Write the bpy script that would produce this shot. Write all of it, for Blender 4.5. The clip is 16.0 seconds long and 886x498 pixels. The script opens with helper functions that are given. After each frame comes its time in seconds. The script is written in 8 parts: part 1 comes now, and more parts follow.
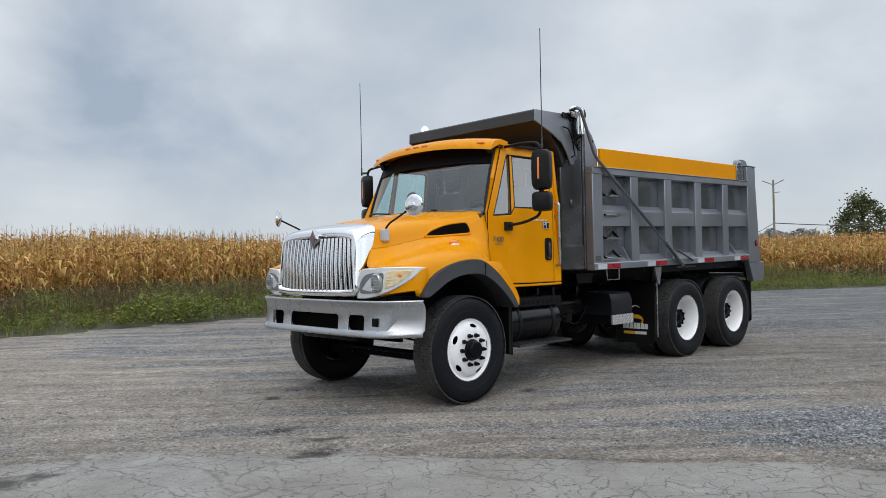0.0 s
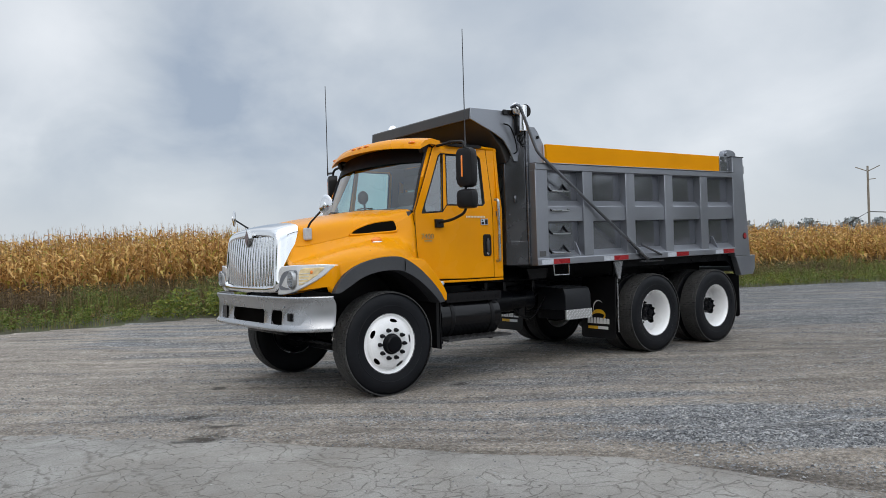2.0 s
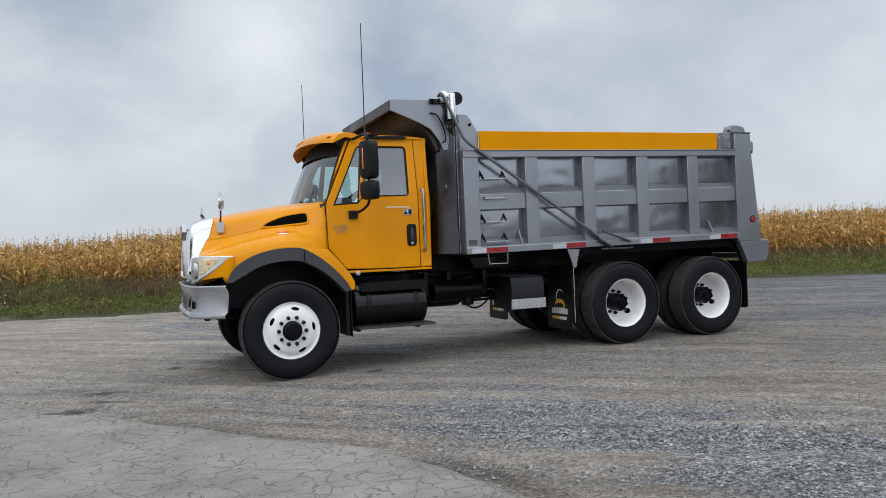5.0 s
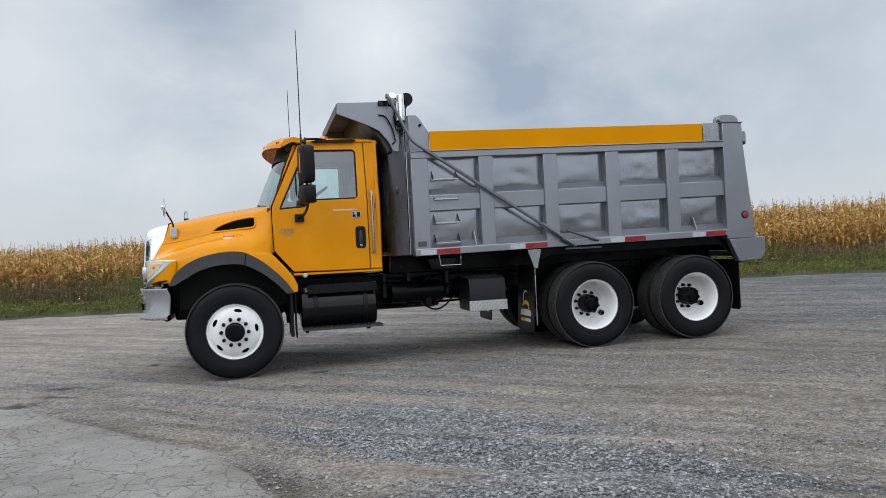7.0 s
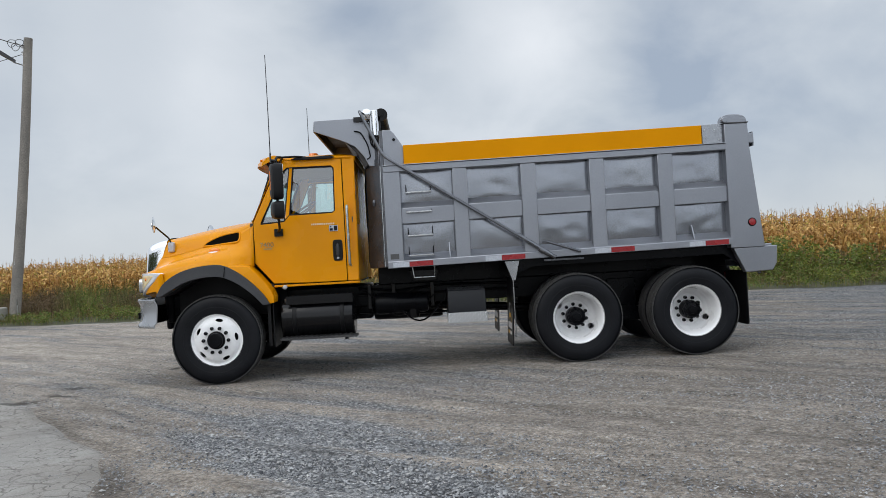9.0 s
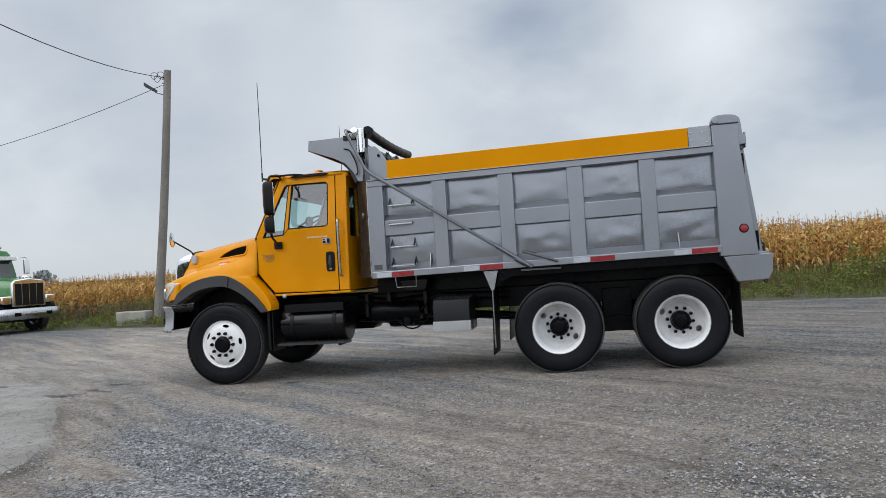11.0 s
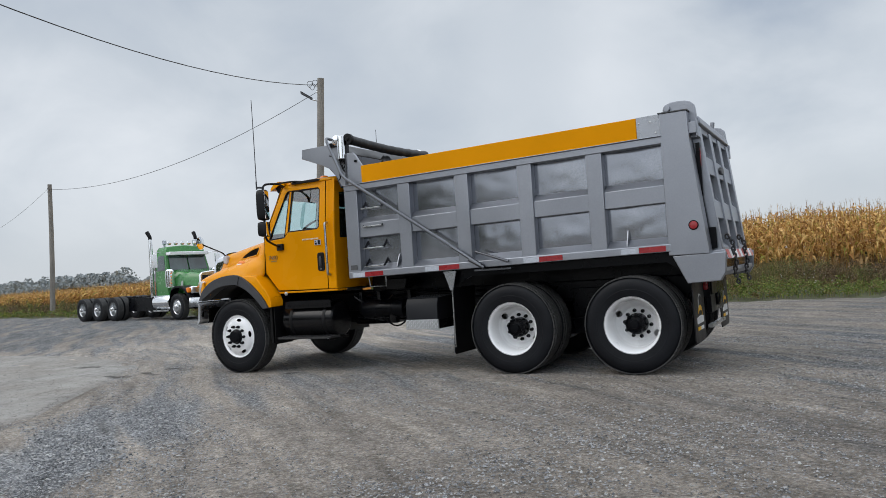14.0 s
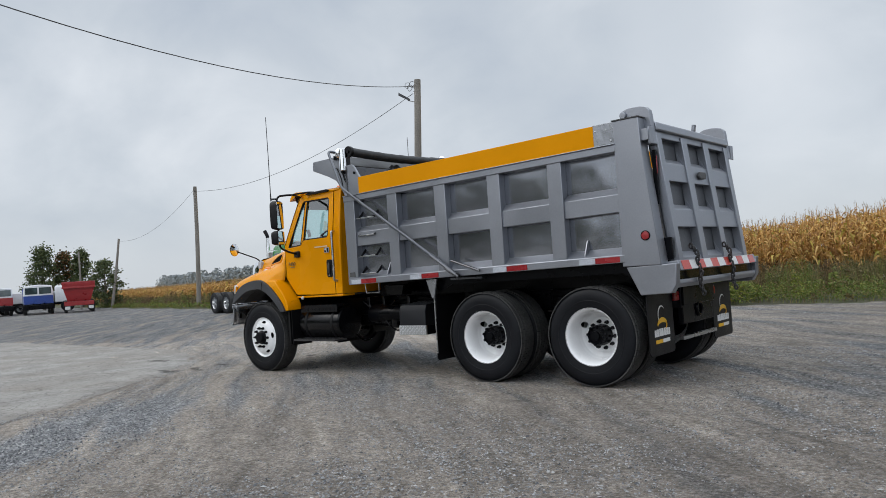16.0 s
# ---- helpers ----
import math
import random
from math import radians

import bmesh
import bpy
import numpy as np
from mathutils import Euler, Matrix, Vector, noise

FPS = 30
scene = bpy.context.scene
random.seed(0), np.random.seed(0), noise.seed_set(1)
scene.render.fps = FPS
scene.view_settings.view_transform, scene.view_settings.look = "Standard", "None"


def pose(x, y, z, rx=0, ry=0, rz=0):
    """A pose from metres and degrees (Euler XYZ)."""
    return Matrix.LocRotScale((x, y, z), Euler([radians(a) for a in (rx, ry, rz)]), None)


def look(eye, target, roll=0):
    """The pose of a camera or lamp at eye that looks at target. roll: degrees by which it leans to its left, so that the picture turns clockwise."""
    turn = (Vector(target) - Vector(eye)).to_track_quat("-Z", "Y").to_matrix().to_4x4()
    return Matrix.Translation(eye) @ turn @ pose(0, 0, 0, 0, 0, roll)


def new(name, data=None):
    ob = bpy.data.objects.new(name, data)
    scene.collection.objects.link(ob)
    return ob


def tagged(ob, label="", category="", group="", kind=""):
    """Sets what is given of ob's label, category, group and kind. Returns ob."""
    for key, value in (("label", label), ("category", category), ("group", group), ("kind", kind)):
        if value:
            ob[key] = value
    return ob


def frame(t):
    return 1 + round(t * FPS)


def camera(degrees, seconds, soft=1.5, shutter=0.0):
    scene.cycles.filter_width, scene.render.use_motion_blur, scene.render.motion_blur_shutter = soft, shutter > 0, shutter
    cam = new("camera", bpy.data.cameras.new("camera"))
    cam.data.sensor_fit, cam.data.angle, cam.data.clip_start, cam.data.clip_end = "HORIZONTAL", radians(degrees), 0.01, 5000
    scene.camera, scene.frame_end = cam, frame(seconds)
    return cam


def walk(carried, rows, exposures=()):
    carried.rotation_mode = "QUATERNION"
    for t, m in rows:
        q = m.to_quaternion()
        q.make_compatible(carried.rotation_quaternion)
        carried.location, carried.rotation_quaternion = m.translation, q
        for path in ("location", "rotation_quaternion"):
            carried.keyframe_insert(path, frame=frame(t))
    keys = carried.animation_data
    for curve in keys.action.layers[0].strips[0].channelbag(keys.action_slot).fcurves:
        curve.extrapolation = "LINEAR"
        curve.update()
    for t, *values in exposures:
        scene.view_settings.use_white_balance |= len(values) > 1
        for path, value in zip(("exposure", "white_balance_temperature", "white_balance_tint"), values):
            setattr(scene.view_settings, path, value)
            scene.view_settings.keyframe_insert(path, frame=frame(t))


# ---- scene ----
cam = camera(61.4, 16.0, soft=0.6)
PATH = [
    (0, (-5.152, -6.237, 1.402), (-3.772, -4.79, 1.428), -1.1),
    (0.5, (-4.9, -6.511, 1.421), (-3.567, -5.02, 1.442), -1.3),
    (1, (-4.647, -6.853, 1.421), (-3.342, -5.337, 1.44), -1.4),
    (1.5, (-4.34, -7.139, 1.407), (-3.072, -5.592, 1.423), -1.5),
    (2, (-4.024, -7.487, 1.394), (-2.826, -5.886, 1.409), -1.6),
    (2.5, (-3.684, -7.85, 1.401), (-2.557, -6.198, 1.412), -1.8),
    (3, (-3.235, -8.106, 1.377), (-2.153, -6.423, 1.386), -1.8),
    (3.5, (-2.819, -8.421, 1.368), (-1.811, -6.694, 1.371), -1.9),
    (4, (-2.37, -8.669, 1.352), (-1.45, -6.893, 1.351), -2.0),
    (6.5, (-0.137, -9.442, 1.33), (0.409, -7.518, 1.321), -2.7),
    (7, (0.357, -9.578, 1.347), (0.821, -7.632, 1.337), -2.8),
    (7.5, (0.849, -9.727, 1.372), (1.221, -7.761, 1.363), -2.9),
    (8, (1.362, -9.799, 1.368), (1.638, -7.818, 1.367), -3.0),
    (10.5, (4.138, -9.977, 1.298), (3.839, -8.0, 1.351), -3.4),
    (11, (4.683, -9.95, 1.288), (4.287, -7.99, 1.345), -3.5),
    (11.5, (5.21, -9.842, 1.264), (4.729, -7.901, 1.319), -3.5),
    (12, (5.744, -9.767, 1.262), (5.184, -7.848, 1.316), -3.6),
    (12.5, (6.257, -9.673, 1.279), (5.593, -7.788, 1.333), -3.6),
    (13, (6.73, -9.497, 1.281), (5.979, -7.644, 1.335), -3.7),
    (13.5, (7.249, -9.326, 1.286), (6.387, -7.522, 1.343), -3.7),
    (14, (7.698, -9.057, 1.257), (6.739, -7.303, 1.315), -3.8),
    (14.5, (8.178, -8.837, 1.265), (7.129, -7.134, 1.323), -3.8),
    (15, (8.63, -8.605, 1.276), (7.503, -6.954, 1.335), -3.8),
    (15.5, (9.043, -8.312, 1.282), (7.844, -6.712, 1.337), -4.0),
    (16, (9.492, -8.094, 1.333), (8.205, -6.564, 1.393), -3.9),
]
walk(cam, [(t, look(eye, target, roll)) for t, eye, target, roll in PATH])

# ---- world, sun, exposure ----
scene.view_settings.exposure = 0.0
SUN_EL, SUN_AZ = radians(42), radians(222)
world = bpy.data.worlds.new("overcast_sky")
scene.world = world
world.use_nodes = True


def build_sky():
    nt = world.node_tree
    nt.nodes.clear()
    N, L = nt.nodes.new, nt.links.new
    out = N("ShaderNodeOutputWorld")
    bg = N("ShaderNodeBackground")
    sky = N("ShaderNodeTexSky")
    sky.sky_type, sky.sun_disc = "NISHITA", False
    sky.sun_elevation, sky.sun_rotation = SUN_EL, SUN_AZ
    gain = N("ShaderNodeVectorMath")
    gain.operation = "SCALE"
    gain.inputs[3].default_value = 0.10
    L(sky.outputs[0], gain.inputs[0])
    tc = N("ShaderNodeTexCoord")
    sep = N("ShaderNodeSeparateXYZ")
    L(tc.outputs["Generated"], sep.inputs[0])
    # cloud layer: directions are flattened on a ceiling, so that clouds shrink towards the horizon
    up = N("ShaderNodeMath")
    up.operation = "MAXIMUM"
    up.inputs[1].default_value = 0.0
    L(sep.outputs["Z"], up.inputs[0])
    lift = N("ShaderNodeMath")
    lift.operation = "ADD"
    lift.inputs[1].default_value = 0.75
    L(up.outputs[0], lift.inputs[0])
    flat = N("ShaderNodeVectorMath")
    flat.operation = "DIVIDE"
    comb = N("ShaderNodeCombineXYZ")
    for i in range(3):
        L(lift.outputs[0], comb.inputs[i])
    L(tc.outputs["Generated"], flat.inputs[0])
    L(comb.outputs[0], flat.inputs[1])

    def clouds(scale, detail, off):
        mp = N("ShaderNodeVectorMath")
        mp.operation = "ADD"
        mp.inputs[1].default_value = off
        L(flat.outputs[0], mp.inputs[0])
        n = N("ShaderNodeTexNoise")
        n.inputs["Scale"].default_value, n.inputs["Detail"].default_value = scale, detail
        n.inputs["Roughness"].default_value = 0.52
        n.inputs["Distortion"].default_value = 0.25
        L(mp.outputs[0], n.inputs["Vector"])
        return n.outputs[0]

    def lump(direction, width, amount, before):
        """One big soft cloud, brighter or darker than the rest of the ceiling."""
        d = N("ShaderNodeVectorMath")
        d.operation = "DISTANCE"
        d.inputs[1].default_value = Vector(direction).normalized()
        L(tc.outputs["Generated"], d.inputs[0])
        jit = N("ShaderNodeMath")
        jit.operation = "MULTIPLY_ADD"
        jit.inputs[1].default_value = 1.3 * width
        L(fine, jit.inputs[0])
        L(d.outputs["Value"], jit.inputs[2])
        mr = N("ShaderNodeMapRange")
        mr.interpolation_type = "SMOOTHSTEP"
        mr.inputs["From Min"].default_value, mr.inputs["From Max"].default_value = 0.45 * width, 1.65 * width
        mr.inputs["To Min"].default_value, mr.inputs["To Max"].default_value = amount, 0.0
        L(jit.outputs[0], mr.inputs["Value"])
        s = N("ShaderNodeMath")
        s.operation = "ADD"
        L(before, s.inputs[0])
        L(mr.outputs[0], s.inputs[1])
        return s.outputs[0]

    big, fine = clouds(2.0, 2.0, (3.1, 7.7, 0.4)), clouds(4.6, 7.0, (9.3, 1.2, 5.0))
    mix = N("ShaderNodeMath")
    mix.operation = "MULTIPLY_ADD"
    mix.inputs[1].default_value = 0.56
    L(big, mix.inputs[0])
    half = N("ShaderNodeMath")
    half.operation = "MULTIPLY"
    half.inputs[1].default_value = 0.48
    L(fine, half.inputs[0])
    L(half.outputs[0], mix.inputs[2])
    cover = mix.outputs[0]
    for direction, width, amount in CLOUDS:
        cover = lump(direction, width, amount, cover)
    ramp = N("ShaderNodeValToRGB")
    el = ramp.color_ramp.elements
    el[0].position, el[0].color = 0.24, (0.375, 0.445, 0.55, 1)
    el[1].position, el[1].color = 0.78, (0.93, 0.96, 1.0, 1)
    mid = el.new(0.48)
    mid.color = (0.595, 0.65, 0.715, 1)
    L(cover, ramp.inputs[0])
    # brighter towards the zenith, pale and even at the horizon
    zen = N("ShaderNodeMapRange")
    zen.inputs["From Min"].default_value, zen.inputs["From Max"].default_value = 0.35, 1.0
    zen.inputs["To Min"].default_value, zen.inputs["To Max"].default_value = 1.0, 2.2
    L(up.outputs[0], zen.inputs["Value"])
    bright = N("ShaderNodeVectorMath")
    bright.operation = "SCALE"
    L(ramp.outputs[0], bright.inputs[0])
    L(zen.outputs[0], bright.inputs[3])
    hz = N("ShaderNodeMapRange")
    hz.interpolation_type = "SMOOTHSTEP"
    hz.inputs["From Min"].default_value, hz.inputs["From Max"].default_value = -0.02, 0.16
    L(sep.outputs["Z"], hz.inputs["Value"])
    pale = N("ShaderNodeMix")
    pale.data_type = "RGBA"
    pale.inputs["A"].default_value = (0.62, 0.665, 0.715, 1)
    L(hz.outputs[0], pale.inputs["Factor"])
    L(bright.outputs[0], pale.inputs["B"])
    # an added brighter sector of sky, out of view, lightens the truck's side
    side = N("ShaderNodeVectorMath")
    side.operation = "DOT_PRODUCT"
    side.inputs[1].default_value = (0.50, -0.866, 0.0)
    L(tc.outputs["Generated"], side.inputs[0])
    thin = N("ShaderNodeMapRange")
    thin.interpolation_type = "SMOOTHSTEP"
    thin.inputs["From Min"].default_value, thin.inputs["From Max"].default_value = 0.25, 0.88
    thin.inputs["To Min"].default_value, thin.inputs["To Max"].default_value = 1.0, 1.55
    L(side.outputs["Value"], thin.inputs["Value"])
    lit = N("ShaderNodeVectorMath")
    lit.operation = "SCALE"
    L(pale.outputs["Result"], lit.inputs[0])
    L(thin.outputs[0], lit.inputs[3])
    fin = N("ShaderNodeMix")
    fin.data_type = "RGBA"
    fin.inputs["Factor"].default_value = 0.93
    L(gain.outputs[0], fin.inputs["A"])
    L(lit.outputs[0], fin.inputs["B"])
    L(fin.outputs["Result"], bg.inputs[0])
    bg.inputs[1].default_value = 1.0
    L(bg.outputs[0], out.inputs[0])


# the last one glows round the hidden sun
CLOUDS = [
    ((0.15, 0.955, 0.265), 0.15, 0.12), ((-0.27, 0.935, 0.24), 0.17, 0.15), ((-0.43, 0.85, 0.30), 0.18, 0.09),
    ((-0.08, 0.952, 0.315), 0.16, -0.20), ((0.31, 0.92, 0.27), 0.18, -0.19), ((0.42, 0.89, 0.18), 0.20, -0.13), ((0.17, 0.977, 0.12), 0.13, -0.14), ((0.30, 0.945, 0.13), 0.13, -0.06),
    ((-0.91, 0.38, 0.165), 0.30, -0.05), ((0.77, 0.57, 0.285), 0.25, 0.04), ((-0.48, -0.57, 0.67), 0.85, 0.40),
]
build_sky()
sun = new("sun", bpy.data.lights.new("sun", "SUN"))
sun.data.energy, sun.data.angle, sun.data.color = 0.6, radians(35), (1.0, 0.97, 0.92)
sun.matrix_world = look((0, 0, 30), Vector((0, 0, 30)) - Vector((math.sin(SUN_AZ) * math.cos(SUN_EL), math.cos(SUN_AZ) * math.cos(SUN_EL), math.sin(SUN_EL))))


# ---- materials ----
def mat(name, col, rough=0.5, metal=0.0, coat=0.0, var=0.12, vs=2.5, fine=0.06, fs=60.0, bump=0.0, bs=150.0, rvar=0.1, dirt=None, damt=0.0, ds=3.0, island=0.0, spec=0.5, objvar=0.0):
    m = bpy.data.materials.new(name)
    m.use_nodes = True
    nt = m.node_tree
    N, L = nt.nodes.new, nt.links.new
    b = nt.nodes["Principled BSDF"]
    tc = N("ShaderNodeTexCoord")

    def noisy(scale, detail=4.0):
        n = N("ShaderNodeTexNoise")
        n.inputs["Scale"].default_value, n.inputs["Detail"].default_value = scale, detail
        L(tc.outputs["Object"], n.inputs["Vector"])
        return n.outputs[0]

    def ranged(src, lo, hi, a=0.3, c=0.7):
        r = N("ShaderNodeMapRange")
        r.inputs["From Min"].default_value, r.inputs["From Max"].default_value = a, c
        r.inputs["To Min"].default_value, r.inputs["To Max"].default_value = lo, hi
        L(src, r.inputs["Value"])
        return r.outputs[0]

    def times(a, c):
        s = N("ShaderNodeMath")
        s.operation = "MULTIPLY"
        L(a, s.inputs[0])
        L(c, s.inputs[1])
        return s.outputs[0]

    large, small = noisy(vs), noisy(fs, 2.0)
    f = times(ranged(large, 1 - var, 1 + var), ranged(small, 1 - fine, 1 + fine))
    if island:
        g = N("ShaderNodeNewGeometry")
        f = times(f, ranged(g.outputs["Random Per Island"], 1 - island, 1 + island, 0, 1))
    if objvar:
        oi = N("ShaderNodeObjectInfo")
        f = times(f, ranged(oi.outputs["Random"], 1 - objvar, 1 + objvar, 0, 1))
    sc = N("ShaderNodeVectorMath")
    sc.operation = "SCALE"
    sc.inputs[0].default_value = col
    L(f, sc.inputs[3])
    colour = sc.outputs[0]
    if dirt:
        dm = N("ShaderNodeMix")
        dm.data_type = "RGBA"
        dm.inputs["B"].default_value = (*dirt, 1)
        L(times(ranged(noisy(ds, 8.0), 0, 1, 0.45, 0.75), ranged(small, 0.4 * damt, damt)), dm.inputs["Factor"])
        L(colour, dm.inputs["A"])
        colour = dm.outputs["Result"]
    L(colour, b.inputs["Base Color"])
    L(ranged(large, max(0.02, rough - rvar), min(1, rough + rvar)), b.inputs["Roughness"])
    b.inputs["Metallic"].default_value = metal
    b.inputs["Coat Weight"].default_value, b.inputs["Coat Roughness"].default_value = coat, 0.06
    b.inputs["Specular IOR Level"].default_value = spec
    if bump:
        bp = N("ShaderNodeBump")
        bp.inputs["Strength"].default_value, bp.inputs["Distance"].default_value = 1.0, bump
        L(noisy(bs, 4.0), bp.inputs["Height"])
        L(bp.outputs[0], b.inputs["Normal"])
    return m


def glass(name, tint, rough=0.01, gloss=0.95, base=0.13, power=4.0):
    """A thin pane: clear straight on, glossy at a slant, the same from both sides."""
    m = bpy.data.materials.new(name)
    m.use_nodes = True
    nt = m.node_tree
    nt.nodes.clear()
    N, L = nt.nodes.new, nt.links.new
    out, mix, tr, gl, lw = N("ShaderNodeOutputMaterial"), N("ShaderNodeMixShader"), N("ShaderNodeBsdfTransparent"), N("ShaderNodeBsdfGlossy"), N("ShaderNodeLayerWeight")
    tr.inputs[0].default_value = (*tint, 1)
    gl.inputs["Roughness"].default_value = rough
    lw.inputs[0].default_value = 0.5
    p5 = N("ShaderNodeMath")
    p5.operation = "POWER"
    p5.inputs[1].default_value = power
    L(lw.outputs["Facing"], p5.inputs[0])
    sch = N("ShaderNodeMath")
    sch.operation = "MULTIPLY_ADD"
    sch.inputs[1].default_value, sch.inputs[2].default_value = gloss - base, base
    L(p5.outputs[0], sch.inputs[0])
    L(sch.outputs[0], mix.inputs[0])
    L(tr.outputs[0], mix.inputs[1])
    L(gl.outputs[0], mix.inputs[2])
    L(mix.outputs[0], out.inputs[0])
    return m


YELLOW = mat("yellow_truck_paint", (0.745, 0.288, 0.0), 0.26, coat=0.09, spec=0.15, var=0.03, fine=0.0, rvar=0.05, bump=0.0, dirt=(0.55, 0.27, 0.05), damt=0.05)
YELLOW_BOARD = mat("yellow_painted_board", (0.70, 0.275, 0.0), 0.5, spec=0.06, var=0.05, fine=0.01, vs=1.5, dirt=(0.5, 0.22, 0.02), damt=0.06)
GREY = mat("dark_grey_metallic_paint", (0.305, 0.319, 0.353), 0.40, 0.84, var=0.08, vs=1.4, fine=0.03, bump=0.003, bs=2.2, rvar=0.06, dirt=(0.26, 0.255, 0.25), damt=0.12, ds=2.0)
PANEL = mat("glossy_grey_panel_paint", (0.285, 0.299, 0.332), 0.20, 0.86, var=0.08, vs=1.4, fine=0.04, bump=0.002, bs=2.6, rvar=0.05, dirt=(0.44, 0.455, 0.48), damt=0.4, ds=2.0)
# shield and headboard colours are set darker than the box paint
SHIELD = mat("dark_shield_paint", (0.036, 0.036, 0.038), 0.45, 0.2, var=0.2, fine=0.08, dirt=(0.10, 0.085, 0.07), damt=0.4, ds=2.0)
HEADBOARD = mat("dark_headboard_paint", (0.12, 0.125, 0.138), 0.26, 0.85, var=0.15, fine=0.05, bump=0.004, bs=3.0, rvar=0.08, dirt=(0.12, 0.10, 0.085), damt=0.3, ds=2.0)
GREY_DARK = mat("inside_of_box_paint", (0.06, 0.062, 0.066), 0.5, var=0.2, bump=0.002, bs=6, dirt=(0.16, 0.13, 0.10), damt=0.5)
BLACK = mat("black_chassis_paint", (0.0022, 0.0026, 0.0040), 0.30, var=0.25, fine=0.15, rvar=0.12, bump=0.001, bs=40, dirt=(0.011, 0.011, 0.013), damt=0.12, spec=0.14)
BLACK_PLASTIC = mat("black_plastic", (0.005, 0.005, 0.006), 0.45, spec=0.25, var=0.15, bump=0.0004, bs=400)
FLARE = mat("grey_black_flare_plastic", (0.032, 0.034, 0.039), 0.55, var=0.10, bump=0.0005, bs=300, dirt=(0.09, 0.085, 0.08), damt=0.2)
RUBBER = mat("tyre_rubber", (0.0056, 0.0064, 0.0088), 0.52, spec=0.20, var=0.25, fine=0.12, bump=0.0008, bs=120, dirt=(0.022, 0.023, 0.026), damt=0.16, ds=6)
TREAD = mat("dusty_tread_rubber", (0.036, 0.036, 0.036), 0.8, var=0.25, fine=0.2, bump=0.0012, bs=150, dirt=(0.10, 0.096, 0.09), damt=0.5, ds=5)
WHITE_RIM = mat("white_wheel_paint", (0.86, 0.865, 0.875), 0.30, coat=0.3, var=0.03, fine=0.02, dirt=(0.6, 0.59, 0.57), damt=0.12, ds=8)
CHROME = mat("chrome", (0.88, 0.89, 0.91), 0.07, 1.0, var=0.02, rvar=0.015, fine=0.0)
CHROME_ROUGH = mat("brushed_metal", (0.50, 0.51, 0.52), 0.28, 1.0, var=0.10, fine=0.08)
BUMPER = mat("silver_grey_bumper_paint", (0.40, 0.412, 0.435), 0.30, 0.75, coat=0.1, var=0.05, fine=0.0, dirt=(0.3, 0.28, 0.26), damt=0.2)
SILVER = mat("silver_lamp_bezel", (0.82, 0.83, 0.845), 0.22, 0.35, coat=0.3, var=0.03)
DIAMOND = mat("chequer_plate", (0.80, 0.81, 0.83), 0.4, 0.3, var=0.10, fine=0.1, fs=90)
AMBER = mat("amber_lens", (0.85, 0.22, 0.01), 0.12, coat=0.6, var=0.08)
RED = mat("red_reflector", (0.28, 0.014, 0.018), 0.28, coat=0.3, var=0.15, fine=0.15)
WHITE_TAPE = mat("white_reflector", (0.46, 0.49, 0.54), 0.38, var=0.08, fine=0.1)
LAMP_GLASS = glass("clear_lamp_lens", (0.92, 0.93, 0.95), 0.02)
CAB_GLASS = glass("cab_window_glass", (0.74, 0.93, 0.92), 0.005, base=0.28, power=2.4)
SCREEN_GLASS = glass("windscreen_glass", (0.70, 0.89, 0.90), 0.005, base=0.15)
INTERIOR = mat("dark_cab_trim", (0.060, 0.068, 0.075), 0.7, var=0.2, bump=0.001, bs=200)
SEAT = mat("grey_seat_cloth", (0.055, 0.06, 0.068), 0.85, var=0.2, bump=0.002, bs=250)
TARP = mat("black_tarp_vinyl", (0.02, 0.021, 0.023), 0.5, var=0.2, bump=0.012, bs=9)
MIRROR = mat("mirror_glass", (0.85, 0.86, 0.87), 0.02, 1.0, var=0.0, fine=0.0, rvar=0.0)
FLAP_WHITE = mat("white_print", (0.70, 0.70, 0.70), 0.5)
FLAP_GOLD = mat("gold_print", (0.75, 0.42, 0.02), 0.5)
CHAIN = mat("dark_steel_chain", (0.06, 0.06, 0.062), 0.5, 0.8, var=0.2, dirt=(0.12, 0.06, 0.03), damt=0.4)
BLACK_GLOSS = mat("glossy_black_paint", (0.004, 0.004, 0.005), 0.18, spec=0.32, var=0.2, rvar=0.06, bump=0.002, bs=3.0, dirt=(0.018, 0.018, 0.019), damt=0.10)
TOOL_BOX = mat("dull_black_box_paint", (0.011, 0.012, 0.015), 0.42, spec=0.3, var=0.15, vs=2.0, rvar=0.08, bump=0.002, bs=3.0)
BADGE_GOLD = mat("tarnished_gold_badge", (0.42, 0.31, 0.16), 0.3, 0.7, var=0.2)
ARM = mat("dark_grey_arm_paint", (0.17, 0.178, 0.195), 0.32, 0.9, var=0.1, fine=0.04)
SHEET_METAL = mat("crumpled_bare_sheet", (0.30, 0.31, 0.33), 0.22, 0.9, var=0.12, bump=0.020, bs=2.6)
GATE_PANEL = mat("scuffed_dark_gate_sheet", (0.115, 0.120, 0.130), 0.42, 0.6, var=0.25, vs=1.2, fine=0.10, fs=30, bump=0.004, bs=4.0, dirt=(0.05, 0.05, 0.052), damt=0.6, ds=3.5)
TAPE_RED = mat("bright_red_tape", (0.50, 0.055, 0.035), 0.35, coat=0.2, var=0.1, fine=0.1)
TAPE_WHITE = mat("bright_white_tape", (0.66, 0.66, 0.66), 0.38, var=0.08, fine=0.08)
# black for joints, and for the shade inside intake, grille and bumper openings
GAP_BLACK = mat("seam_shadow_gap", (0.004, 0.0035, 0.003), 0.9, spec=0.03)


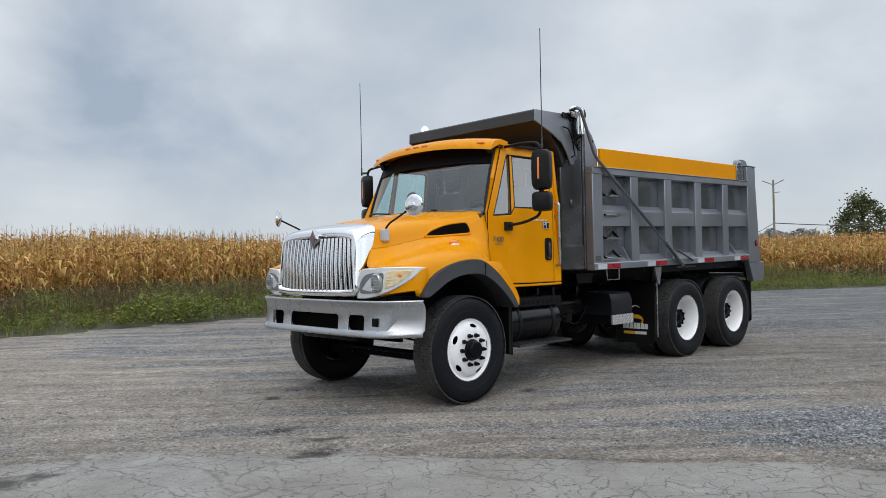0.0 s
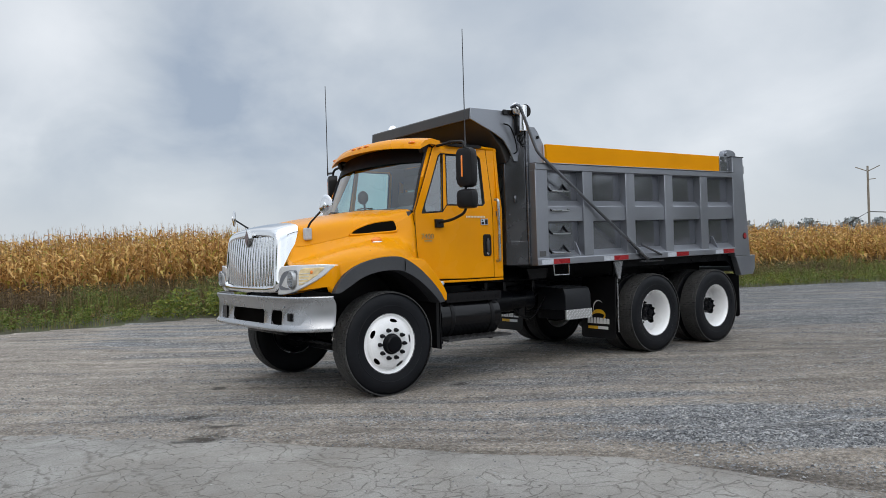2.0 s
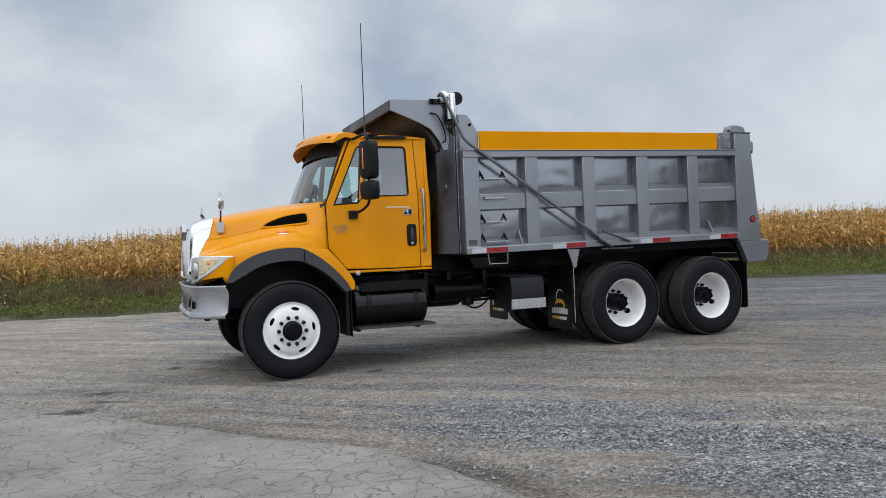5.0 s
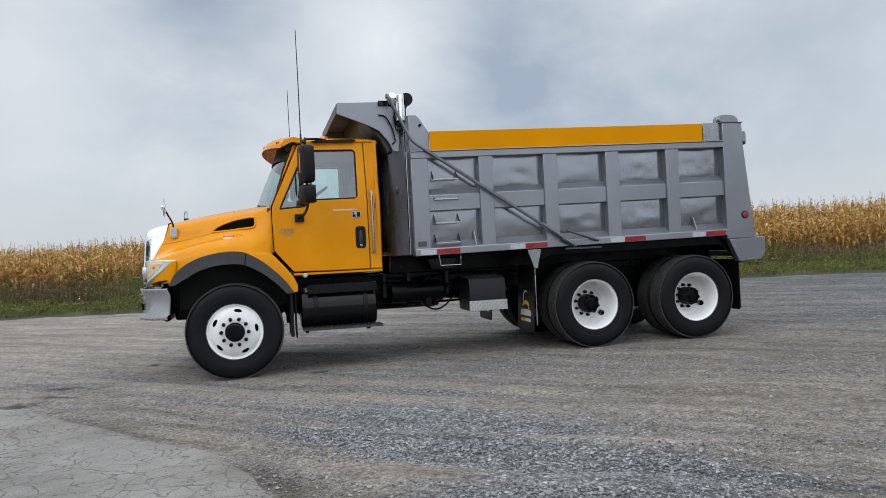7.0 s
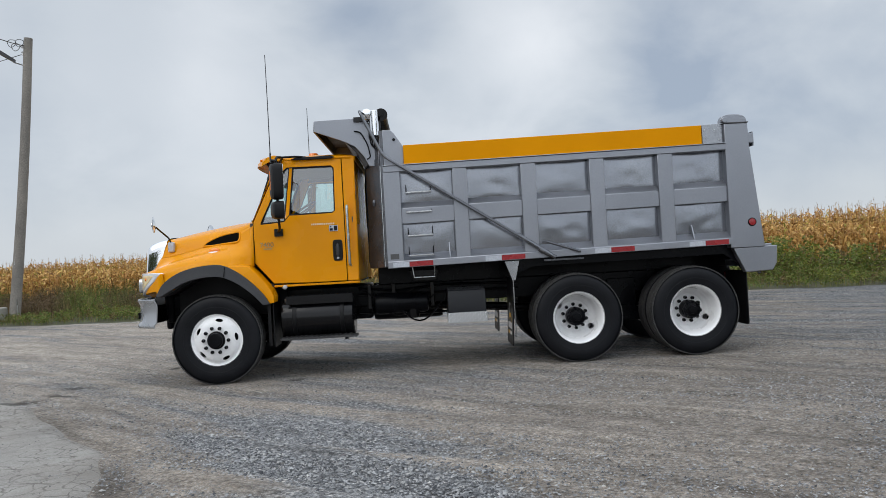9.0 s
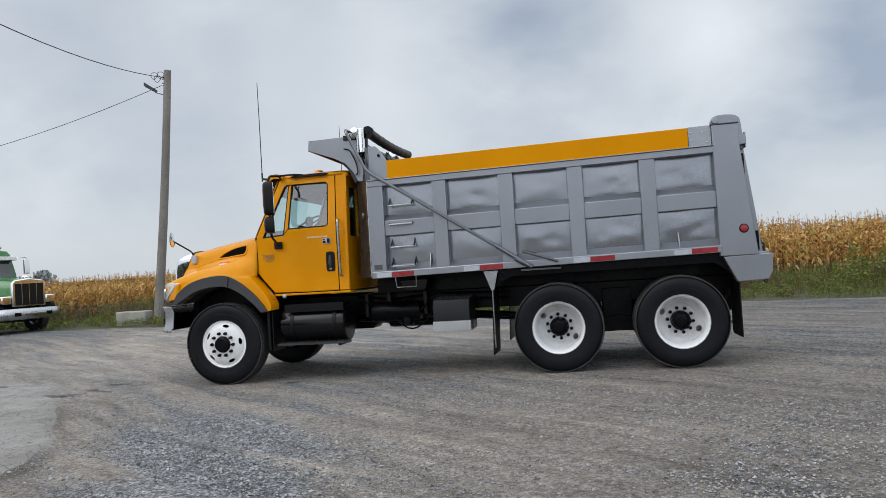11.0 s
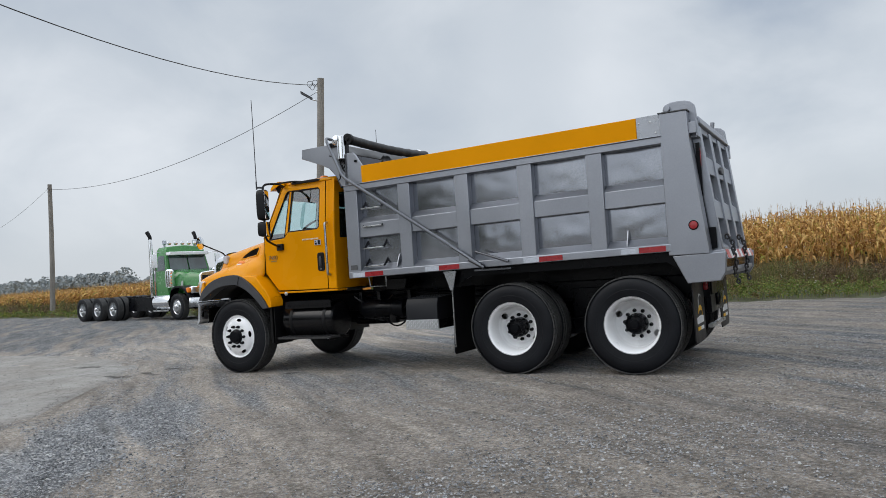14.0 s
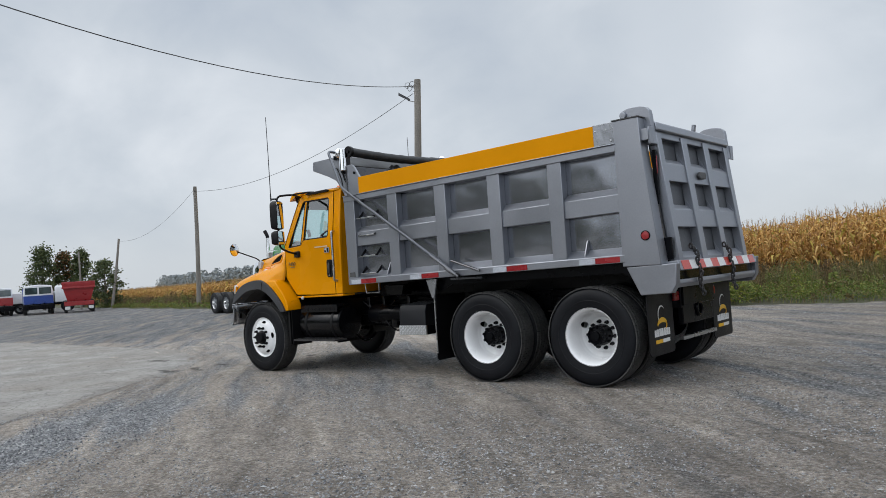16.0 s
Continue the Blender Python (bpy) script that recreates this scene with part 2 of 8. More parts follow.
# ---- mesh helpers ----
def box(bm, x0, x1, y0, y1, z0, z1):
    v = [bm.verts.new((x, y, z)) for x in (x0, x1) for y in (y0, y1) for z in (z0, z1)]
    for f in ((0, 1, 3, 2), (4, 6, 7, 5), (0, 4, 5, 1), (2, 3, 7, 6), (0, 2, 6, 4), (1, 5, 7, 3)):
        bm.faces.new([v[i] for i in f])
    return v


def loft(bm, loops, closed=True, caps=True):
    rings = [[bm.verts.new(p) for p in loop] for loop in loops]
    n = len(rings[0])
    for a, b in zip(rings, rings[1:]):
        for i in range(n if closed else n - 1):
            j = (i + 1) % n
            bm.faces.new((a[i], a[j], b[j], b[i]))
    if caps and closed:
        bm.faces.new(list(reversed(rings[0])))
        bm.faces.new(rings[-1])
    return rings


def prism(bm, pts, y0, y1):
    """A plate with the outline pts in (x, z), from y0 to y1."""
    loft(bm, [[(x, y0, z) for x, z in pts], [(x, y1, z) for x, z in pts]])


def slab(bm, pts, x0, x1):
    """A plate with the outline pts in (y, z), from x0 to x1."""
    loft(bm, [[(x0, y, z) for y, z in pts], [(x1, y, z) for y, z in pts]])


def tube(bm, pts, r, n=8):
    pts = [Vector(p) for p in pts]
    loops, side = [], None
    for i, p in enumerate(pts):
        d = ((pts[min(i + 1, len(pts) - 1)] - pts[max(i - 1, 0)])).normalized()
        if side is None:
            side = d.orthogonal().normalized()
        side = (side - d * side.dot(d)).normalized()
        up = d.cross(side)
        rr = r[i] if isinstance(r, (list, tuple)) else r
        loops.append([p + rr * (math.cos(a) * side + math.sin(a) * up) for a in (2 * math.pi * k / n for k in range(n))])
    loft(bm, loops)


def bend(pts, k=6):
    """The polyline pts with its inner corners rounded."""
    pts = [Vector(p) for p in pts]
    out = [pts[0]]
    for a, b, c in zip(pts, pts[1:], pts[2:]):
        cut = min((a - b).length, (c - b).length, 0.16) * 0.5
        s, e = b + (a - b).normalized() * cut, b + (c - b).normalized() * cut
        out += [(1 - t) ** 2 * s + 2 * t * (1 - t) * b + t * t * e for t in (i / k for i in range(k + 1))]
    return out + [pts[-1]]


def lathe(bm, prof, c=(0, 0, 0), axis="y", n=40, caps=True):
    """prof: rows of (radius, place along the axis)."""
    loops = []
    for r, a in prof:
        ring = []
        for k in range(n):
            u, v = r * math.cos(2 * math.pi * k / n), r * math.sin(2 * math.pi * k / n)
            p = {"y": (u, a, v), "x": (a, u, v), "z": (u, v, a)}[axis]
            ring.append((p[0] + c[0], p[1] + c[1], p[2] + c[2]))
        loops.append(ring)
    loft(bm, loops, caps=caps)


def ball(bm, c, r, n=2):
    g = bmesh.ops.create_icosphere(bm, subdivisions=n, radius=1.0)
    for v in g["verts"]:
        v.co = Vector(c) + Vector((v.co.x * r[0], v.co.y * r[1], v.co.z * r[2]))


def finish(bm, material, name="mesh", sharp=32):
    bmesh.ops.recalc_face_normals(bm, faces=bm.faces)
    lim = radians(sharp)
    for e in bm.edges:
        if len(e.link_faces) == 2 and e.calc_face_angle(0) > lim:
            e.smooth = False
    for f in bm.faces:
        f.smooth = True
    me = bpy.data.meshes.new(name)
    bm.to_mesh(me)
    bm.free()
    me.materials.append(material)
    return me


def thing(name, at, label, category, group="", kind=""):
    ob = new(name)
    ob.matrix_basis = Matrix.Translation(at)
    return tagged(ob, label, category, group, kind)


def under(ob, parent, m=None):
    """Makes ob a part of parent, with m its place in the world."""
    ob.parent = parent
    if parent.type == "EMPTY":
        ob.matrix_parent_inverse = parent.matrix_basis.inverted()
    if m is not None:
        ob.matrix_basis = m
    return ob


def part(name, bm, material, parent, label="", bevel=0.0, solid=0.0, sub=0, sharp=32):
    ob = under(new(name, finish(bm, material, name, sharp)), parent)
    if label:
        tagged(ob, label)
    if sub:
        s = ob.modifiers.new("sub", "SUBSURF")
        s.levels = s.render_levels = sub
    if solid:
        s = ob.modifiers.new("solid", "SOLIDIFY")
        s.thickness, s.offset = solid, 0
    if bevel:
        s = ob.modifiers.new("bevel", "BEVEL")
        s.width, s.segments, s.limit_method = bevel, 2, "ANGLE"
        s.angle_limit = radians(40)
        s.harden_normals = False
    return ob


def boxes(rows):
    bm = bmesh.new()
    for r in rows:
        box(bm, *r)
    return bm


def words(name, text, size, m, material, parent, thick=0.002):
    cu = bpy.data.curves.new(name, "FONT")
    cu.body, cu.size, cu.extrude, cu.align_x = text, size, thick, "CENTER"
    tmp = bpy.data.objects.new(name, cu)
    me = bpy.data.meshes.new_from_object(tmp)
    bpy.data.objects.remove(tmp)
    me.materials.clear()
    me.materials.append(material)
    return under(new(name, me), parent, m)


# ---- the yellow dump truck: its front points to -x, its driver's side to -y ----
truck = thing("dump_truck", (2.8, 0, 0), "yellow tandem dump truck with a dark grey box, parked on gravel", "dump truck")
SIDES = (-1, 1)


def wheel_meshes():
    """Tyre, tread and the two kinds of wheel, round the y axis, with the outer face to -y."""
    out = {}
    W, R = 0.130, 0.525
    bm = bmesh.new()
    prof = [(0.288, -W + 0.035), (0.300, -W + 0.012), (0.335, -W + 0.006), (0.40, -W - 0.004), (0.445, -W - 0.002), (0.480, -W + 0.010), (0.500, -W + 0.022), (0.512, -W + 0.04),
            (0.514, 0), (0.512, W - 0.04), (0.500, W - 0.022), (0.480, W - 0.010), (0.445, W + 0.002), (0.40, W + 0.004), (0.335, W - 0.006), (0.300, W - 0.012), (0.288, W - 0.035), (0.288, -W + 0.035)]
    lathe(bm, prof, n=72, caps=False)
    lathe(bm, [(0.376, -W - 0.0005), (0.380, -W - 0.0035), (0.384, -W - 0.001)], n=72, caps=False)
    out["tyre"] = finish(bm, RUBBER, "tyre", 40)
    bm = bmesh.new()
    rng = random.Random(4)
    count = 52
    for row, (y, w) in enumerate(((-0.099, 0.045), (-0.050, 0.046), (0.0, 0.046), (0.050, 0.046), (0.099, 0.045))):
        for k in range(count):
            a = 2 * math.pi * (k + (0.5 if row % 2 else 0.0)) / count
            h = 2 * math.pi / count * 0.455
            top = R if abs(y) < 0.09 else R - 0.007
            skew = 0.003 * (1 if row % 2 else -1)
            pts = []
            for rad in (0.506, top + rng.uniform(-0.001, 0.001)):
                for da, dy in ((-h, -w / 2), (h, -w / 2), (h, w / 2), (-h, w / 2)):
                    ang = a + da + skew * dy / w * 2
                    pts.append(bm.verts.new((rad * math.cos(ang), y + dy, rad * math.sin(ang))))
            for f in ((4, 5, 6, 7), (0, 1, 5, 4), (1, 2, 6, 5), (2, 3, 7, 6), (3, 0, 4, 7)):
                bm.faces.new([pts[i] for i in f])
    out["tread"] = finish(bm, TREAD, "tread", 30)

    def disc(prof, holes, rc, half_r, half_t, n=132):
        """A wheel disc with rounded openings: at the angles holes, rc from the hub."""
        rows = []
        for (ra, ya), (rb, yb) in zip(prof, prof[1:]):
            cuts = 7 if rc - 0.04 < 0.5 * (ra + rb) < rc + 0.04 else 1
            rows += [(ra + (rb - ra) * i / cuts, ya + (yb - ya) * i / cuts) for i in range(cuts)]
        rows.append(prof[-1])
        bm = bmesh.new()
        lathe(bm, rows, n=n, caps=False)
        gone = []
        for f in bm.faces:
            c = f.calc_center_median()
            rad = math.hypot(c.x, c.z)
            ang = math.degrees(math.atan2(c.z, c.x))
            for h in holes:
                da = radians((ang - h + 180) % 360 - 180) * rc
                if abs(rad - rc) < 0.05 and c.y > prof[4][1] - 0.04 and ((rad - rc) / half_r) ** 2 + (da / half_t) ** 2 < 1 and (rad < 0.26):
                    gone.append(f)
        edge = {v for f in gone for v in f.verts}
        bmesh.ops.delete(bm, geom=list(set(gone)), context="FACES")
        # draw each opening's edge onto a clean oval
        near = sorted((r, y) for r, y in rows if y * prof[-1][1] > 0 and r < 0.262)
        for v in edge:
            if not v.is_valid:
                continue
            rad, ang = math.hypot(v.co.x, v.co.z), math.degrees(math.atan2(v.co.z, v.co.x))
            h = min(holes, key=lambda k: abs((ang - k + 180) % 360 - 180))
            a, b = (rad - rc) / half_r, radians((ang - h + 180) % 360 - 180) * rc / half_t
            size = math.hypot(a, b)
            if size < 0.5:
                continue
            rad, turn = rc + a / size * half_r, radians(h) + b / size * half_t / rc
            v.co = (rad * math.cos(turn), v.co.y if rad > 0.26 else float(np.interp(rad, [r for r, y in near], [y for r, y in near])), rad * math.sin(turn))
        return bm

    # steer wheel: a proud disc with five slots
    prof = [(0.288, 0.10), (0.280, -0.02), (0.284, -0.085), (0.299, -0.100), (0.310, -0.112), (0.304, -0.119), (0.288, -0.108), (0.276, -0.095), (0.262, -0.098), (0.250, -0.116), (0.232, -0.130), (0.210, -0.140), (0.185, -0.147), (0.110, -0.149), (0.07, -0.149)]
    bm = disc(prof, [20, 92, 164, 236, 308], 0.232, 0.018, 0.043)
    out["steer_rim"] = finish(bm, WHITE_RIM, "rim", 35)
    # drive wheel: a deep dish with the mounting face far in
    prof = [(0.288, 0.10), (0.282, -0.02), (0.284, -0.085), (0.299, -0.100), (0.310, -0.112), (0.304, -0.120), (0.290, -0.110), (0.272, -0.07), (0.262, 0.02), (0.255, 0.08), (0.235, 0.115), (0.205, 0.135), (0.185, 0.150), (0.11, 0.152), (0.07, 0.152)]
    bm = disc(prof, [25, 205], 0.222, 0.030, 0.036)
    out["drive_rim"] = finish(bm, WHITE_RIM, "rim", 35)

    bm = bmesh.new()
    lathe(bm, [(0.021, 0.0), (0.021, -0.022), (0.016, -0.026), (0.013, -0.052), (0.006, -0.054)], n=8)
    out["nut"] = finish(bm, BLACK, "wheel_nut", 40)
    bm = bmesh.new()
    lathe(bm, [(0.105, -0.10), (0.105, -0.150), (0.10, -0.165), (0.088, -0.172), (0.085, -0.205), (0.075, -0.214), (0.03, -0.216)], n=28)
    out["steer_hub"] = finish(bm, BLACK, "hub", 35)
    bm = bmesh.new()
    lathe(bm, [(0.112, 0.17), (0.112, 0.06), (0.108, 0.04), (0.100, 0.035), (0.100, -0.008), (0.092, -0.018), (0.086, -0.004), (0.05, -0.01), (0.045, -0.030), (0.02, -0.032)], n=28)
    out["drive_hub"] = finish(bm, BLACK, "hub", 35)
    bm = bmesh.new()
    lathe(bm, [(0.017, 0.03), (0.017, -0.022), (0.011, -0.030), (0.004, -0.031)], n=8)
    out["stud"] = finish(bm, BLACK, "axle_bolt", 40)
    bm = bmesh.new()
    lathe(bm, [(0.12, -0.06), (0.262, -0.03), (0.270, 0.0), (0.270, 0.105), (0.21, 0.125), (0.20, 0.17), (0.06, 0.18)], n=28)
    out["drum"] = finish(bm, BLACK, "brake_drum", 35)
    return out


WHEELS = wheel_meshes()


def wheel(m, kind, parent=None, outer=True):
    w = under(new("wheel", WHEELS["tyre"]), parent or truck, m)
    names = (("tread", "tread"), ("rim", kind + "_rim"))
    if kind == "steer":
        names += (("brake_drum", "drum"),)
    if outer:
        names += (("hub", kind + "_hub"),)
        for q in range(8 if kind == "drive" else 0):
            a = 2 * math.pi * q / 8
            under(new("axle_bolt", WHEELS["stud"]), w, Matrix.Translation((0.094 * math.cos(a), 0, 0.094 * math.sin(a))))
        for k in range(10):
            a = 2 * math.pi * (k + 0.3) / 10
            under(new("wheel_nut", WHEELS["nut"]), w, Matrix.Translation((0.143 * math.cos(a), -0.147 if kind == "steer" else 0.150, 0.143 * math.sin(a))))
    for n, key in names:
        under(new(n, WHEELS[key]), w)
    return w


def wheels():
    spin = random.Random(8)
    for s in SIDES:
        turn = 0 if s < 0 else 180
        wheel(pose(0, s * 1.065, 0.520, 0, 12 if s < 0 else 40, turn), "steer")
        for x, z, at in ((4.222, 0.540, 60), (5.605, 0.548, 53)):
            wheel(pose(x, s * 1.065, z, 0, at, turn), "drive")
            wheel(pose(x, s * 0.735, z, 0, spin.uniform(0, 60), turn + 180), "drive", outer=False)


def side_y(z):
    """Half the cab's width at the height z: upright doors, the glass leaning in."""
    return 1.035 - 0.004 * max(0, 1.35 - z) * 4 - 0.095 * max(0.0, (z - 1.85) / 0.75) ** 1.15


def panel_ring(bm, outer, inner, s, proud=0.0, thick=0.035):
    """A door skin with a window opening: both outlines have as many points."""
    def at(p, t):
        return (p[0], s * (side_y(p[1]) + proud - t), p[1])
    n = len(outer)
    rows = [[bm.verts.new(at(p, t)) for p in pts] for pts, t in ((outer, 0), (inner, 0), (inner, thick), (outer, thick))]
    for i in range(n):
        j = (i + 1) % n
        for a, b in ((0, 1), (1, 2), (2, 3), (3, 0)):
            bm.faces.new((rows[a][i], rows[a][j], rows[b][j], rows[b][i]))


def skin(bm, pts, s, proud=0.0, thick=0.03):
    loft(bm, [[(x, s * (side_y(z) + proud), z) for x, z in pts], [(x, s * (side_y(z) + proud - thick), z) for x, z in pts]])


HOOD = [
    [(-0.76, 0, 1.742), (-0.76, 0.35, 1.735), (-0.75, 0.585, 1.702), (-0.778, 0.652, 1.5), (-0.862, 0.715, 1.340), (-0.855, 0.955, 1.332), (-0.735, 1.135, 1.305), (-0.66, 1.16, 1.075)],
    [(-0.62, 0, 1.765), (-0.62, 0.37, 1.758), (-0.62, 0.615, 1.698), (-0.62, 0.71, 1.521), (-0.64, 0.84, 1.418), (-0.64, 1.05, 1.396), (-0.6, 1.172, 1.335), (-0.6, 1.205, 1.075)],
    [(-0.38, 0, 1.813), (-0.38, 0.4, 1.803), (-0.38, 0.665, 1.733), (-0.38, 0.755, 1.567), (-0.38, 0.89, 1.4885), (-0.38, 1.09, 1.46), (-0.38, 1.195, 1.395), (-0.38, 1.232, 1.305)],
    [(-0.05, 0, 1.865), (-0.05, 0.44, 1.855), (-0.05, 0.74, 1.785), (-0.05, 0.835, 1.642), (-0.05, 0.945, 1.5585), (-0.05, 1.09, 1.52), (-0.05, 1.195, 1.455), (-0.05, 1.238, 1.385)],
    [(0.22, 0, 1.902), (0.22, 0.48, 1.888), (0.22, 0.82, 1.823), (0.22, 0.915, 1.718), (0.22, 0.975, 1.6065), (0.22, 1.055, 1.54), (0.22, 1.155, 1.455), (0.22, 1.222, 1.345)],
    [(0.445, 0, 1.925), (0.445, 0.52, 1.907), (0.445, 0.9, 1.88), (0.445, 0.99, 1.825), (0.445, 1.028, 1.681), (0.445, 1.034, 1.56), (0.445, 1.042, 1.46), (0.445, 1.065, 1.35)],
]


def spline(row, k):
    """Points on a smooth curve through the row, k to a span."""
    row = [Vector(p) for p in row]
    ext = [2 * row[0] - row[1]] + row + [2 * row[-1] - row[-2]]
    out = []
    for a, b, c, d in zip(ext, ext[1:], ext[2:], ext[3:]):
        for i in range(k):
            t = i / k
            out.append(0.5 * (2 * b + (c - a) * t + (2 * a - 5 * b + 4 * c - d) * t * t + (3 * b - a - 3 * c + d) * t ** 3))
    return out + [row[-1]]


def hood_sheet():
    """The hood's right half as a dense net: rows from front to back."""
    across = []
    for st in HOOD:
        # two close points on each side of the fender crease keep it crisp
        q = [Vector(p) for p in st]
        st = q[:3] + [q[2].lerp(q[3], 0.88), q[3], q[3].lerp(q[4], 0.12)] + q[4:]
        mirror = [Vector((p[0], -p[1], p[2])) for p in reversed(st[1:])]
        full = spline(mirror + [Vector(p) for p in st], 5)
        across.append(full)
    cols = [spline([row[i] for row in across], 5) for i in range(len(across[0]))]
    return [list(r) for r in zip(*cols)]


SHEET = hood_sheet()


def hood_y(x, z):
    """The half-width of the hood's flank at a place seen from the side."""
    best, found = 9.0, 0.9
    for row in SHEET:
        for p in row:
            if p.y > 0.5:
                d = (p.x - x) ** 2 + (p.z - z) ** 2
                if d < best:
                    best, found = d, p.y
    return found


ARCH_OUT_ = [(-0.645, 1.055), (-0.56, 1.195), (-0.40, 1.305), (-0.20, 1.365), (0.03, 1.385), (0.16, 1.358), (0.33, 1.255), (0.48, 1.120), (0.58, 1.005), (0.64, 0.905)]
ARCH_IN_ = [(-0.605, 1.055), (-0.48, 1.125), (-0.34, 1.200), (-0.18, 1.245), (0.0, 1.258), (0.135, 1.240), (0.285, 1.165), (0.41, 1.070), (0.505, 0.980), (0.575, 0.898)]

ARCH_OUT = [(p.x, p.z) for p in spline([(x, 0, z) for x, z in ARCH_OUT_], 4)]
ARCH_IN = [(p.x, p.z) for p in spline([(x, 0, z) for x, z in ARCH_IN_], 4)]


def front_end():
    bm = bmesh.new()
    loft(bm, [[tuple(p) for p in row] for row in SHEET], closed=False)
    part("hood", bm, YELLOW, truck, solid=0.015, sharp=60)
    # the dark joint between hood and cab, and the seams over the fenders
    bm = bmesh.new()
    tube(bm, [p + Vector((0.006, 0, -0.004)) for p in SHEET[-1]], 0.007, 5)
    part("hood_gap", bm, GAP_BLACK, truck)
    for s in SIDES:
        bm = bmesh.new()
        tube(bm, [(x, s * (hood_y(x, z) + 0.001), z) for x, z in ((-0.55, 1.405), (-0.40, 1.432), (-0.2, 1.452), (0.0, 1.462))], 0.0025, 5)
        part("fender_seam", bm, GAP_BLACK, truck)
    for s in SIDES:
        # the fender behind the wheel arch, down to the step
        bm = bmesh.new()
        outline = [(0.12, 1.385), (0.30, 1.372), (0.415, 1.362), (0.495, 1.275), (0.585, 1.17), (0.655, 1.075), (0.690, 0.99), (0.688, 0.918), (0.64, 0.908), (0.585, 1.0), (0.485, 1.118), (0.335, 1.252), (0.165, 1.352)]
        loft(bm, [[(x, s * (1.165 + 0.07 * math.cos(q)), z - 0.022 * (1 - math.sin(q)) * (z > 1.0)) for x, z in outline] for q in (0.0, 0.35, 0.7, 1.1, 1.57)] + [[(x, s * 0.99, z + 0.004) for x, z in outline]])
        part("rear_fender", bm, YELLOW, truck, bevel=0.014, sharp=50)
        # the joint between the two lengths of the flare
        bm = bmesh.new()
        tube(bm, [(0.150, s * 1.268, 1.356), (0.146, s * 1.281, 1.30), (0.140, s * 1.281, 1.243)], 0.004, 5)
        part("flare_joint", bm, GAP_BLACK, truck)
        # wheel arch flare and the liner behind it
        bm = bmesh.new()
        rows = [(ARCH_OUT, 1.195), (ARCH_OUT, 1.262), (ARCH_IN, 1.272), (ARCH_IN, 1.10)]
        loft(bm, [[(x, s * y, z) for x, z in pts] for pts, y in rows], closed=False)
        part("arch_flare", bm, FLARE, truck, solid=0.014, bevel=0.006, sharp=28)
        bm = bmesh.new()
        loft(bm, [[(x, s * 1.10, z) for x, z in ARCH_IN], [(x, s * 0.50, z + 0.02) for x, z in ARCH_IN]], closed=False)
        box(bm, -0.62, 0.70, s * 0.46, s * 0.50, 0.75, 1.60)
        box(bm, 0.60, 0.63, min(s * 0.55, s * 1.16), max(s * 0.55, s * 1.16), 0.42, 1.10)
        part("wheel_well", bm, BLACK_PLASTIC, truck, solid=0.012)
        # air scoop on the flank of the hood: a black plate stands for its shaded opening
        pts = [(-0.21, 1.622), (-0.17, 1.662), (-0.08, 1.705), (0.03, 1.740), (0.13, 1.758), (0.235, 1.768), (0.262, 1.755), (0.268, 1.70), (0.255, 1.662), (0.22, 1.648), (0.06, 1.636), (-0.08, 1.624)]
        pts = [(p.x, p.z) for p in spline([(x, 0, z) for x, z in pts + pts[:1]], 3)][:-1]
        ys = [hood_y(x, z) for x, z in pts]
        # a plane through the flank, so that the mouth is even
        co = np.linalg.lstsq(np.array([(x, z, 1) for x, z in pts]), np.array(ys), rcond=None)[0]
        ys = [float(co[0] * x + co[1] * z + co[2]) for x, z in pts]
        bm = bmesh.new()
        loft(bm, [[(x, s * (y + 0.018), z) for (x, z), y in zip(pts, ys)], [(x, s * (y - 0.06), z) for (x, z), y in zip(pts, ys)]])
        part("air_intake", bm, GAP_BLACK, truck, "slot-shaped air intake, a black plate for its shaded hollow")
        bm = bmesh.new()
        ring = [Vector((x, s * (y + 0.012), z)) for (x, z), y in zip(pts, ys)]
        tube(bm, ring + [ring[0], ring[1]], 0.012, 8)
        part("intake_rim", bm, YELLOW, truck)
        # amber side repeater
        bm = bmesh.new()
        ball(bm, (-0.02, s * (hood_y(-0.02, 1.548) + 0.012), 1.560), (0.066, 0.034, 0.032))
        lamp = part("side_lamp", bm, AMBER, truck, "amber side marker lamp")
        bm = bmesh.new()
        ball(bm, (-0.018, s * (hood_y(-0.02, 1.540) + 0.010), 1.538), (0.074, 0.030, 0.014))
        part("lamp_base", bm, SILVER, lamp)


EMBLEM = mat("dark_plum_enamel", (0.15, 0.11, 0.115), 0.3, spec=0.5)
BADGE = mat("pale_badge_metal", (0.78, 0.70, 0.50), 0.3, 0.2)


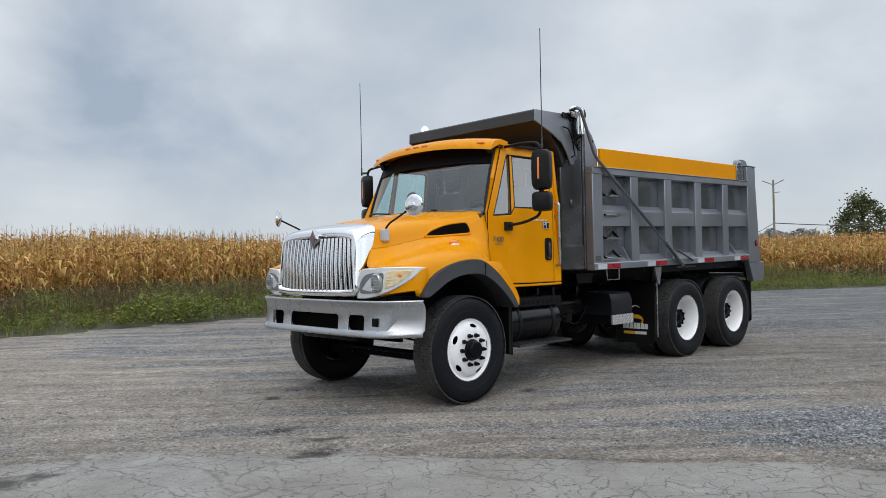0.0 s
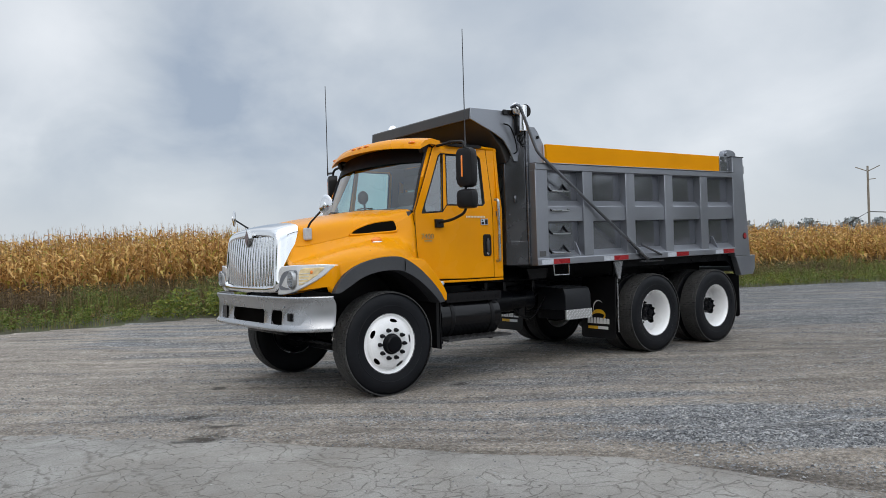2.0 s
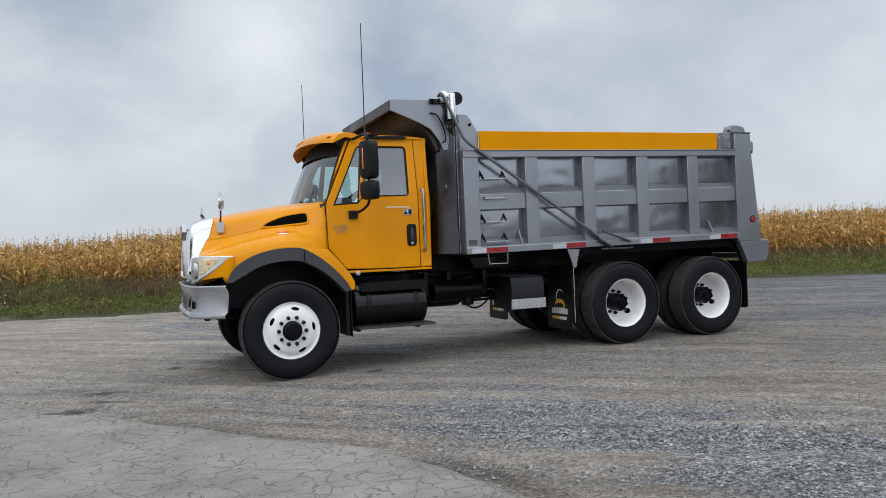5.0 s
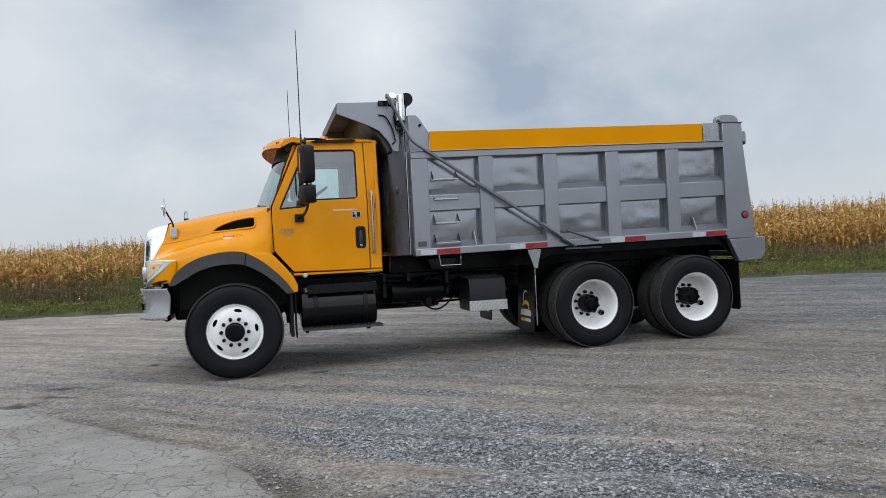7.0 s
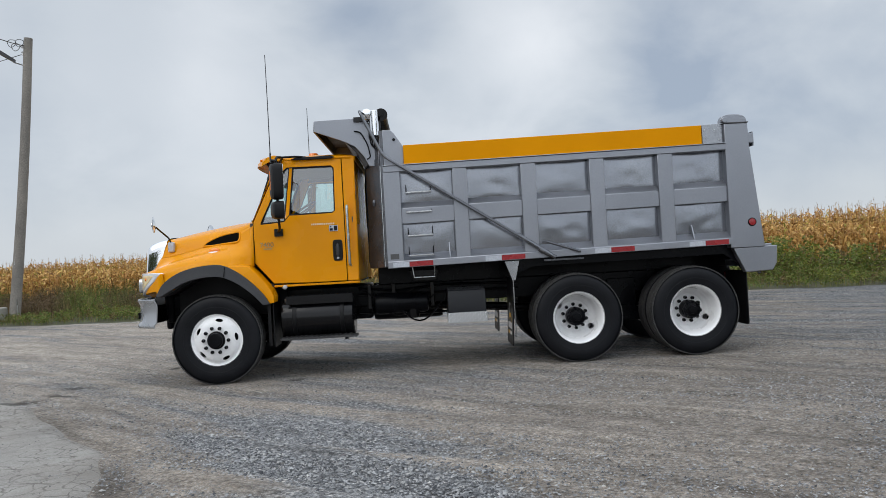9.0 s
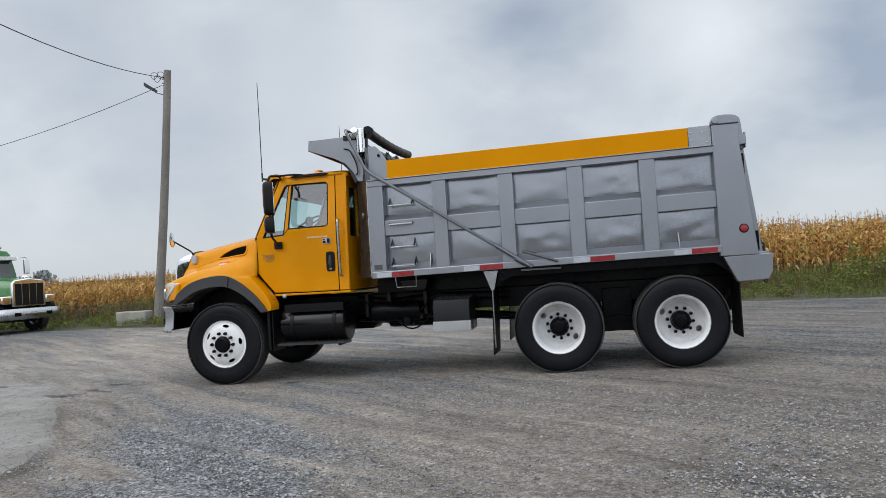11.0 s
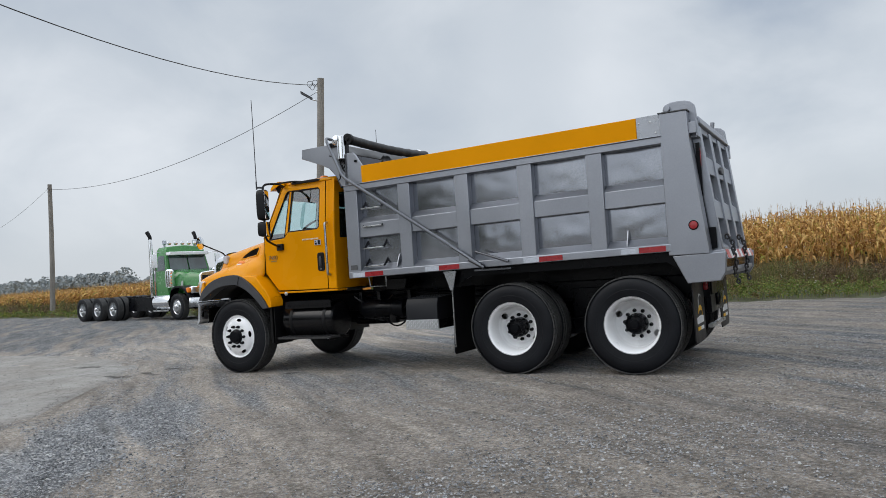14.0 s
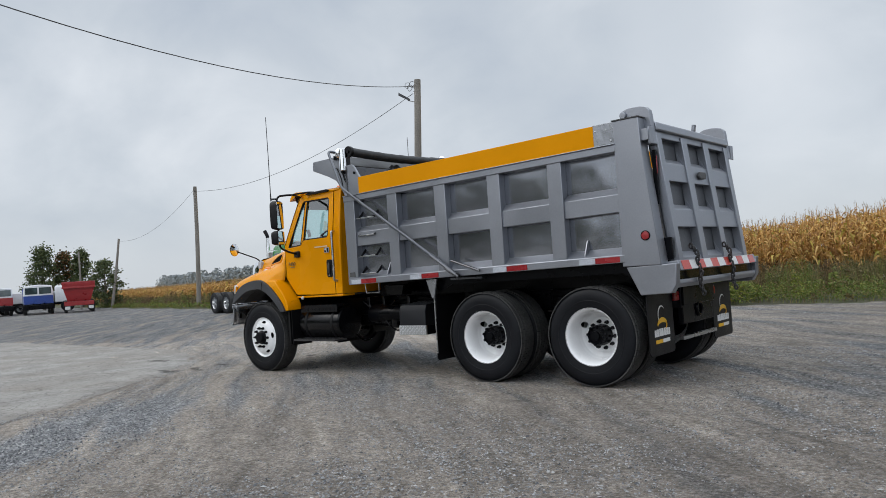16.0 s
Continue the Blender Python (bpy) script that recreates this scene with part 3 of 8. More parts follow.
def grille():
    bm = bmesh.new()
    # chrome surround: outer edge on the hood, inner edge round the grille
    def outline(x, back, top, low, wt, wl):
        half = [(wl, low, 0.0), (wl * 0.985 + 0.01, low + 0.03, 0.0), (wt * 1.02, top - 0.40, -0.75 * back), (wt * 1.01, top - 0.22, -0.4 * back), (wt, top - 0.055, 0.0), (wt - 0.035, top - 0.012, 0.0), (wt * 0.55, top + 0.014, 0.0), (0, top + 0.02, 0.0)]
        return [(x + d, -y, z) for y, z, d in half] + [(x + d, y, z) for y, z, d in reversed(half[:-1])]
    loops = [outline(-0.700, 0.14, 1.755, 1.05, 0.650, 0.715), outline(-0.79, 0.09, 1.742, 1.045, 0.652, 0.71), outline(-0.890, 0.02, 1.712, 1.045, 0.648, 0.700), outline(-0.938, 0, 1.680, 1.050, 0.640, 0.690),
             outline(-0.945, 0, 1.628, 1.108, 0.615, 0.655), outline(-0.915, 0, 1.615, 1.118, 0.605, 0.645)]
    # the whole front leans: its foot stands forward of its top
    loops = [[(x - k * 0.05 * (1.68 - z) / 0.6, y, z) for x, y, z in ring] for k, ring in zip((0, 0.4, 0.8, 1, 1, 1), loops)]
    loft(bm, loops, caps=False)
    surround = part("grille_surround", bm, CHROME, truck, "polished chrome grille surround", sub=1, sharp=70)
    # black sheet in place of the shade behind the bars
    bm = bmesh.new()
    slab(bm, [(-0.665, 1.10), (0.665, 1.10), (0.620, 1.63), (-0.620, 1.63)], -0.912, -0.885)
    part("grille_backing", bm, GAP_BLACK, surround)
    for k in range(-9, 10):
        bm = bmesh.new()
        top, low = 0.0645 * k, 0.0690 * k
        rows = []
        for t in (0.0, 0.25, 0.5, 0.75, 1.0):
            y, z, w = low + (top - low) * t, 1.108 + 0.514 * t, 0.0200 - 0.0015 * t
            x = -0.966 + 0.045 * t - 0.012 * math.sin(math.pi * t) + 0.035 * abs(k / 9) ** 2 * (1 - t)
            rows.append([(x + 0.03, y - w, z), (x, y - w, z), (x - 0.010, y - 0.8 * w, z), (x - 0.016, y - 0.3 * w, z), (x - 0.016, y + 0.3 * w, z), (x - 0.010, y + 0.8 * w, z), (x, y + w, z), (x + 0.03, y + w, z)])
        loft(bm, rows)
        part("grille_bar", bm, GRILLE, surround, sharp=75)
    bm = bmesh.new()
    slab(bm, [(0.062, 1.618), (0, 1.712), (-0.062, 1.618), (0, 1.524)], -0.985, -0.940)
    part("emblem", bm, CHROME_ROUGH, surround, "chrome diamond emblem with a dark centre", sharp=20)
    bm = bmesh.new()
    slab(bm, [(0.046, 1.618), (0, 1.690), (-0.046, 1.618), (0, 1.546)], -0.990, -0.983)
    part("emblem_centre", bm, EMBLEM, surround)


GRILLE = mat("bright_grille_metal", (0.86, 0.87, 0.89), 0.12, 1.0, var=0.03, rvar=0.03, fine=0.0)


def headlamps():
    for s in SIDES:
        def wrap(y):
            """How far back the lamp's face lies at the half-width y."""
            k = max(0.0, (y - 0.66) / 0.56)
            return -0.935 + 0.055 * k + 0.285 * k ** 4.5

        def face(pts, off):
            return [(wrap(y) - off, s * y, z) for y, z in pts]
        def strip(y0, y1, low, top, off, depth):
            """A curved plate on the lamp's face, between two heights given at places across it."""
            bm = bmesh.new()
            cols = []
            for i in range(15):
                y = y0 + (y1 - y0) * i / 14
                lo, hi = (float(np.interp(y, [p[0] for p in line], [p[1] for p in line])) for line in (low, top))
                hi, x = max(hi, lo + 0.003), wrap(y) - off
                cols.append([(x, s * y, lo), (x, s * y, hi), (x + depth, s * (y - 0.01), hi), (x + depth, s * (y - 0.01), lo)])
            loft(bm, cols)
            return bm
        bm = strip(0.660, 1.210, [(0.66, 1.045), (0.80, 1.050), (0.93, 1.075), (1.04, 1.120), (1.11, 1.165), (1.16, 1.215), (1.19, 1.262), (1.202, 1.285), (1.210, 1.312)],
                   [(0.66, 1.20), (0.69, 1.285), (0.735, 1.322), (0.98, 1.334), (1.195, 1.334), (1.210, 1.326)], 0.014, 0.07)
        unit = part("headlamp", bm, SILVER, truck, "silver-framed headlamp with amber turn lens", bevel=0.006, sharp=35)
        dark = [(p.y, p.z) for p in spline([(0, y, z) for y, z in ((0.692, 1.125), (0.715, 1.098), (0.78, 1.092), (0.925, 1.108), (0.966, 1.14), (0.978, 1.20), (0.986, 1.262), (0.96, 1.284), (0.85, 1.280), (0.765, 1.255), (0.710, 1.19), (0.692, 1.125))], 3)][:-1]
        bm = bmesh.new()
        loft(bm, [face(dark, 0.017), face(dark, -0.03)])
        part("lamp_pocket", bm, LAMP_GREY, unit)
        # the lamp itself: an upright rounded reflector behind ribbed glass
        c = wrap(0.92) - 0.006
        def eye(k, dx):
            return [(c + dx, s * (0.918 + 0.060 * k * math.copysign(abs(math.cos(q)) ** 0.6, math.cos(q))), 1.190 + 0.084 * k * math.copysign(abs(math.sin(q)) ** 0.6, math.sin(q))) for q in (2 * math.pi * i / 20 for i in range(20))]
        bm = bmesh.new()
        loft(bm, [eye(1.0, 0.02), eye(1.0, -0.030), eye(0.93, -0.036), eye(0.86, -0.030), eye(0.5, -0.010), eye(0.1, -0.004)])
        part("lamp_bowl", bm, CHROME_ROUGH, unit)
        bm = bmesh.new()
        loft(bm, [eye(0.95, -0.031), eye(0.6, -0.042), eye(0.1, -0.046)])
        part("lamp_lens", bm, LAMP_GLASS, unit)
        for k in range(-2, 3):
            bm = boxes([(c - 0.040, c - 0.030, s * 0.918 - 0.044, s * 0.918 + 0.044, 1.186 + 0.026 * k, 1.190 + 0.026 * k)])
            part("lamp_rib", bm, WHITE_TAPE, unit)
        # the yellow fender nose under and behind the lamp
        bm = bmesh.new()
        ys = [0.70 + 0.035 * i for i in range(16)]
        loft(bm, [[(wrap(y) + 0.022 + d, s * y, 1.042 + 0.006 * i) for i, y in enumerate(ys)] for d in (0.12, 0.0)] + [[(wrap(y) + 0.016, s * y, min(1.315, 1.10 + 0.014 * i)) for i, y in enumerate(ys)], [(wrap(y) + 0.03, s * y, 1.318) for y in ys]], closed=False)
        part("fender_nose", bm, YELLOW, truck, solid=0.01, sharp=50)
        bm = strip(1.004, 1.176, [(1.004, 1.140), (1.04, 1.148), (1.09, 1.182), (1.14, 1.232), (1.176, 1.292)], [(1.004, 1.240), (1.02, 1.288), (1.05, 1.302), (1.176, 1.306)], 0.022, 0.03)
        part("turn_lens", bm, TURN_LENS, unit, "pale amber turn signal lens", bevel=0.004)
        bm = bmesh.new()
        p = (wrap(1.105) - 0.018, s * 1.105, 1.262)
        ball(bm, p, (0.010, 0.030, 0.018))
        part("turn_bulb", bm, AMBER, unit)
        for k in range(4):
            bm = bmesh.new()
            z = 1.165 + 0.028 * k
            tube(bm, [(wrap(y) - 0.023, s * y, z + 0.05 * (y - 1.02)) for y in (1.012, 1.04, 1.075 + 0.008 * k)], 0.0035, 5)
            part("lens_rib", bm, SILVER, unit)


LAMP_GREY = mat("grey_lamp_pocket", (0.15, 0.16, 0.18), 0.35, spec=0.5, var=0.1)
TURN_LENS = mat("pale_amber_lens", (0.72, 0.58, 0.33), 0.12, coat=0.6, var=0.2, vs=20)


def bumper():
    ys = [-1.262, -1.248, -1.20, -1.13, -1.04, -0.93, -0.86, -0.79, -0.565, -0.52, -0.41, 0.41, 0.52, 0.565, 0.79, 0.86, 0.93, 1.04, 1.13, 1.20, 1.248, 1.262]
    zs = [0.695, 0.706, 0.730, 0.755, 0.893, 0.950, 0.982, 1.014, 1.028]
    out = [0.035, 0.045, 0.04, 0.012, 0.0, 0.0, 0.012, 0.030, 0.020]

    def x_at(y):
        a = abs(y)
        return -0.985 + 0.03 * (a / 0.93) ** 2 + (0.27 * ((a - 0.88) / 0.365) ** 1.9 if a > 0.88 else 0)
    bm = bmesh.new()
    grid = [[bm.verts.new((x_at(y) - o, y, z + 0.004 * abs(y))) for z, o in zip(zs, out)] for y in ys]
    for i in range(len(ys) - 1):
        for j in range(len(zs) - 1):
            yc, zc = abs(0.5 * (ys[i] + ys[i + 1])), 0.5 * (zs[j] + zs[j + 1])
            if 0.755 < zc < 0.893 and (yc < 0.41 or 0.565 < yc < 0.79):
                continue
            bm.faces.new((grid[i][j], grid[i + 1][j], grid[i + 1][j + 1], grid[i][j + 1]))
    b = part("front_bumper", bm, BUMPER, truck, "silver-grey steel bumper with dark cut-outs", solid=0.012, bevel=0.012, sharp=60)
    for y0, y1 in ((-0.41, 0.41), (-0.79, -0.565), (0.565, 0.79)):
        for yc, sy in ((y0, 1), (y1, -1)):
            for zc, sz in ((0.755, 1), (0.893, -1)):
                bm = bmesh.new()
                arc = [(yc + sy * 0.032 * (1 - math.sin(q)), zc + sz * 0.032 * (1 - math.cos(q))) for q in (math.pi / 2 * i / 5 for i in range(6))]
                pts = [(yc - sy * 0.001, zc - sz * 0.001)] + arc
                lift = 0.004 * abs(yc)
                loft(bm, [[(x_at(y) + d, y, z + lift) for y, z in pts] for d in (0.004, -0.004)])
                part("slot_corner", bm, BUMPER, b)
    # black sheet in place of the shade behind the cut-outs
    part("bumper_backing", boxes([(-0.90, -0.86, -0.85, 0.85, 0.72, 0.93)]), GAP_BLACK, b)
    for s in SIDES:
        if s < 0:
            part("bumper_plate", boxes([(-0.970, -0.945, min(s * 0.90, s * 0.97), max(s * 0.90, s * 0.97), 0.80, 0.875)]), BLACK, b, bevel=0.004)
        for y in (0.47, 0.835):
            for z in (0.76, 0.93):
                bm = bmesh.new()
                ball(bm, (-0.975, s * y, z), (0.008, 0.011, 0.011), 1)
                part("bumper_bolt", bm, CHROME_ROUGH, b)


def cab():
    # door with its window opening, in the order: front low, round to the top and back
    for s in SIDES:
        outer = [(0.445, 1.385), (0.662, 1.128), (1.10, 1.118), (1.525, 1.118), (1.525, 1.90), (1.515, 2.585), (1.10, 2.605), (0.815, 2.600), (0.765, 2.56), (0.62, 2.235), (0.452, 1.865)]
        inner = [(0.540, 1.840), (0.815, 1.858), (0.880, 1.930), (1.385, 1.935), (1.418, 1.96), (1.420, 2.470), (1.39, 2.500), (0.865, 2.500), (0.830, 2.470), (0.690, 2.165), (0.548, 1.862)]
        bm = bmesh.new()
        panel_ring(bm, outer, inner, s)
        door = part("door", bm, YELLOW, truck, bevel=0.010, sharp=25)
        # rubber round the glass, glass and the vent bar
        bm = bmesh.new()
        ring = [Vector((x, s * (side_y(z) - 0.012), z)) for x, z in inner]
        tube(bm, ring + [ring[0], ring[1]], 0.013, 6)
        for line in (((0.893, 2.50), (0.820, 1.865)), ((0.936, 2.50), (0.884, 1.93))):
            tube(bm, [Vector((x, s * (side_y(z) - 0.008), z)) for x, z in line], 0.009, 6)
        part("window_seal", bm, BLACK_PLASTIC, door)
        bm = bmesh.new()
        skin(bm, [(0.820, 1.850), (0.884, 1.915), (0.936, 2.508), (0.893, 2.508)], s, -0.003, 0.03)
        part("window_divider", bm, YELLOW, door)
        bm = bmesh.new()
        v = [bm.verts.new((x, s * (side_y(z) - 0.02), z)) for x, z in inner]
        bm.faces.new(v)
        g = part("window_pane", bm, CAB_GLASS, door)
        g.visible_shadow = False
        bm = bmesh.new()
        skin(bm, [(0.46, 1.40), (0.67, 1.14), (1.52, 1.135), (1.52, 1.88), (0.98, 1.875), (0.56, 1.815), (0.47, 1.83)], s, -0.040, 0.02)
        part("door_lining", bm, INTERIOR, door)
        bm = bmesh.new()
        skin(bm, [(1.425, 1.90), (1.64, 1.90), (1.64, 2.56), (0.86, 2.575), (0.83, 2.51), (1.39, 2.515), (1.43, 2.47)], s, -0.064, 0.01)
        part("pillar_lining", bm, INTERIOR, door)
        # handle recess, handle and the grab rail
        bm = bmesh.new()
        skin(bm, [(1.432 + 0.058 * math.copysign(abs(math.cos(q)) ** 0.35, math.cos(q)), 1.487 + 0.125 * math.copysign(abs(math.sin(q)) ** 0.35, math.sin(q))) for q in (2 * math.pi * i / 28 for i in range(28))], s, 0.007, 0.02)
        part("door_handle", bm, BLACK_PLASTIC, door, "black door handle", bevel=0.006)
        bm = bmesh.new()
        ball(bm, (1.432, s * 1.05, 1.485), (0.024, 0.018, 0.085))
        part("handle_grip", bm, FLARE, door)
        bm = bmesh.new()
        lathe(bm, [(0.016, s * 1.036), (0.016, s * 1.047), (0.004, s * 1.048)], (1.432, 0, 1.395), n=14)
        part("door_lock", bm, CHROME_ROUGH, door)
        bm = bmesh.new()
        tube(bm, bend([(1.565, s * 1.03, 2.005), (1.568, s * 1.085, 2.0), (1.572, s * 1.085, 1.31), (1.575, s * 1.03, 1.305)]), 0.0165, 10)
        part("grab_rail", bm, CHROME_ROUGH, truck, "polished upright grab rail")
        # panel gap round the door
        bm = bmesh.new()
        pts = [Vector((x, s * (side_y(z) - 0.004), z)) for x, z in outer]
        tube(bm, pts + [pts[0]], 0.005, 5)
        part("door_gap", bm, GAP_BLACK, truck)
        # rear quarter and sill
        bm = bmesh.new()
        skin(bm, [(1.530, 1.118), (1.668, 1.118), (1.675, 1.90), (1.655, 2.545), (1.640, 2.585), (1.520, 2.588), (1.530, 1.90)], s, 0.0, 0.06)
        part("rear_quarter", bm, YELLOW, truck, bevel=0.012, sharp=25)
        part("sill", boxes([(0.66, 1.67, min(s * 0.80, s * 1.028), max(s * 0.80, s * 1.028), 1.085, 1.113)]), YELLOW, truck, bevel=0.008)
        # A pillar
        bm = bmesh.new()
        line = [((0.435, 1.865), (0.490, 0.980)), ((0.60, 2.235), (0.602, 0.948)), ((0.750, 2.565), (0.725, 0.917))]
        loops = []
        for (x, z), (xi, yi) in line:
            loops.append([(x, s * side_y(z), z), (x + 0.02, s * (side_y(z) - 0.045), z), (xi + 0.05, s * (yi - 0.015), z), (xi - 0.012, s * yi, z)])
        loft(bm, loops)
        part("windscreen_pillar", bm, YELLOW, truck, bevel=0.008)
        # lettering strip, badge and decal on the door
        bm = bmesh.new()
        for k in range(13):
            x = 1.135 + k * 0.0215
            skin(bm, [(x, 1.797), (x + 0.013, 1.797), (x + 0.013, 1.816), (x, 1.816)], s, 0.003, 0.004)
        part("badge_strip", bm, BADGE, door)
        if s < 0:
            words("badge_number", "7400", 0.082, pose(0.60, -1.0405, 1.565, 90, 0, 0), BADGE_GOLD, door)
            part("badge_underline", boxes([(0.56, 0.66, -1.0405, -1.036, 1.538, 1.551)]), BADGE_GOLD, door)
            part("decal", boxes([(1.343, 1.445, -1.0415, -1.036, 1.715, 1.785)]), WHITE_TAPE, door)
            part("decal_print", boxes([(1.350, 1.385, -1.044, -1.041, 1.722, 1.75), (1.40, 1.438, -1.044, -1.041, 1.722, 1.778), (1.352, 1.372, -1.044, -1.041, 1.76, 1.775)]), BLACK_PLASTIC, door)
    # roof: crowned, with the front edge bowed
    bm = bmesh.new()
    loops = []
    for x, zc, half in ((0.76, 2.645, 0.93), (0.86, 2.675, 0.945), (1.20, 2.695, 0.952), (1.50, 2.690, 0.952), (1.62, 2.675, 0.945), (1.665, 2.630, 0.935), (1.672, 2.565, 0.945)):
        bow = 0.17 if x < 0.8 else (0.10 if x < 0.9 else 0.0)
        loops.append([(x - bow * (1 - (k / 8) ** 2), half * k / 8, zc - (zc - 2.595 if zc > 2.6 else 0) * abs(k / 8) ** 3.2) for k in range(-8, 9)])
    loft(bm, loops, closed=False)
    part("roof", bm, YELLOW, truck, solid=0.03, sharp=50)
    # back wall with its window
    for s in SIDES:
        bm = bmesh.new()
        slab(bm, [(s * y, z) for y, z in [(1.02, 1.12), (0.55, 1.12), (0.55, 1.80), (0.90, 1.80), (0.86, 2.42), (0.55, 2.44), (0.55, 2.64), (0.945, 2.60), (1.02, 1.85)]], 1.63, 1.668)
        part("back_wall", bm, YELLOW, truck)
        bm = bmesh.new()
        slab(bm, [(s * y, z) for y, z in [(0.55, 1.80), (0.90, 1.80), (0.86, 2.42), (0.55, 2.44)]], 1.645, 1.652)
        part("back_window", bm, CAB_GLASS, truck).visible_shadow = False
        bm = bmesh.new()
        slab(bm, [(s * y, z) for y, z in [(0.99, 1.14), (0.545, 1.14), (0.545, 1.795), (0.905, 1.795), (0.865, 2.425), (0.545, 2.445), (0.545, 2.555), (0.90, 2.555), (0.99, 1.85)]], 1.612, 1.626)
        part("back_lining", bm, INTERIOR, truck)
    part("back_panel", boxes([(1.63, 1.668, -0.55, 0.55, 1.12, 2.66)]), YELLOW, truck)
    part("cab_floor", boxes([(0.42, 1.64, -0.98, 0.98, 1.09, 1.13), (0.40, 0.44, -0.98, 0.98, 1.10, 1.86)]), INTERIOR, truck)
    part("headliner", boxes([(0.66, 1.61, -0.90, 0.90, 2.562, 2.578), (1.612, 1.628, -0.543, 0.543, 1.14, 2.56)]), INTERIOR, truck)
    # windscreen
    bm = bmesh.new()
    loops = []
    for t in (0, 0.33, 0.66, 1.0):
        row = []
        for k in range(-8, 9):
            u = k / 8
            lo = Vector((0.275 + 0.205 * u * u, 0.965 * u, 1.905 - 0.045 * u * u))
            hi = Vector((0.585 + 0.130 * u * u, 0.910 * u, 2.575 - 0.02 * u * u))
            row.append(lo.lerp(hi, t) + Vector((-0.02 * math.sin(math.pi * t), 0, 0)))
        loops.append(row)
    loft(bm, loops, closed=False)
    ws = part("windscreen", bm, SCREEN_GLASS, truck, "raked curved windscreen")
    ws.visible_shadow = False
    bm = bmesh.new()
    edge = [Vector(p) for p in loops[0]] + [Vector(r[-1]) for r in loops[1:-1]] + [Vector(p) for p in reversed(loops[-1])] + [Vector(r[0]) for r in reversed(loops[1:-1])]
    tube(bm, edge + [edge[0]], 0.017, 6)
    part("windscreen_seal", bm, BLACK_PLASTIC, truck)
    # cowl under the glass
    bm = bmesh.new()
    row = [(0.275 + 0.205 * (0.85 * k / 8) ** 2, 0.80 * k / 8, 1.890 - 0.04 * (k / 8) ** 2) for k in range(-8, 9)]
    loft(bm, [[(0.44, y, z + 0.012) for x, y, z in row], [(x - 0.01, y, z) for x, y, z in row]], closed=False)
    part("cowl", bm, BLACK_PLASTIC, truck, solid=0.01)
    for s in SIDES:
        bm = bmesh.new()
        ys = [0.60 + 0.048 * k for k in range(9)]
        loft(bm, [[(x, s * y, float(np.interp(y, [0.52, 0.90, 0.99], [1.907, 1.880, 1.826])) + 0.012 * (x - 0.44) / 0.18) for y in ys] for x in (0.44, 0.47, 0.505)], closed=False)
        part("cowl_corner", bm, YELLOW, truck, solid=0.008)
    for y in (-0.42, 0.35):
        bm = bmesh.new()
        tube(bm, [(0.30, y, 1.922), (0.35, y + 0.30, 1.945), (0.42, y + 0.52, 1.945)], 0.009, 6)
        part("wiper", bm, BLACK, truck)
    # sun visor over the glass
    bm = bmesh.new()
    loops = []
    for dx, z in ((0.260, 2.692), (0.15, 2.712), (0.055, 2.684), (0.004, 2.628), (-0.006, 2.588), (0.020, 2.604), (0.13, 2.655), (0.250, 2.640)):
        loops.append([(0.385 + dx + 0.195 * abs(k / 10) ** 2.2, 0.985 * k / 10, z - 0.058 * abs(k / 10) ** 2.5) for k in range(-10, 11)])
    rows = list(zip(*loops))
    loft(bm, [list(r) for r in rows])
    vis = part("sun_visor", bm, YELLOW, truck, "yellow bowed visor with amber clearance lamps", sharp=50)
    for u in (-0.86, -0.14, 0.0, 0.14, 0.86):
        bm = bmesh.new()
        x = 0.385 + 0.030 + 0.195 * abs(u) ** 2.2
        ball(bm, (x + 0.002, 0.985 * u, 2.654 - 0.058 * abs(u) ** 2.5), (0.026, 0.058, 0.017))
        part("clearance_lamp", bm, AMBER, vis, "amber clearance lamp")
    bm = bmesh.new()
    lathe(bm, [(0.062, 2.66), (0.062, 2.705), (0.052, 2.73), (0.015, 2.738)], (1.12, BEACON_Y, 0), axis="z", n=16)
    part("roof_beacon", bm, AMBER, truck, "small amber roof lamp")
    for s in SIDES:
        # black block added to darken the hollow under the visor's end
        bm = bmesh.new()
        prism(bm, [(0.655, 2.50), (0.71, 2.50), (0.78, 2.60), (0.62, 2.63), (0.60, 2.61)], s * 0.86, s * 0.925)
        part("visor_bracket", bm, BLACK_PLASTIC, truck, bevel=0.01)
    part("shade_band", shade_band(), SHADE, truck)


BEACON_Y = -0.44
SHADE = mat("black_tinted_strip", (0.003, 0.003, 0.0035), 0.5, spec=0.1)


def shade_band():
    """The dark strip under the visor, in front of the top of the glass."""
    bm = bmesh.new()
    loops = []
    for x0, z in ((0.560, 2.61), (0.487, 2.43)):
        loops.append([(x0 + 0.145 * (k / 10) ** 2, 0.905 * k / 10, z - 0.03 * abs(k / 10) ** 3) for k in range(-10, 11)])
    loft(bm, loops, closed=False)
    return bm


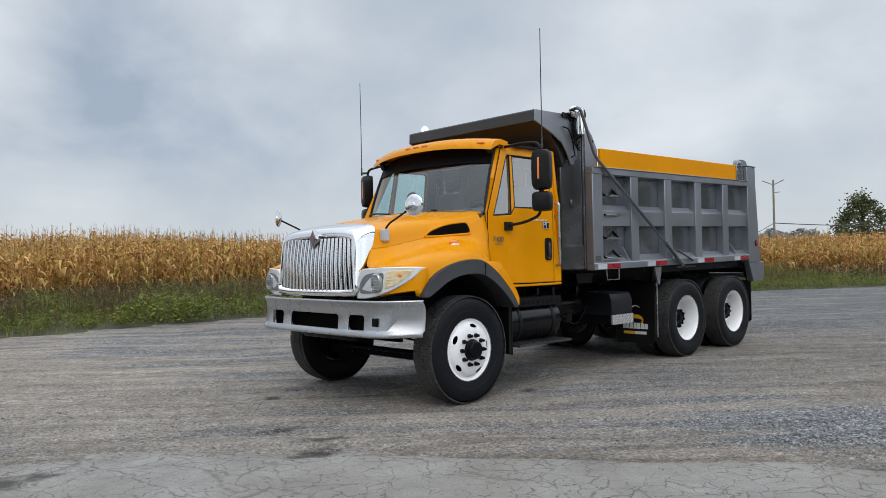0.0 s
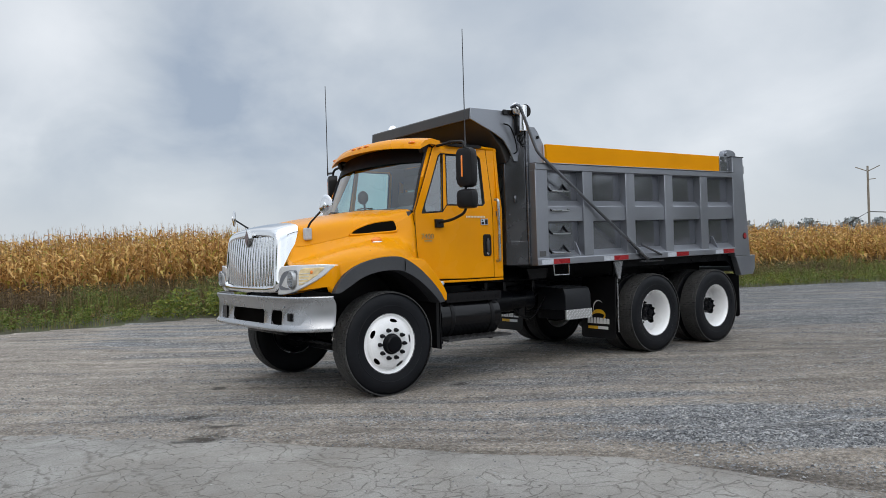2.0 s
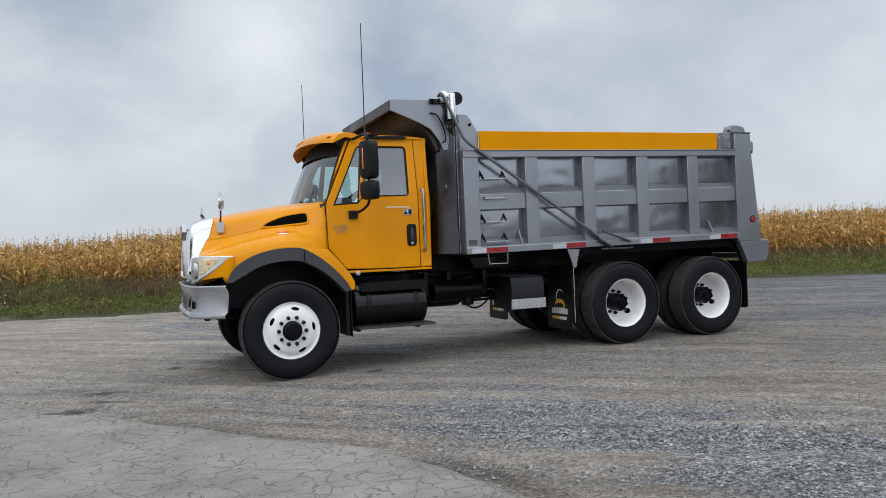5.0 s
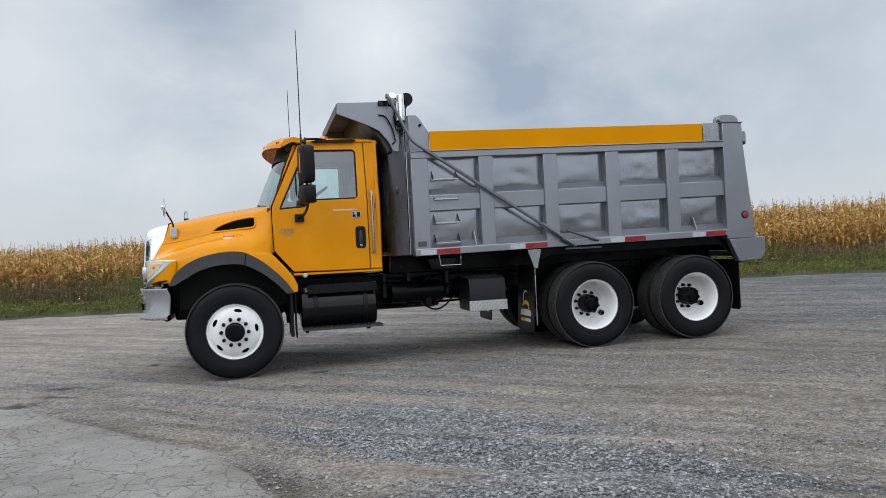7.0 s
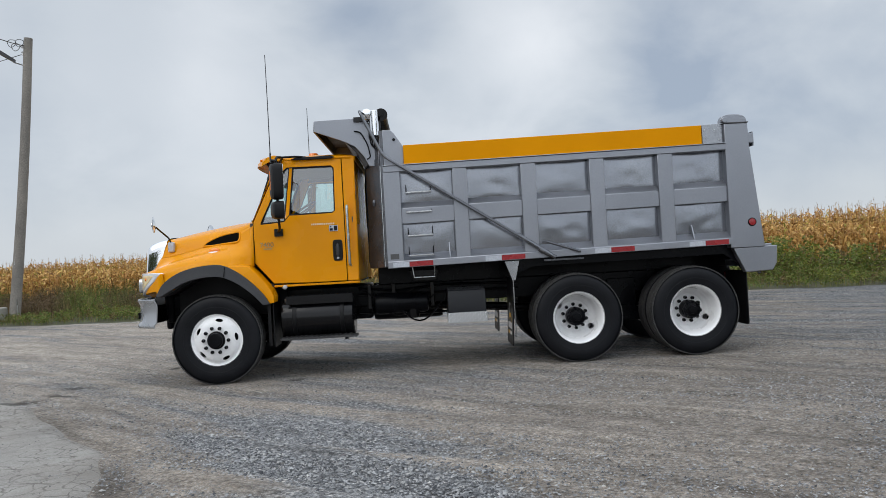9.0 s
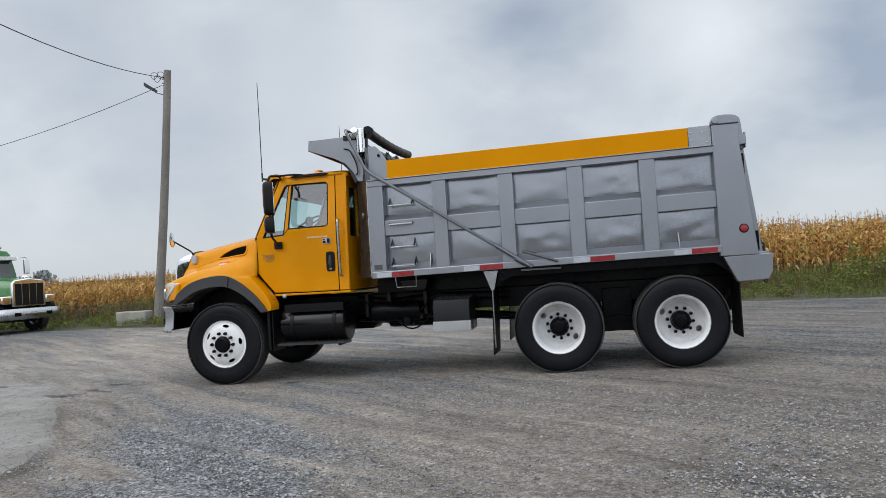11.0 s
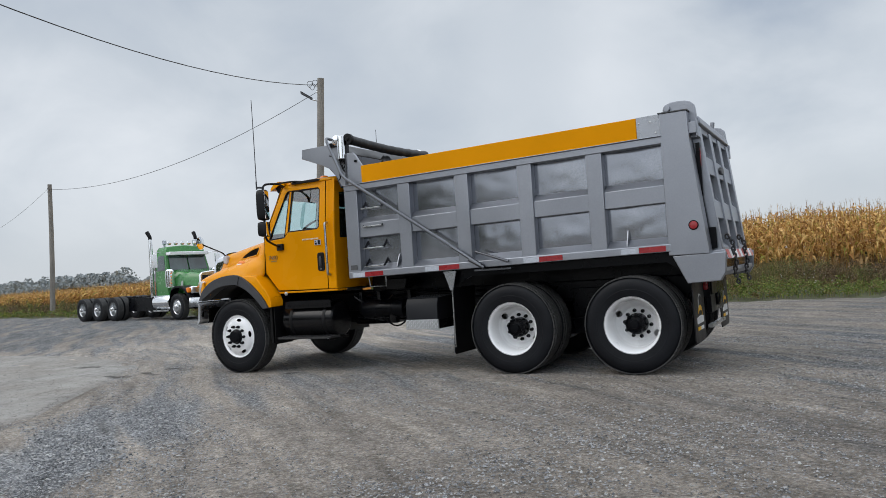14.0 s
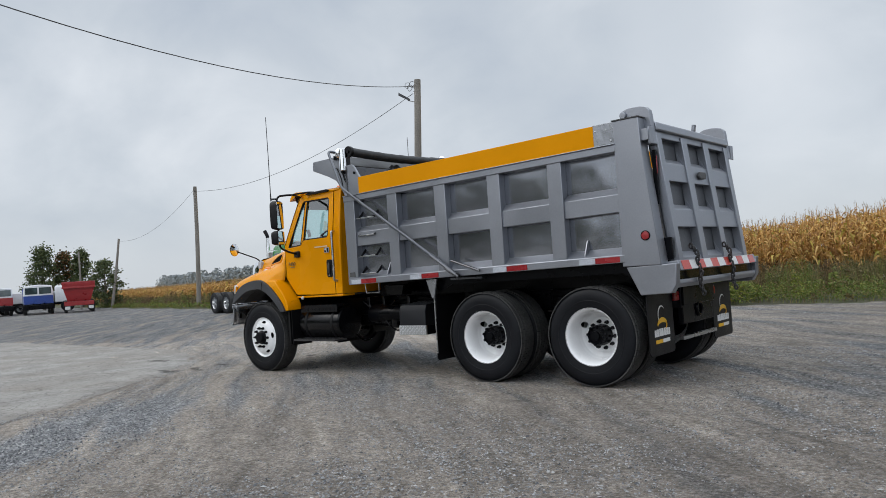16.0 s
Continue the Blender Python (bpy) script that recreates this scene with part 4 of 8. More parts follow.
def cab_inside():
    for y in (-0.50, 0.50):
        bm = bmesh.new()
        box(bm, 0.98, 1.46, y - 0.25, y + 0.25, 1.50, 1.64)
        box(bm, 1.40, 1.54, y - 0.24, y + 0.24, 1.62, 2.22)
        box(bm, 1.44, 1.53, y - 0.14, y + 0.14, 2.24, 2.42)
        box(bm, 1.05, 1.40, y - 0.2, y + 0.2, 1.13, 1.50)
        part("seat", bm, SEAT, truck, "grey cloth cab seat", bevel=0.04)
    part("dashboard", boxes([(0.46, 0.80, -0.95, 0.95, 1.60, 1.93)]), INTERIOR, truck, bevel=0.05)
    bm = bmesh.new()
    c = Vector((0.93, -0.50, 1.98))
    tilt = Matrix.Rotation(radians(-35), 3, "Y")
    tube(bm, [c + tilt @ Vector((0.23 * math.cos(a), 0.23 * math.sin(a), 0)) for a in (2 * math.pi * k / 28 for k in range(29))], 0.014, 6)
    for a in (0.5, 2.6, 4.7):
        tube(bm, [c, c + tilt @ Vector((0.22 * math.cos(a), 0.22 * math.sin(a), 0))], 0.012, 6)
    tube(bm, [c, (0.76, -0.50, 1.78)], 0.035, 8)
    part("steering_wheel", bm, BLACK_PLASTIC, truck)
    bm = bmesh.new()
    ball(bm, (0.64, 0.34, 2.11), (0.06, 0.085, 0.085))
    tube(bm, [(0.66, 0.34, 2.10), (0.66, 0.34, 1.93)], 0.012, 6)
    part("dash_fan", bm, BLACK_PLASTIC, truck)


def mirrors_and_aerials():
    for s in SIDES:
        bm = bmesh.new()
        arm = bend([(0.80, s * 0.97, 2.575), (0.86, s * 1.16, 2.600), (0.83, s * 1.425, 2.57), (0.83, s * 1.425, 1.83), (0.80, s * 1.22, 1.76), (0.735, s * 1.04, 1.735)])
        tube(bm, arm, 0.016, 8)
        box(bm, 0.70, 0.80, min(s * 1.02, s * 1.07), max(s * 1.02, s * 1.07), 1.685, 1.775)
        tube(bm, bend([(1.10, s * 0.95, 2.615), (1.0, s * 1.0, 2.625), (0.84, s * 1.16, 2.60)]), 0.014, 8)
        prism(bm, [(0.92, 2.60), (0.98, 2.615), (1.40, 2.622), (1.44, 2.605), (1.40, 2.585), (0.98, 2.585)], s * 0.94, s * 0.985)
        m = part("door_mirror", bm, BLACK_PLASTIC, truck, "tall black twin-head door mirror", bevel=0.005)
        for z0, z1, name in ((2.085, 2.500, "mirror_head"), (1.865, 2.070, "convex_head")):
            bm = bmesh.new()
            yc, w, zm, hz = s * 1.44, 0.105, 0.5 * (z0 + z1), 0.5 * (z1 - z0)
            loops = []
            for dx, k in ((-0.072, 0.62), (-0.060, 0.88), (-0.02, 1.0), (0.045, 0.97), (0.05, 0.92)):
                row = []
                for q in range(20):
                    a = 2 * math.pi * q / 20
                    ca, sa = math.cos(a), math.sin(a)
                    e = 0.42
                    row.append((0.835 + dx, yc + k * w * math.copysign(abs(ca) ** e, ca), zm + (hz - w * (1 - k)) * math.copysign(abs(sa) ** e, sa)))
                loops.append(row)
            loft(bm, loops)
            turn = Matrix.Translation((0.835, yc, 0)) @ Matrix.Rotation(radians(-24 * s), 4, "Z") @ Matrix.Translation((-0.835, -yc, 0))
            bmesh.ops.transform(bm, matrix=turn, verts=bm.verts)
            part(name, bm, BLACK_PLASTIC, m)
            bm = boxes([(0.884, 0.888, yc - w * 0.84, yc + w * 0.84, zm - hz * 0.90, zm + hz * 0.90)])
            bmesh.ops.transform(bm, matrix=turn, verts=bm.verts)
            part("mirror_glass", bm, MIRROR, m)
            if name == "mirror_head":
                part("mirror_lamp", boxes([(0.758, 0.772, yc - 0.022, yc + 0.018, zm - 0.10, zm + 0.12)]), AMBER, m, bevel=0.004)
        bm = bmesh.new()
        foot = Vector((0.785, s * 1.492, 2.50))
        tube(bm, [foot, foot + Vector((0, 0, 0.105))], 0.010, 8)
        tube(bm, [foot + Vector((0, 0, 0.10)), foot + Vector((0.0, 0, 0.65)), foot + Vector((-0.002, s * 0.003, 1.215))], [0.0062, 0.0054, 0.0044], 6)
        tube(bm, [foot + Vector((0.04, -s * 0.06, 0.03)), foot + Vector((0, 0, 0.03))], 0.014, 6)
        part("aerial", bm, FLARE, truck, "thin whip aerial")
        # round mirror on the hood
        bm = bmesh.new()
        box(bm, -0.668, -0.590, min(s * 0.655, s * 0.728), max(s * 0.655, s * 0.728), 1.575, 1.70)
        hm = part("hood_mirror", bm, WHITE_TAPE, truck, "round convex mirror on a bent arm", bevel=0.018)
        bm = bmesh.new()
        tube(bm, bend([(-0.63, s * 0.70, 1.69), (-0.632, s * 0.76, 1.745), (-0.665, s * 1.13, 1.875)]), 0.010, 8)
        part("mirror_arm", bm, BLACK, hm)
        for mt, off, r in ((CHROME, -1, 0.100), (MIRROR, 1, 0.094)):
            bm = bmesh.new()
            prof = [(0.004, off * 0.030), (0.022, off * 0.028), (0.026, off * 0.018), (r * 0.6, off * 0.014), (r * 0.9, off * 0.008), (r, 0.0)] if off < 0 else [(0.004, 0.020), (r * 0.6, 0.014), (r, 0.004)]
            lathe(bm, prof, axis="x", n=28)
            ob = part("mirror_bowl" if off < 0 else "mirror_face", bm, mt, hm)
            ob.matrix_basis = pose(-0.665, s * 1.16, 1.895, 0, 0, -12 * s)


wheels()
front_end()
grille()
headlamps()
bumper()
cab()
cab_inside()
mirrors_and_aerials()


def rise(x):
    """The box stands a little higher at its rear."""
    return 0.0155 * (x - 2.05)


def tilt_up(bm):
    for v in bm.verts:
        v.co.z += rise(v.co.x)
    return bm


RIBS = [(2.825, 2.995), (3.625, 3.80), (4.43, 4.605), (5.24, 5.415)]
BAYS = [(2.215, 2.825), (2.995, 3.625), (3.80, 4.43), (4.605, 5.24), (5.415, 6.05)]


def dump_box():
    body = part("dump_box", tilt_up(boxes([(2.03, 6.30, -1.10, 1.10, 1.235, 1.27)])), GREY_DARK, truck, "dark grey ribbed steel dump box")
    for s in SIDES:
        def sbox(x0, x1, y0, y1, z0, z1):
            return (x0, x1, min(s * y0, s * y1), max(s * y0, s * y1), z0, z1)
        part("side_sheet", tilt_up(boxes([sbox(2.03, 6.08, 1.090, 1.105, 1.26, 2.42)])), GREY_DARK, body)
        for q, (a, b) in enumerate(BAYS):
            for low, high in ((1.37, 1.76), (1.97, 2.37)):
                part("side_panel", tilt_up(dented(a - 0.01, b + 0.01, low, high, s, q * 2.3 + low * 5 + s)), PANEL, body)
        # lower rail with a sloped top
        bm = bmesh.new()
        loft(bm, [[(x, s * y, z) for y, z in ((1.125, 1.235), (1.235, 1.235), (1.235, 1.312), (1.125, 1.395))] for x in (2.025, 6.08)])
        part("lower_rail", tilt_up(bm), GREY, body, bevel=0.006)
        bm = boxes([sbox(2.02, 6.06, 1.10, 1.235, 2.352, 2.425), sbox(2.02, 6.06, 1.12, 1.25, 2.425, 2.436)])
        part("top_rail", tilt_up(bm), GREY, body, bevel=0.006)
        part("front_post", tilt_up(boxes([sbox(2.02, 2.215, 1.10, 1.228, 1.31, 2.353)])), GREY, body, bevel=0.006)
        for a, b in RIBS:
            part("rib", tilt_up(boxes([sbox(a, b, 1.12, 1.226, 1.315, 2.353)])), GREY, body, bevel=0.006)
        for a, b in BAYS:
            # middle stringer with a sloped shelf above it
            bm = bmesh.new()
            loft(bm, [[(x, s * y, z) for y, z in ((1.125, 1.745), (1.205, 1.745), (1.205, 1.925), (1.125, 2.00))] for x in (a - 0.002, b + 0.002)])
            part("stringer", tilt_up(bm), GREY, body, bevel=0.004)
        # sideboard
        part("sideboard", tilt_up(boxes([sbox(2.27, 5.80, 1.135, 1.175, 2.437, 2.665)])), YELLOW_BOARD, body, "yellow painted wooden sideboard", bevel=0.004)
        part("board_end", tilt_up(boxes([sbox(5.802, 6.05, 1.13, 1.185, 2.437, 2.668)])), SHEET_METAL, body, "crumpled bare sheet metal cover", bevel=0.004)
        for x, z in ((5.83, 2.60), (5.95, 2.60), (6.0, 2.48)):
            bm = bmesh.new()
            ball(bm, (x, s * 1.187, z), (0.011, 0.006, 0.011), 1)
            part("board_bolt", tilt_up(bm), CHROME_ROUGH, body)
        # rear post, its rounded cap and the foot that flares backwards
        bm = bmesh.new()
        pts = [(6.05, 1.255), (6.455, 1.255), (6.335, 2.44), (6.325, 2.72), (6.05, 2.72)]
        prism(bm, pts, s * 1.06, s * 1.232)
        part("rear_post", bm, GREY, body, bevel=0.006)
        bm = bmesh.new()
        cap = [(6.065, 2.72), (6.065, 2.785), (6.09, 2.83), (6.15, 2.85), (6.22, 2.853), (6.29, 2.848), (6.345, 2.832), (6.377, 2.80), (6.386, 2.76), (6.412, 2.452), (6.33, 2.452), (6.33, 2.62), (6.30, 2.72)]
        prism(bm, cap, s * 1.005, s * 1.085)
        part("post_cap", bm, GREY, body, bevel=0.005)
        part("hinge_bracket", boxes([sbox(6.30, 6.405, 1.088, 1.20, 2.485, 2.60), sbox(6.395, 6.412, 1.088, 1.185, 2.452, 2.62)]), GREY, body, bevel=0.004)
        part("post_lip", boxes([sbox(6.04, 6.335, 1.09, 1.242, 2.721, 2.731)]), GREY_DARK, body)
        bm = bmesh.new()
        tube(bm, [(6.110, s * 1.075, 2.785), (6.110, s * 1.120, 2.785)], 0.034, 18)
        part("hinge_pin", bm, GREY, body, bevel=0.005)
        bm = bmesh.new()
        prism(bm, [(6.082, 1.248), (6.60, 1.262), (6.588, 1.06), (6.535, 0.975), (6.215, 0.962)], s * 1.13, s * 1.225)
        part("rear_foot", bm, GREY, body, bevel=0.008)
        bm = bmesh.new()
        lathe(bm, [(0.036, s * 1.225), (0.042, s * 1.236), (0.038, s * 1.246), (0.012, s * 1.250)], (6.315, 0, 1.550), n=22)
        part("marker_lamp", bm, RED, body, "round red marker lamp")
        bm = bmesh.new()
        lathe(bm, [(0.050, s * 1.222), (0.050, s * 1.238), (0.040, s * 1.240), (0.038, s * 1.230)], (6.315, 0, 1.550), n=22)
        part("marker_ring", bm, BLACK, body)
        # reflective strips along the lower rail
        for k, x in enumerate((2.275, 3.35, 4.635, 5.75)):
            part("red_strip", tilt_up(boxes([sbox(x, x + 0.275, 1.234, 1.2385, 1.243, 1.30)])), RED, body)
            part("white_strip", tilt_up(boxes([sbox(x - 0.19, x - 0.004, 1.234, 1.2385, 1.243, 1.30)])), WHITE_TAPE, body)
        # rungs welded into the first bay
        if s < 0:
            for z in (2.105, 1.875, 1.60, 1.37):
                rung = boxes([(2.272, 2.568, -1.243, -1.213, z - 0.010, z + 0.006)])
                rung = part("ladder_rung", tilt_up(rung), CHROME_ROUGH, body, bevel=0.003)
                for x in (2.272, 2.558):
                    bm = bmesh.new()
                    slab(bm, [(-1.120, z + 0.105), (-1.120, z + 0.055), (-1.205, z - 0.008), (-1.240, z - 0.008), (-1.240, z + 0.010), (-1.215, z + 0.012)], x, x + 0.010)
                    part("rung_arm", tilt_up(bm), BLACK_GLOSS, rung)
            bm = bmesh.new()
            tube(bm, [(2.305, -1.20, 1.235), (2.322, -1.20, 1.112), (2.560, -1.20, 1.108), (2.565, -1.20, 1.235)], 0.0075, 6)
            part("step_loop", tilt_up(bm), CHROME_ROUGH, body)
            for x in (2.745, 5.62):
                bm = bmesh.new()
                slab(bm, [(-1.125, 1.375), (-1.222, 1.320), (-1.222, 1.345), (-1.150, 1.49), (-1.125, 1.50)], x, x + 0.012)
                part("tie_lug", tilt_up(bm), GREY, body)
            part("maker_plate", tilt_up(boxes([(2.06, 2.16, -1.233, -1.225, 1.34, 1.40)])), GREY_DARK, body)
        # hanging bracket before the drive wheels
        bm = bmesh.new()
        prism(bm, [(3.385, 1.245), (3.555, 1.245), (3.50, 1.02), (3.465, 1.02)], s * 1.18, s * 1.20)
        part("flap_bracket", bm, BUMPER, body)
    # headboard: a wide inset box between cab and body
    bm = bmesh.new()
    # its sides are cut back towards the cab
    loft(bm, [[(x, s * (0.93 + x - 1.80), z) for x, z in ((1.80, 1.245), (1.984, 1.245), (1.984, 2.85), (1.93, 2.85), (1.93, 2.54), (1.80, 2.52))] for s in (-1, 1)])
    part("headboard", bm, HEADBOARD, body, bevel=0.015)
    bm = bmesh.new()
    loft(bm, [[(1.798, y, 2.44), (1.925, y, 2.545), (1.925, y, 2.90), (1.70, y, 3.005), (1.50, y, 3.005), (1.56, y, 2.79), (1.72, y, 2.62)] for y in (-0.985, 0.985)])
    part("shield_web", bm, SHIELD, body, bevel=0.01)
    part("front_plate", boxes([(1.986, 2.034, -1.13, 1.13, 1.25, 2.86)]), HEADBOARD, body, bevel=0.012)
    for s in SIDES:
        bm = bmesh.new()
        loft(bm, [[(x, s * y, z) for x, y in ((1.795, 0.90), (1.795, 0.940), (1.978, 1.123), (1.982, 1.06))] for z in (1.250, 1.525)])
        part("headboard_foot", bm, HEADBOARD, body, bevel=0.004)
        bm = bmesh.new()
        ball(bm, (1.89, s * 1.02, 2.02), (0.026, 0.020, 0.050))
        part("headboard_dent", bm, HEADBOARD, body, "scraped bare bump in the paint", sharp=80)
        # worn weld line down the front corner
        part("corner_weld", boxes([(1.984, 1.992, min(s * 1.128, s * 1.134), max(s * 1.128, s * 1.134), 1.26, 2.44)]), CHROME_ROUGH, body)
    bm = boxes([(1.74, 1.798, -0.30, 0.30, 1.30, 2.55)])
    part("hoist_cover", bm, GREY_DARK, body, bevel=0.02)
    # cab shield
    bm = bmesh.new()
    sec = [(1.215, 2.895), (1.225, 3.015), (1.245, 3.03), (1.80, 3.035), (2.03, 2.868), (2.02, 2.85), (1.785, 3.012), (1.25, 3.008), (1.242, 2.895)]
    loft(bm, [[(x, y, z) for x, z in sec] for y in (-1.03, 1.03)])
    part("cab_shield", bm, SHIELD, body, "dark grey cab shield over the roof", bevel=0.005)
    for s in SIDES:
        bm = bmesh.new()
        prism(bm, [(1.222, 2.90), (1.232, 3.025), (1.80, 3.035), (1.92, 2.90), (2.035, 2.86), (2.035, 2.46), (1.86, 2.46), (1.80, 2.58), (1.70, 2.70), (1.55, 2.775)], s * 1.03, s * 1.05)
        part("shield_side", bm, GREY, body, bevel=0.004)
        bm = bmesh.new()
        prism(bm, [(2.03, 2.44), (2.27, 2.44), (2.27, 2.66), (2.17, 2.82), (2.125, 2.865), (2.03, 2.865)], s * 1.10, s * 1.13)
        part("gusset", bm, GREY, body, bevel=0.006)
        bm = bmesh.new()
        tube(bm, [(2.165, s * 1.09, 2.745), (2.165, s * 1.145, 2.745)], 0.018, 10)
        part("gusset_pin", bm, BLACK, body)
    # tarp: roll, motor with chrome cover, bent arm with its springs
    bm = bmesh.new()
    n = 28
    loops = []
    for i in range(n + 1):
        y = -1.07 + 2.00 * i / n
        r = 0.064 + 0.003 * math.sin(i * 1.9) + 0.002 * math.sin(i * 4.3)
        loops.append([(2.03 + r * math.cos(a), y, 3.055 - 0.03 * math.sin(math.pi * i / n) + 0.95 * r * math.sin(a)) for a in (2 * math.pi * q / 14 for q in range(14))])
    loft(bm, loops)
    part("tarp_roll", bm, TARP, truck, "rolled black vinyl tarp", sharp=80)
    # loose black cloth hanging over the headboard
    bm = bmesh.new()
    rng = random.Random(31)
    rows = []
    for i in range(25):
        y = -0.30 + 1.25 * i / 24
        rows.append([(2.05 + 0.02 * math.sin(i * 0.9), y, 2.62), (2.06 + 0.015 * math.sin(i * 1.7), y, 2.80), (2.03 + rng.uniform(-0.01, 0.01), y, 2.905 + 0.03 * math.sin(i * 0.7) + rng.uniform(-0.02, 0.02))])
    loft(bm, rows, closed=False)
    part("tarp_cloth", bm, TARP, truck, "crumpled edge of the black tarp", solid=0.004)
    bm = bmesh.new()
    tube(bm, [(1.945, -1.12, 2.80), (1.945, -1.12, 3.10)], 0.055, 18)
    ball(bm, (1.86, -1.11, 3.06), (0.07, 0.06, 0.075))
    part("tarp_motor", bm, CHROME, truck, "chrome tarp motor cover", bevel=0.006)
    bm = bmesh.new()
    ball(bm, (1.71, 1.265, 3.11), (0.095, 0.05, 0.115))
    part("tarp_end_cap", bm, CHROME, truck)
    motor = part("tarp_bracket", boxes([(1.70, 2.06, -1.075, -1.050, 2.985, 3.045), (1.88, 2.02, -1.10, -1.052, 2.76, 3.04)]), BLACK_GLOSS, truck, "black bracket of the tarp motor", bevel=0.005)
    bm = bmesh.new()
    tube(bm, [(1.84, -1.09, 3.03), (1.96, -1.11, 3.05)], 0.036, 14)
    part("gear_case", bm, BLACK, motor)
    bm = bmesh.new()
    tube(bm, [(1.90, -1.09, 2.78), (1.90, -1.09, 2.86)], 0.030, 14)
    part("plug", bm, BLACK, motor)
    for k in range(3):
        bm = bmesh.new()
        c = Vector((1.93 + 0.028 * k, -1.085 - 0.010 * k, 2.745 - 0.03 * k))
        tube(bm, [c + Vector(((0.040 + 0.008 * k) * math.cos(q), 0.012 * math.sin(2 * q), 0.060 * math.sin(q))) for q in (2 * math.pi * i / 12 for i in range(13))], 0.007, 5)
        part("wire_loop", bm, BLACK_PLASTIC, motor)
    bm = bmesh.new()
    tube(bm, [(2.03, -1.10, 3.055), (2.03, -1.055, 3.055)], 0.075, 18)
    tube(bm, [(2.03, -1.115, 3.055), (2.03, -1.10, 3.055)], 0.022, 10)
    part("roll_end", bm, BLACK_PLASTIC, motor)
    for s in SIDES:
        bm = bmesh.new()
        tube(bm, bend([(1.80, s * 1.10, 3.07), (1.78, s * 1.245, 3.09), (2.035, s * 1.262, 2.545), (3.90, s * 1.275, 1.31)]), 0.019, 8)
        tube(bm, [(3.55, s * 1.275, 1.545), (3.93, s * 1.275, 1.29)], 0.025, 8)
        arm = part("tarp_arm", bm, ARM, truck, "bent grey tarp arm")
        bm = bmesh.new()
        tube(bm, [(3.86, s * 1.262, 1.455), (4.27, s * 1.262, 1.315)], 0.015, 8)
        tube(bm, [(3.78, s * 1.275, 1.37), (3.97, s * 1.275, 1.262)], 0.026, 8)
        box(bm, 3.84, 4.30, min(s * 1.24, s * 1.275), max(s * 1.24, s * 1.275), 1.225, 1.245)
        part("tarp_spring", bm, HEADBOARD, arm)
        bm = bmesh.new()
        hose = [(1.70, s * 1.065, 2.88), (1.78, s * 1.09, 2.86), (1.86, s * 1.09, 2.70), (1.88, s * 1.09, 2.56), (1.84, s * 1.07, 2.54)]
        tube(bm, bend(hose), 0.008, 6)
        part("cable", bm, BLACK, body)


def dented(x0, x1, z0, z1, s, seed):
    """A sheet between two ribs, pushed out and dented by years of loads."""
    bm = bmesh.new()
    n, m = 14, 10
    rows = []
    for i in range(n + 1):
        row = []
        for j in range(m + 1):
            u, v = i / n, j / m
            edge = math.sin(math.pi * u) ** 0.6 * math.sin(math.pi * v) ** 0.6
            d = 0.006 * edge + 0.006 * edge * noise.noise(Vector((u * 2.6 + seed, v * 1.9, seed * 0.7))) + 0.003 * edge * noise.noise(Vector((u * 6 + seed, v * 4, 3.1)))
            row.append((x0 + (x1 - x0) * u, s * (1.122 + d), z0 + (z1 - z0) * v))
        rows.append(row)
    loft(bm, rows, closed=False)
    return bm


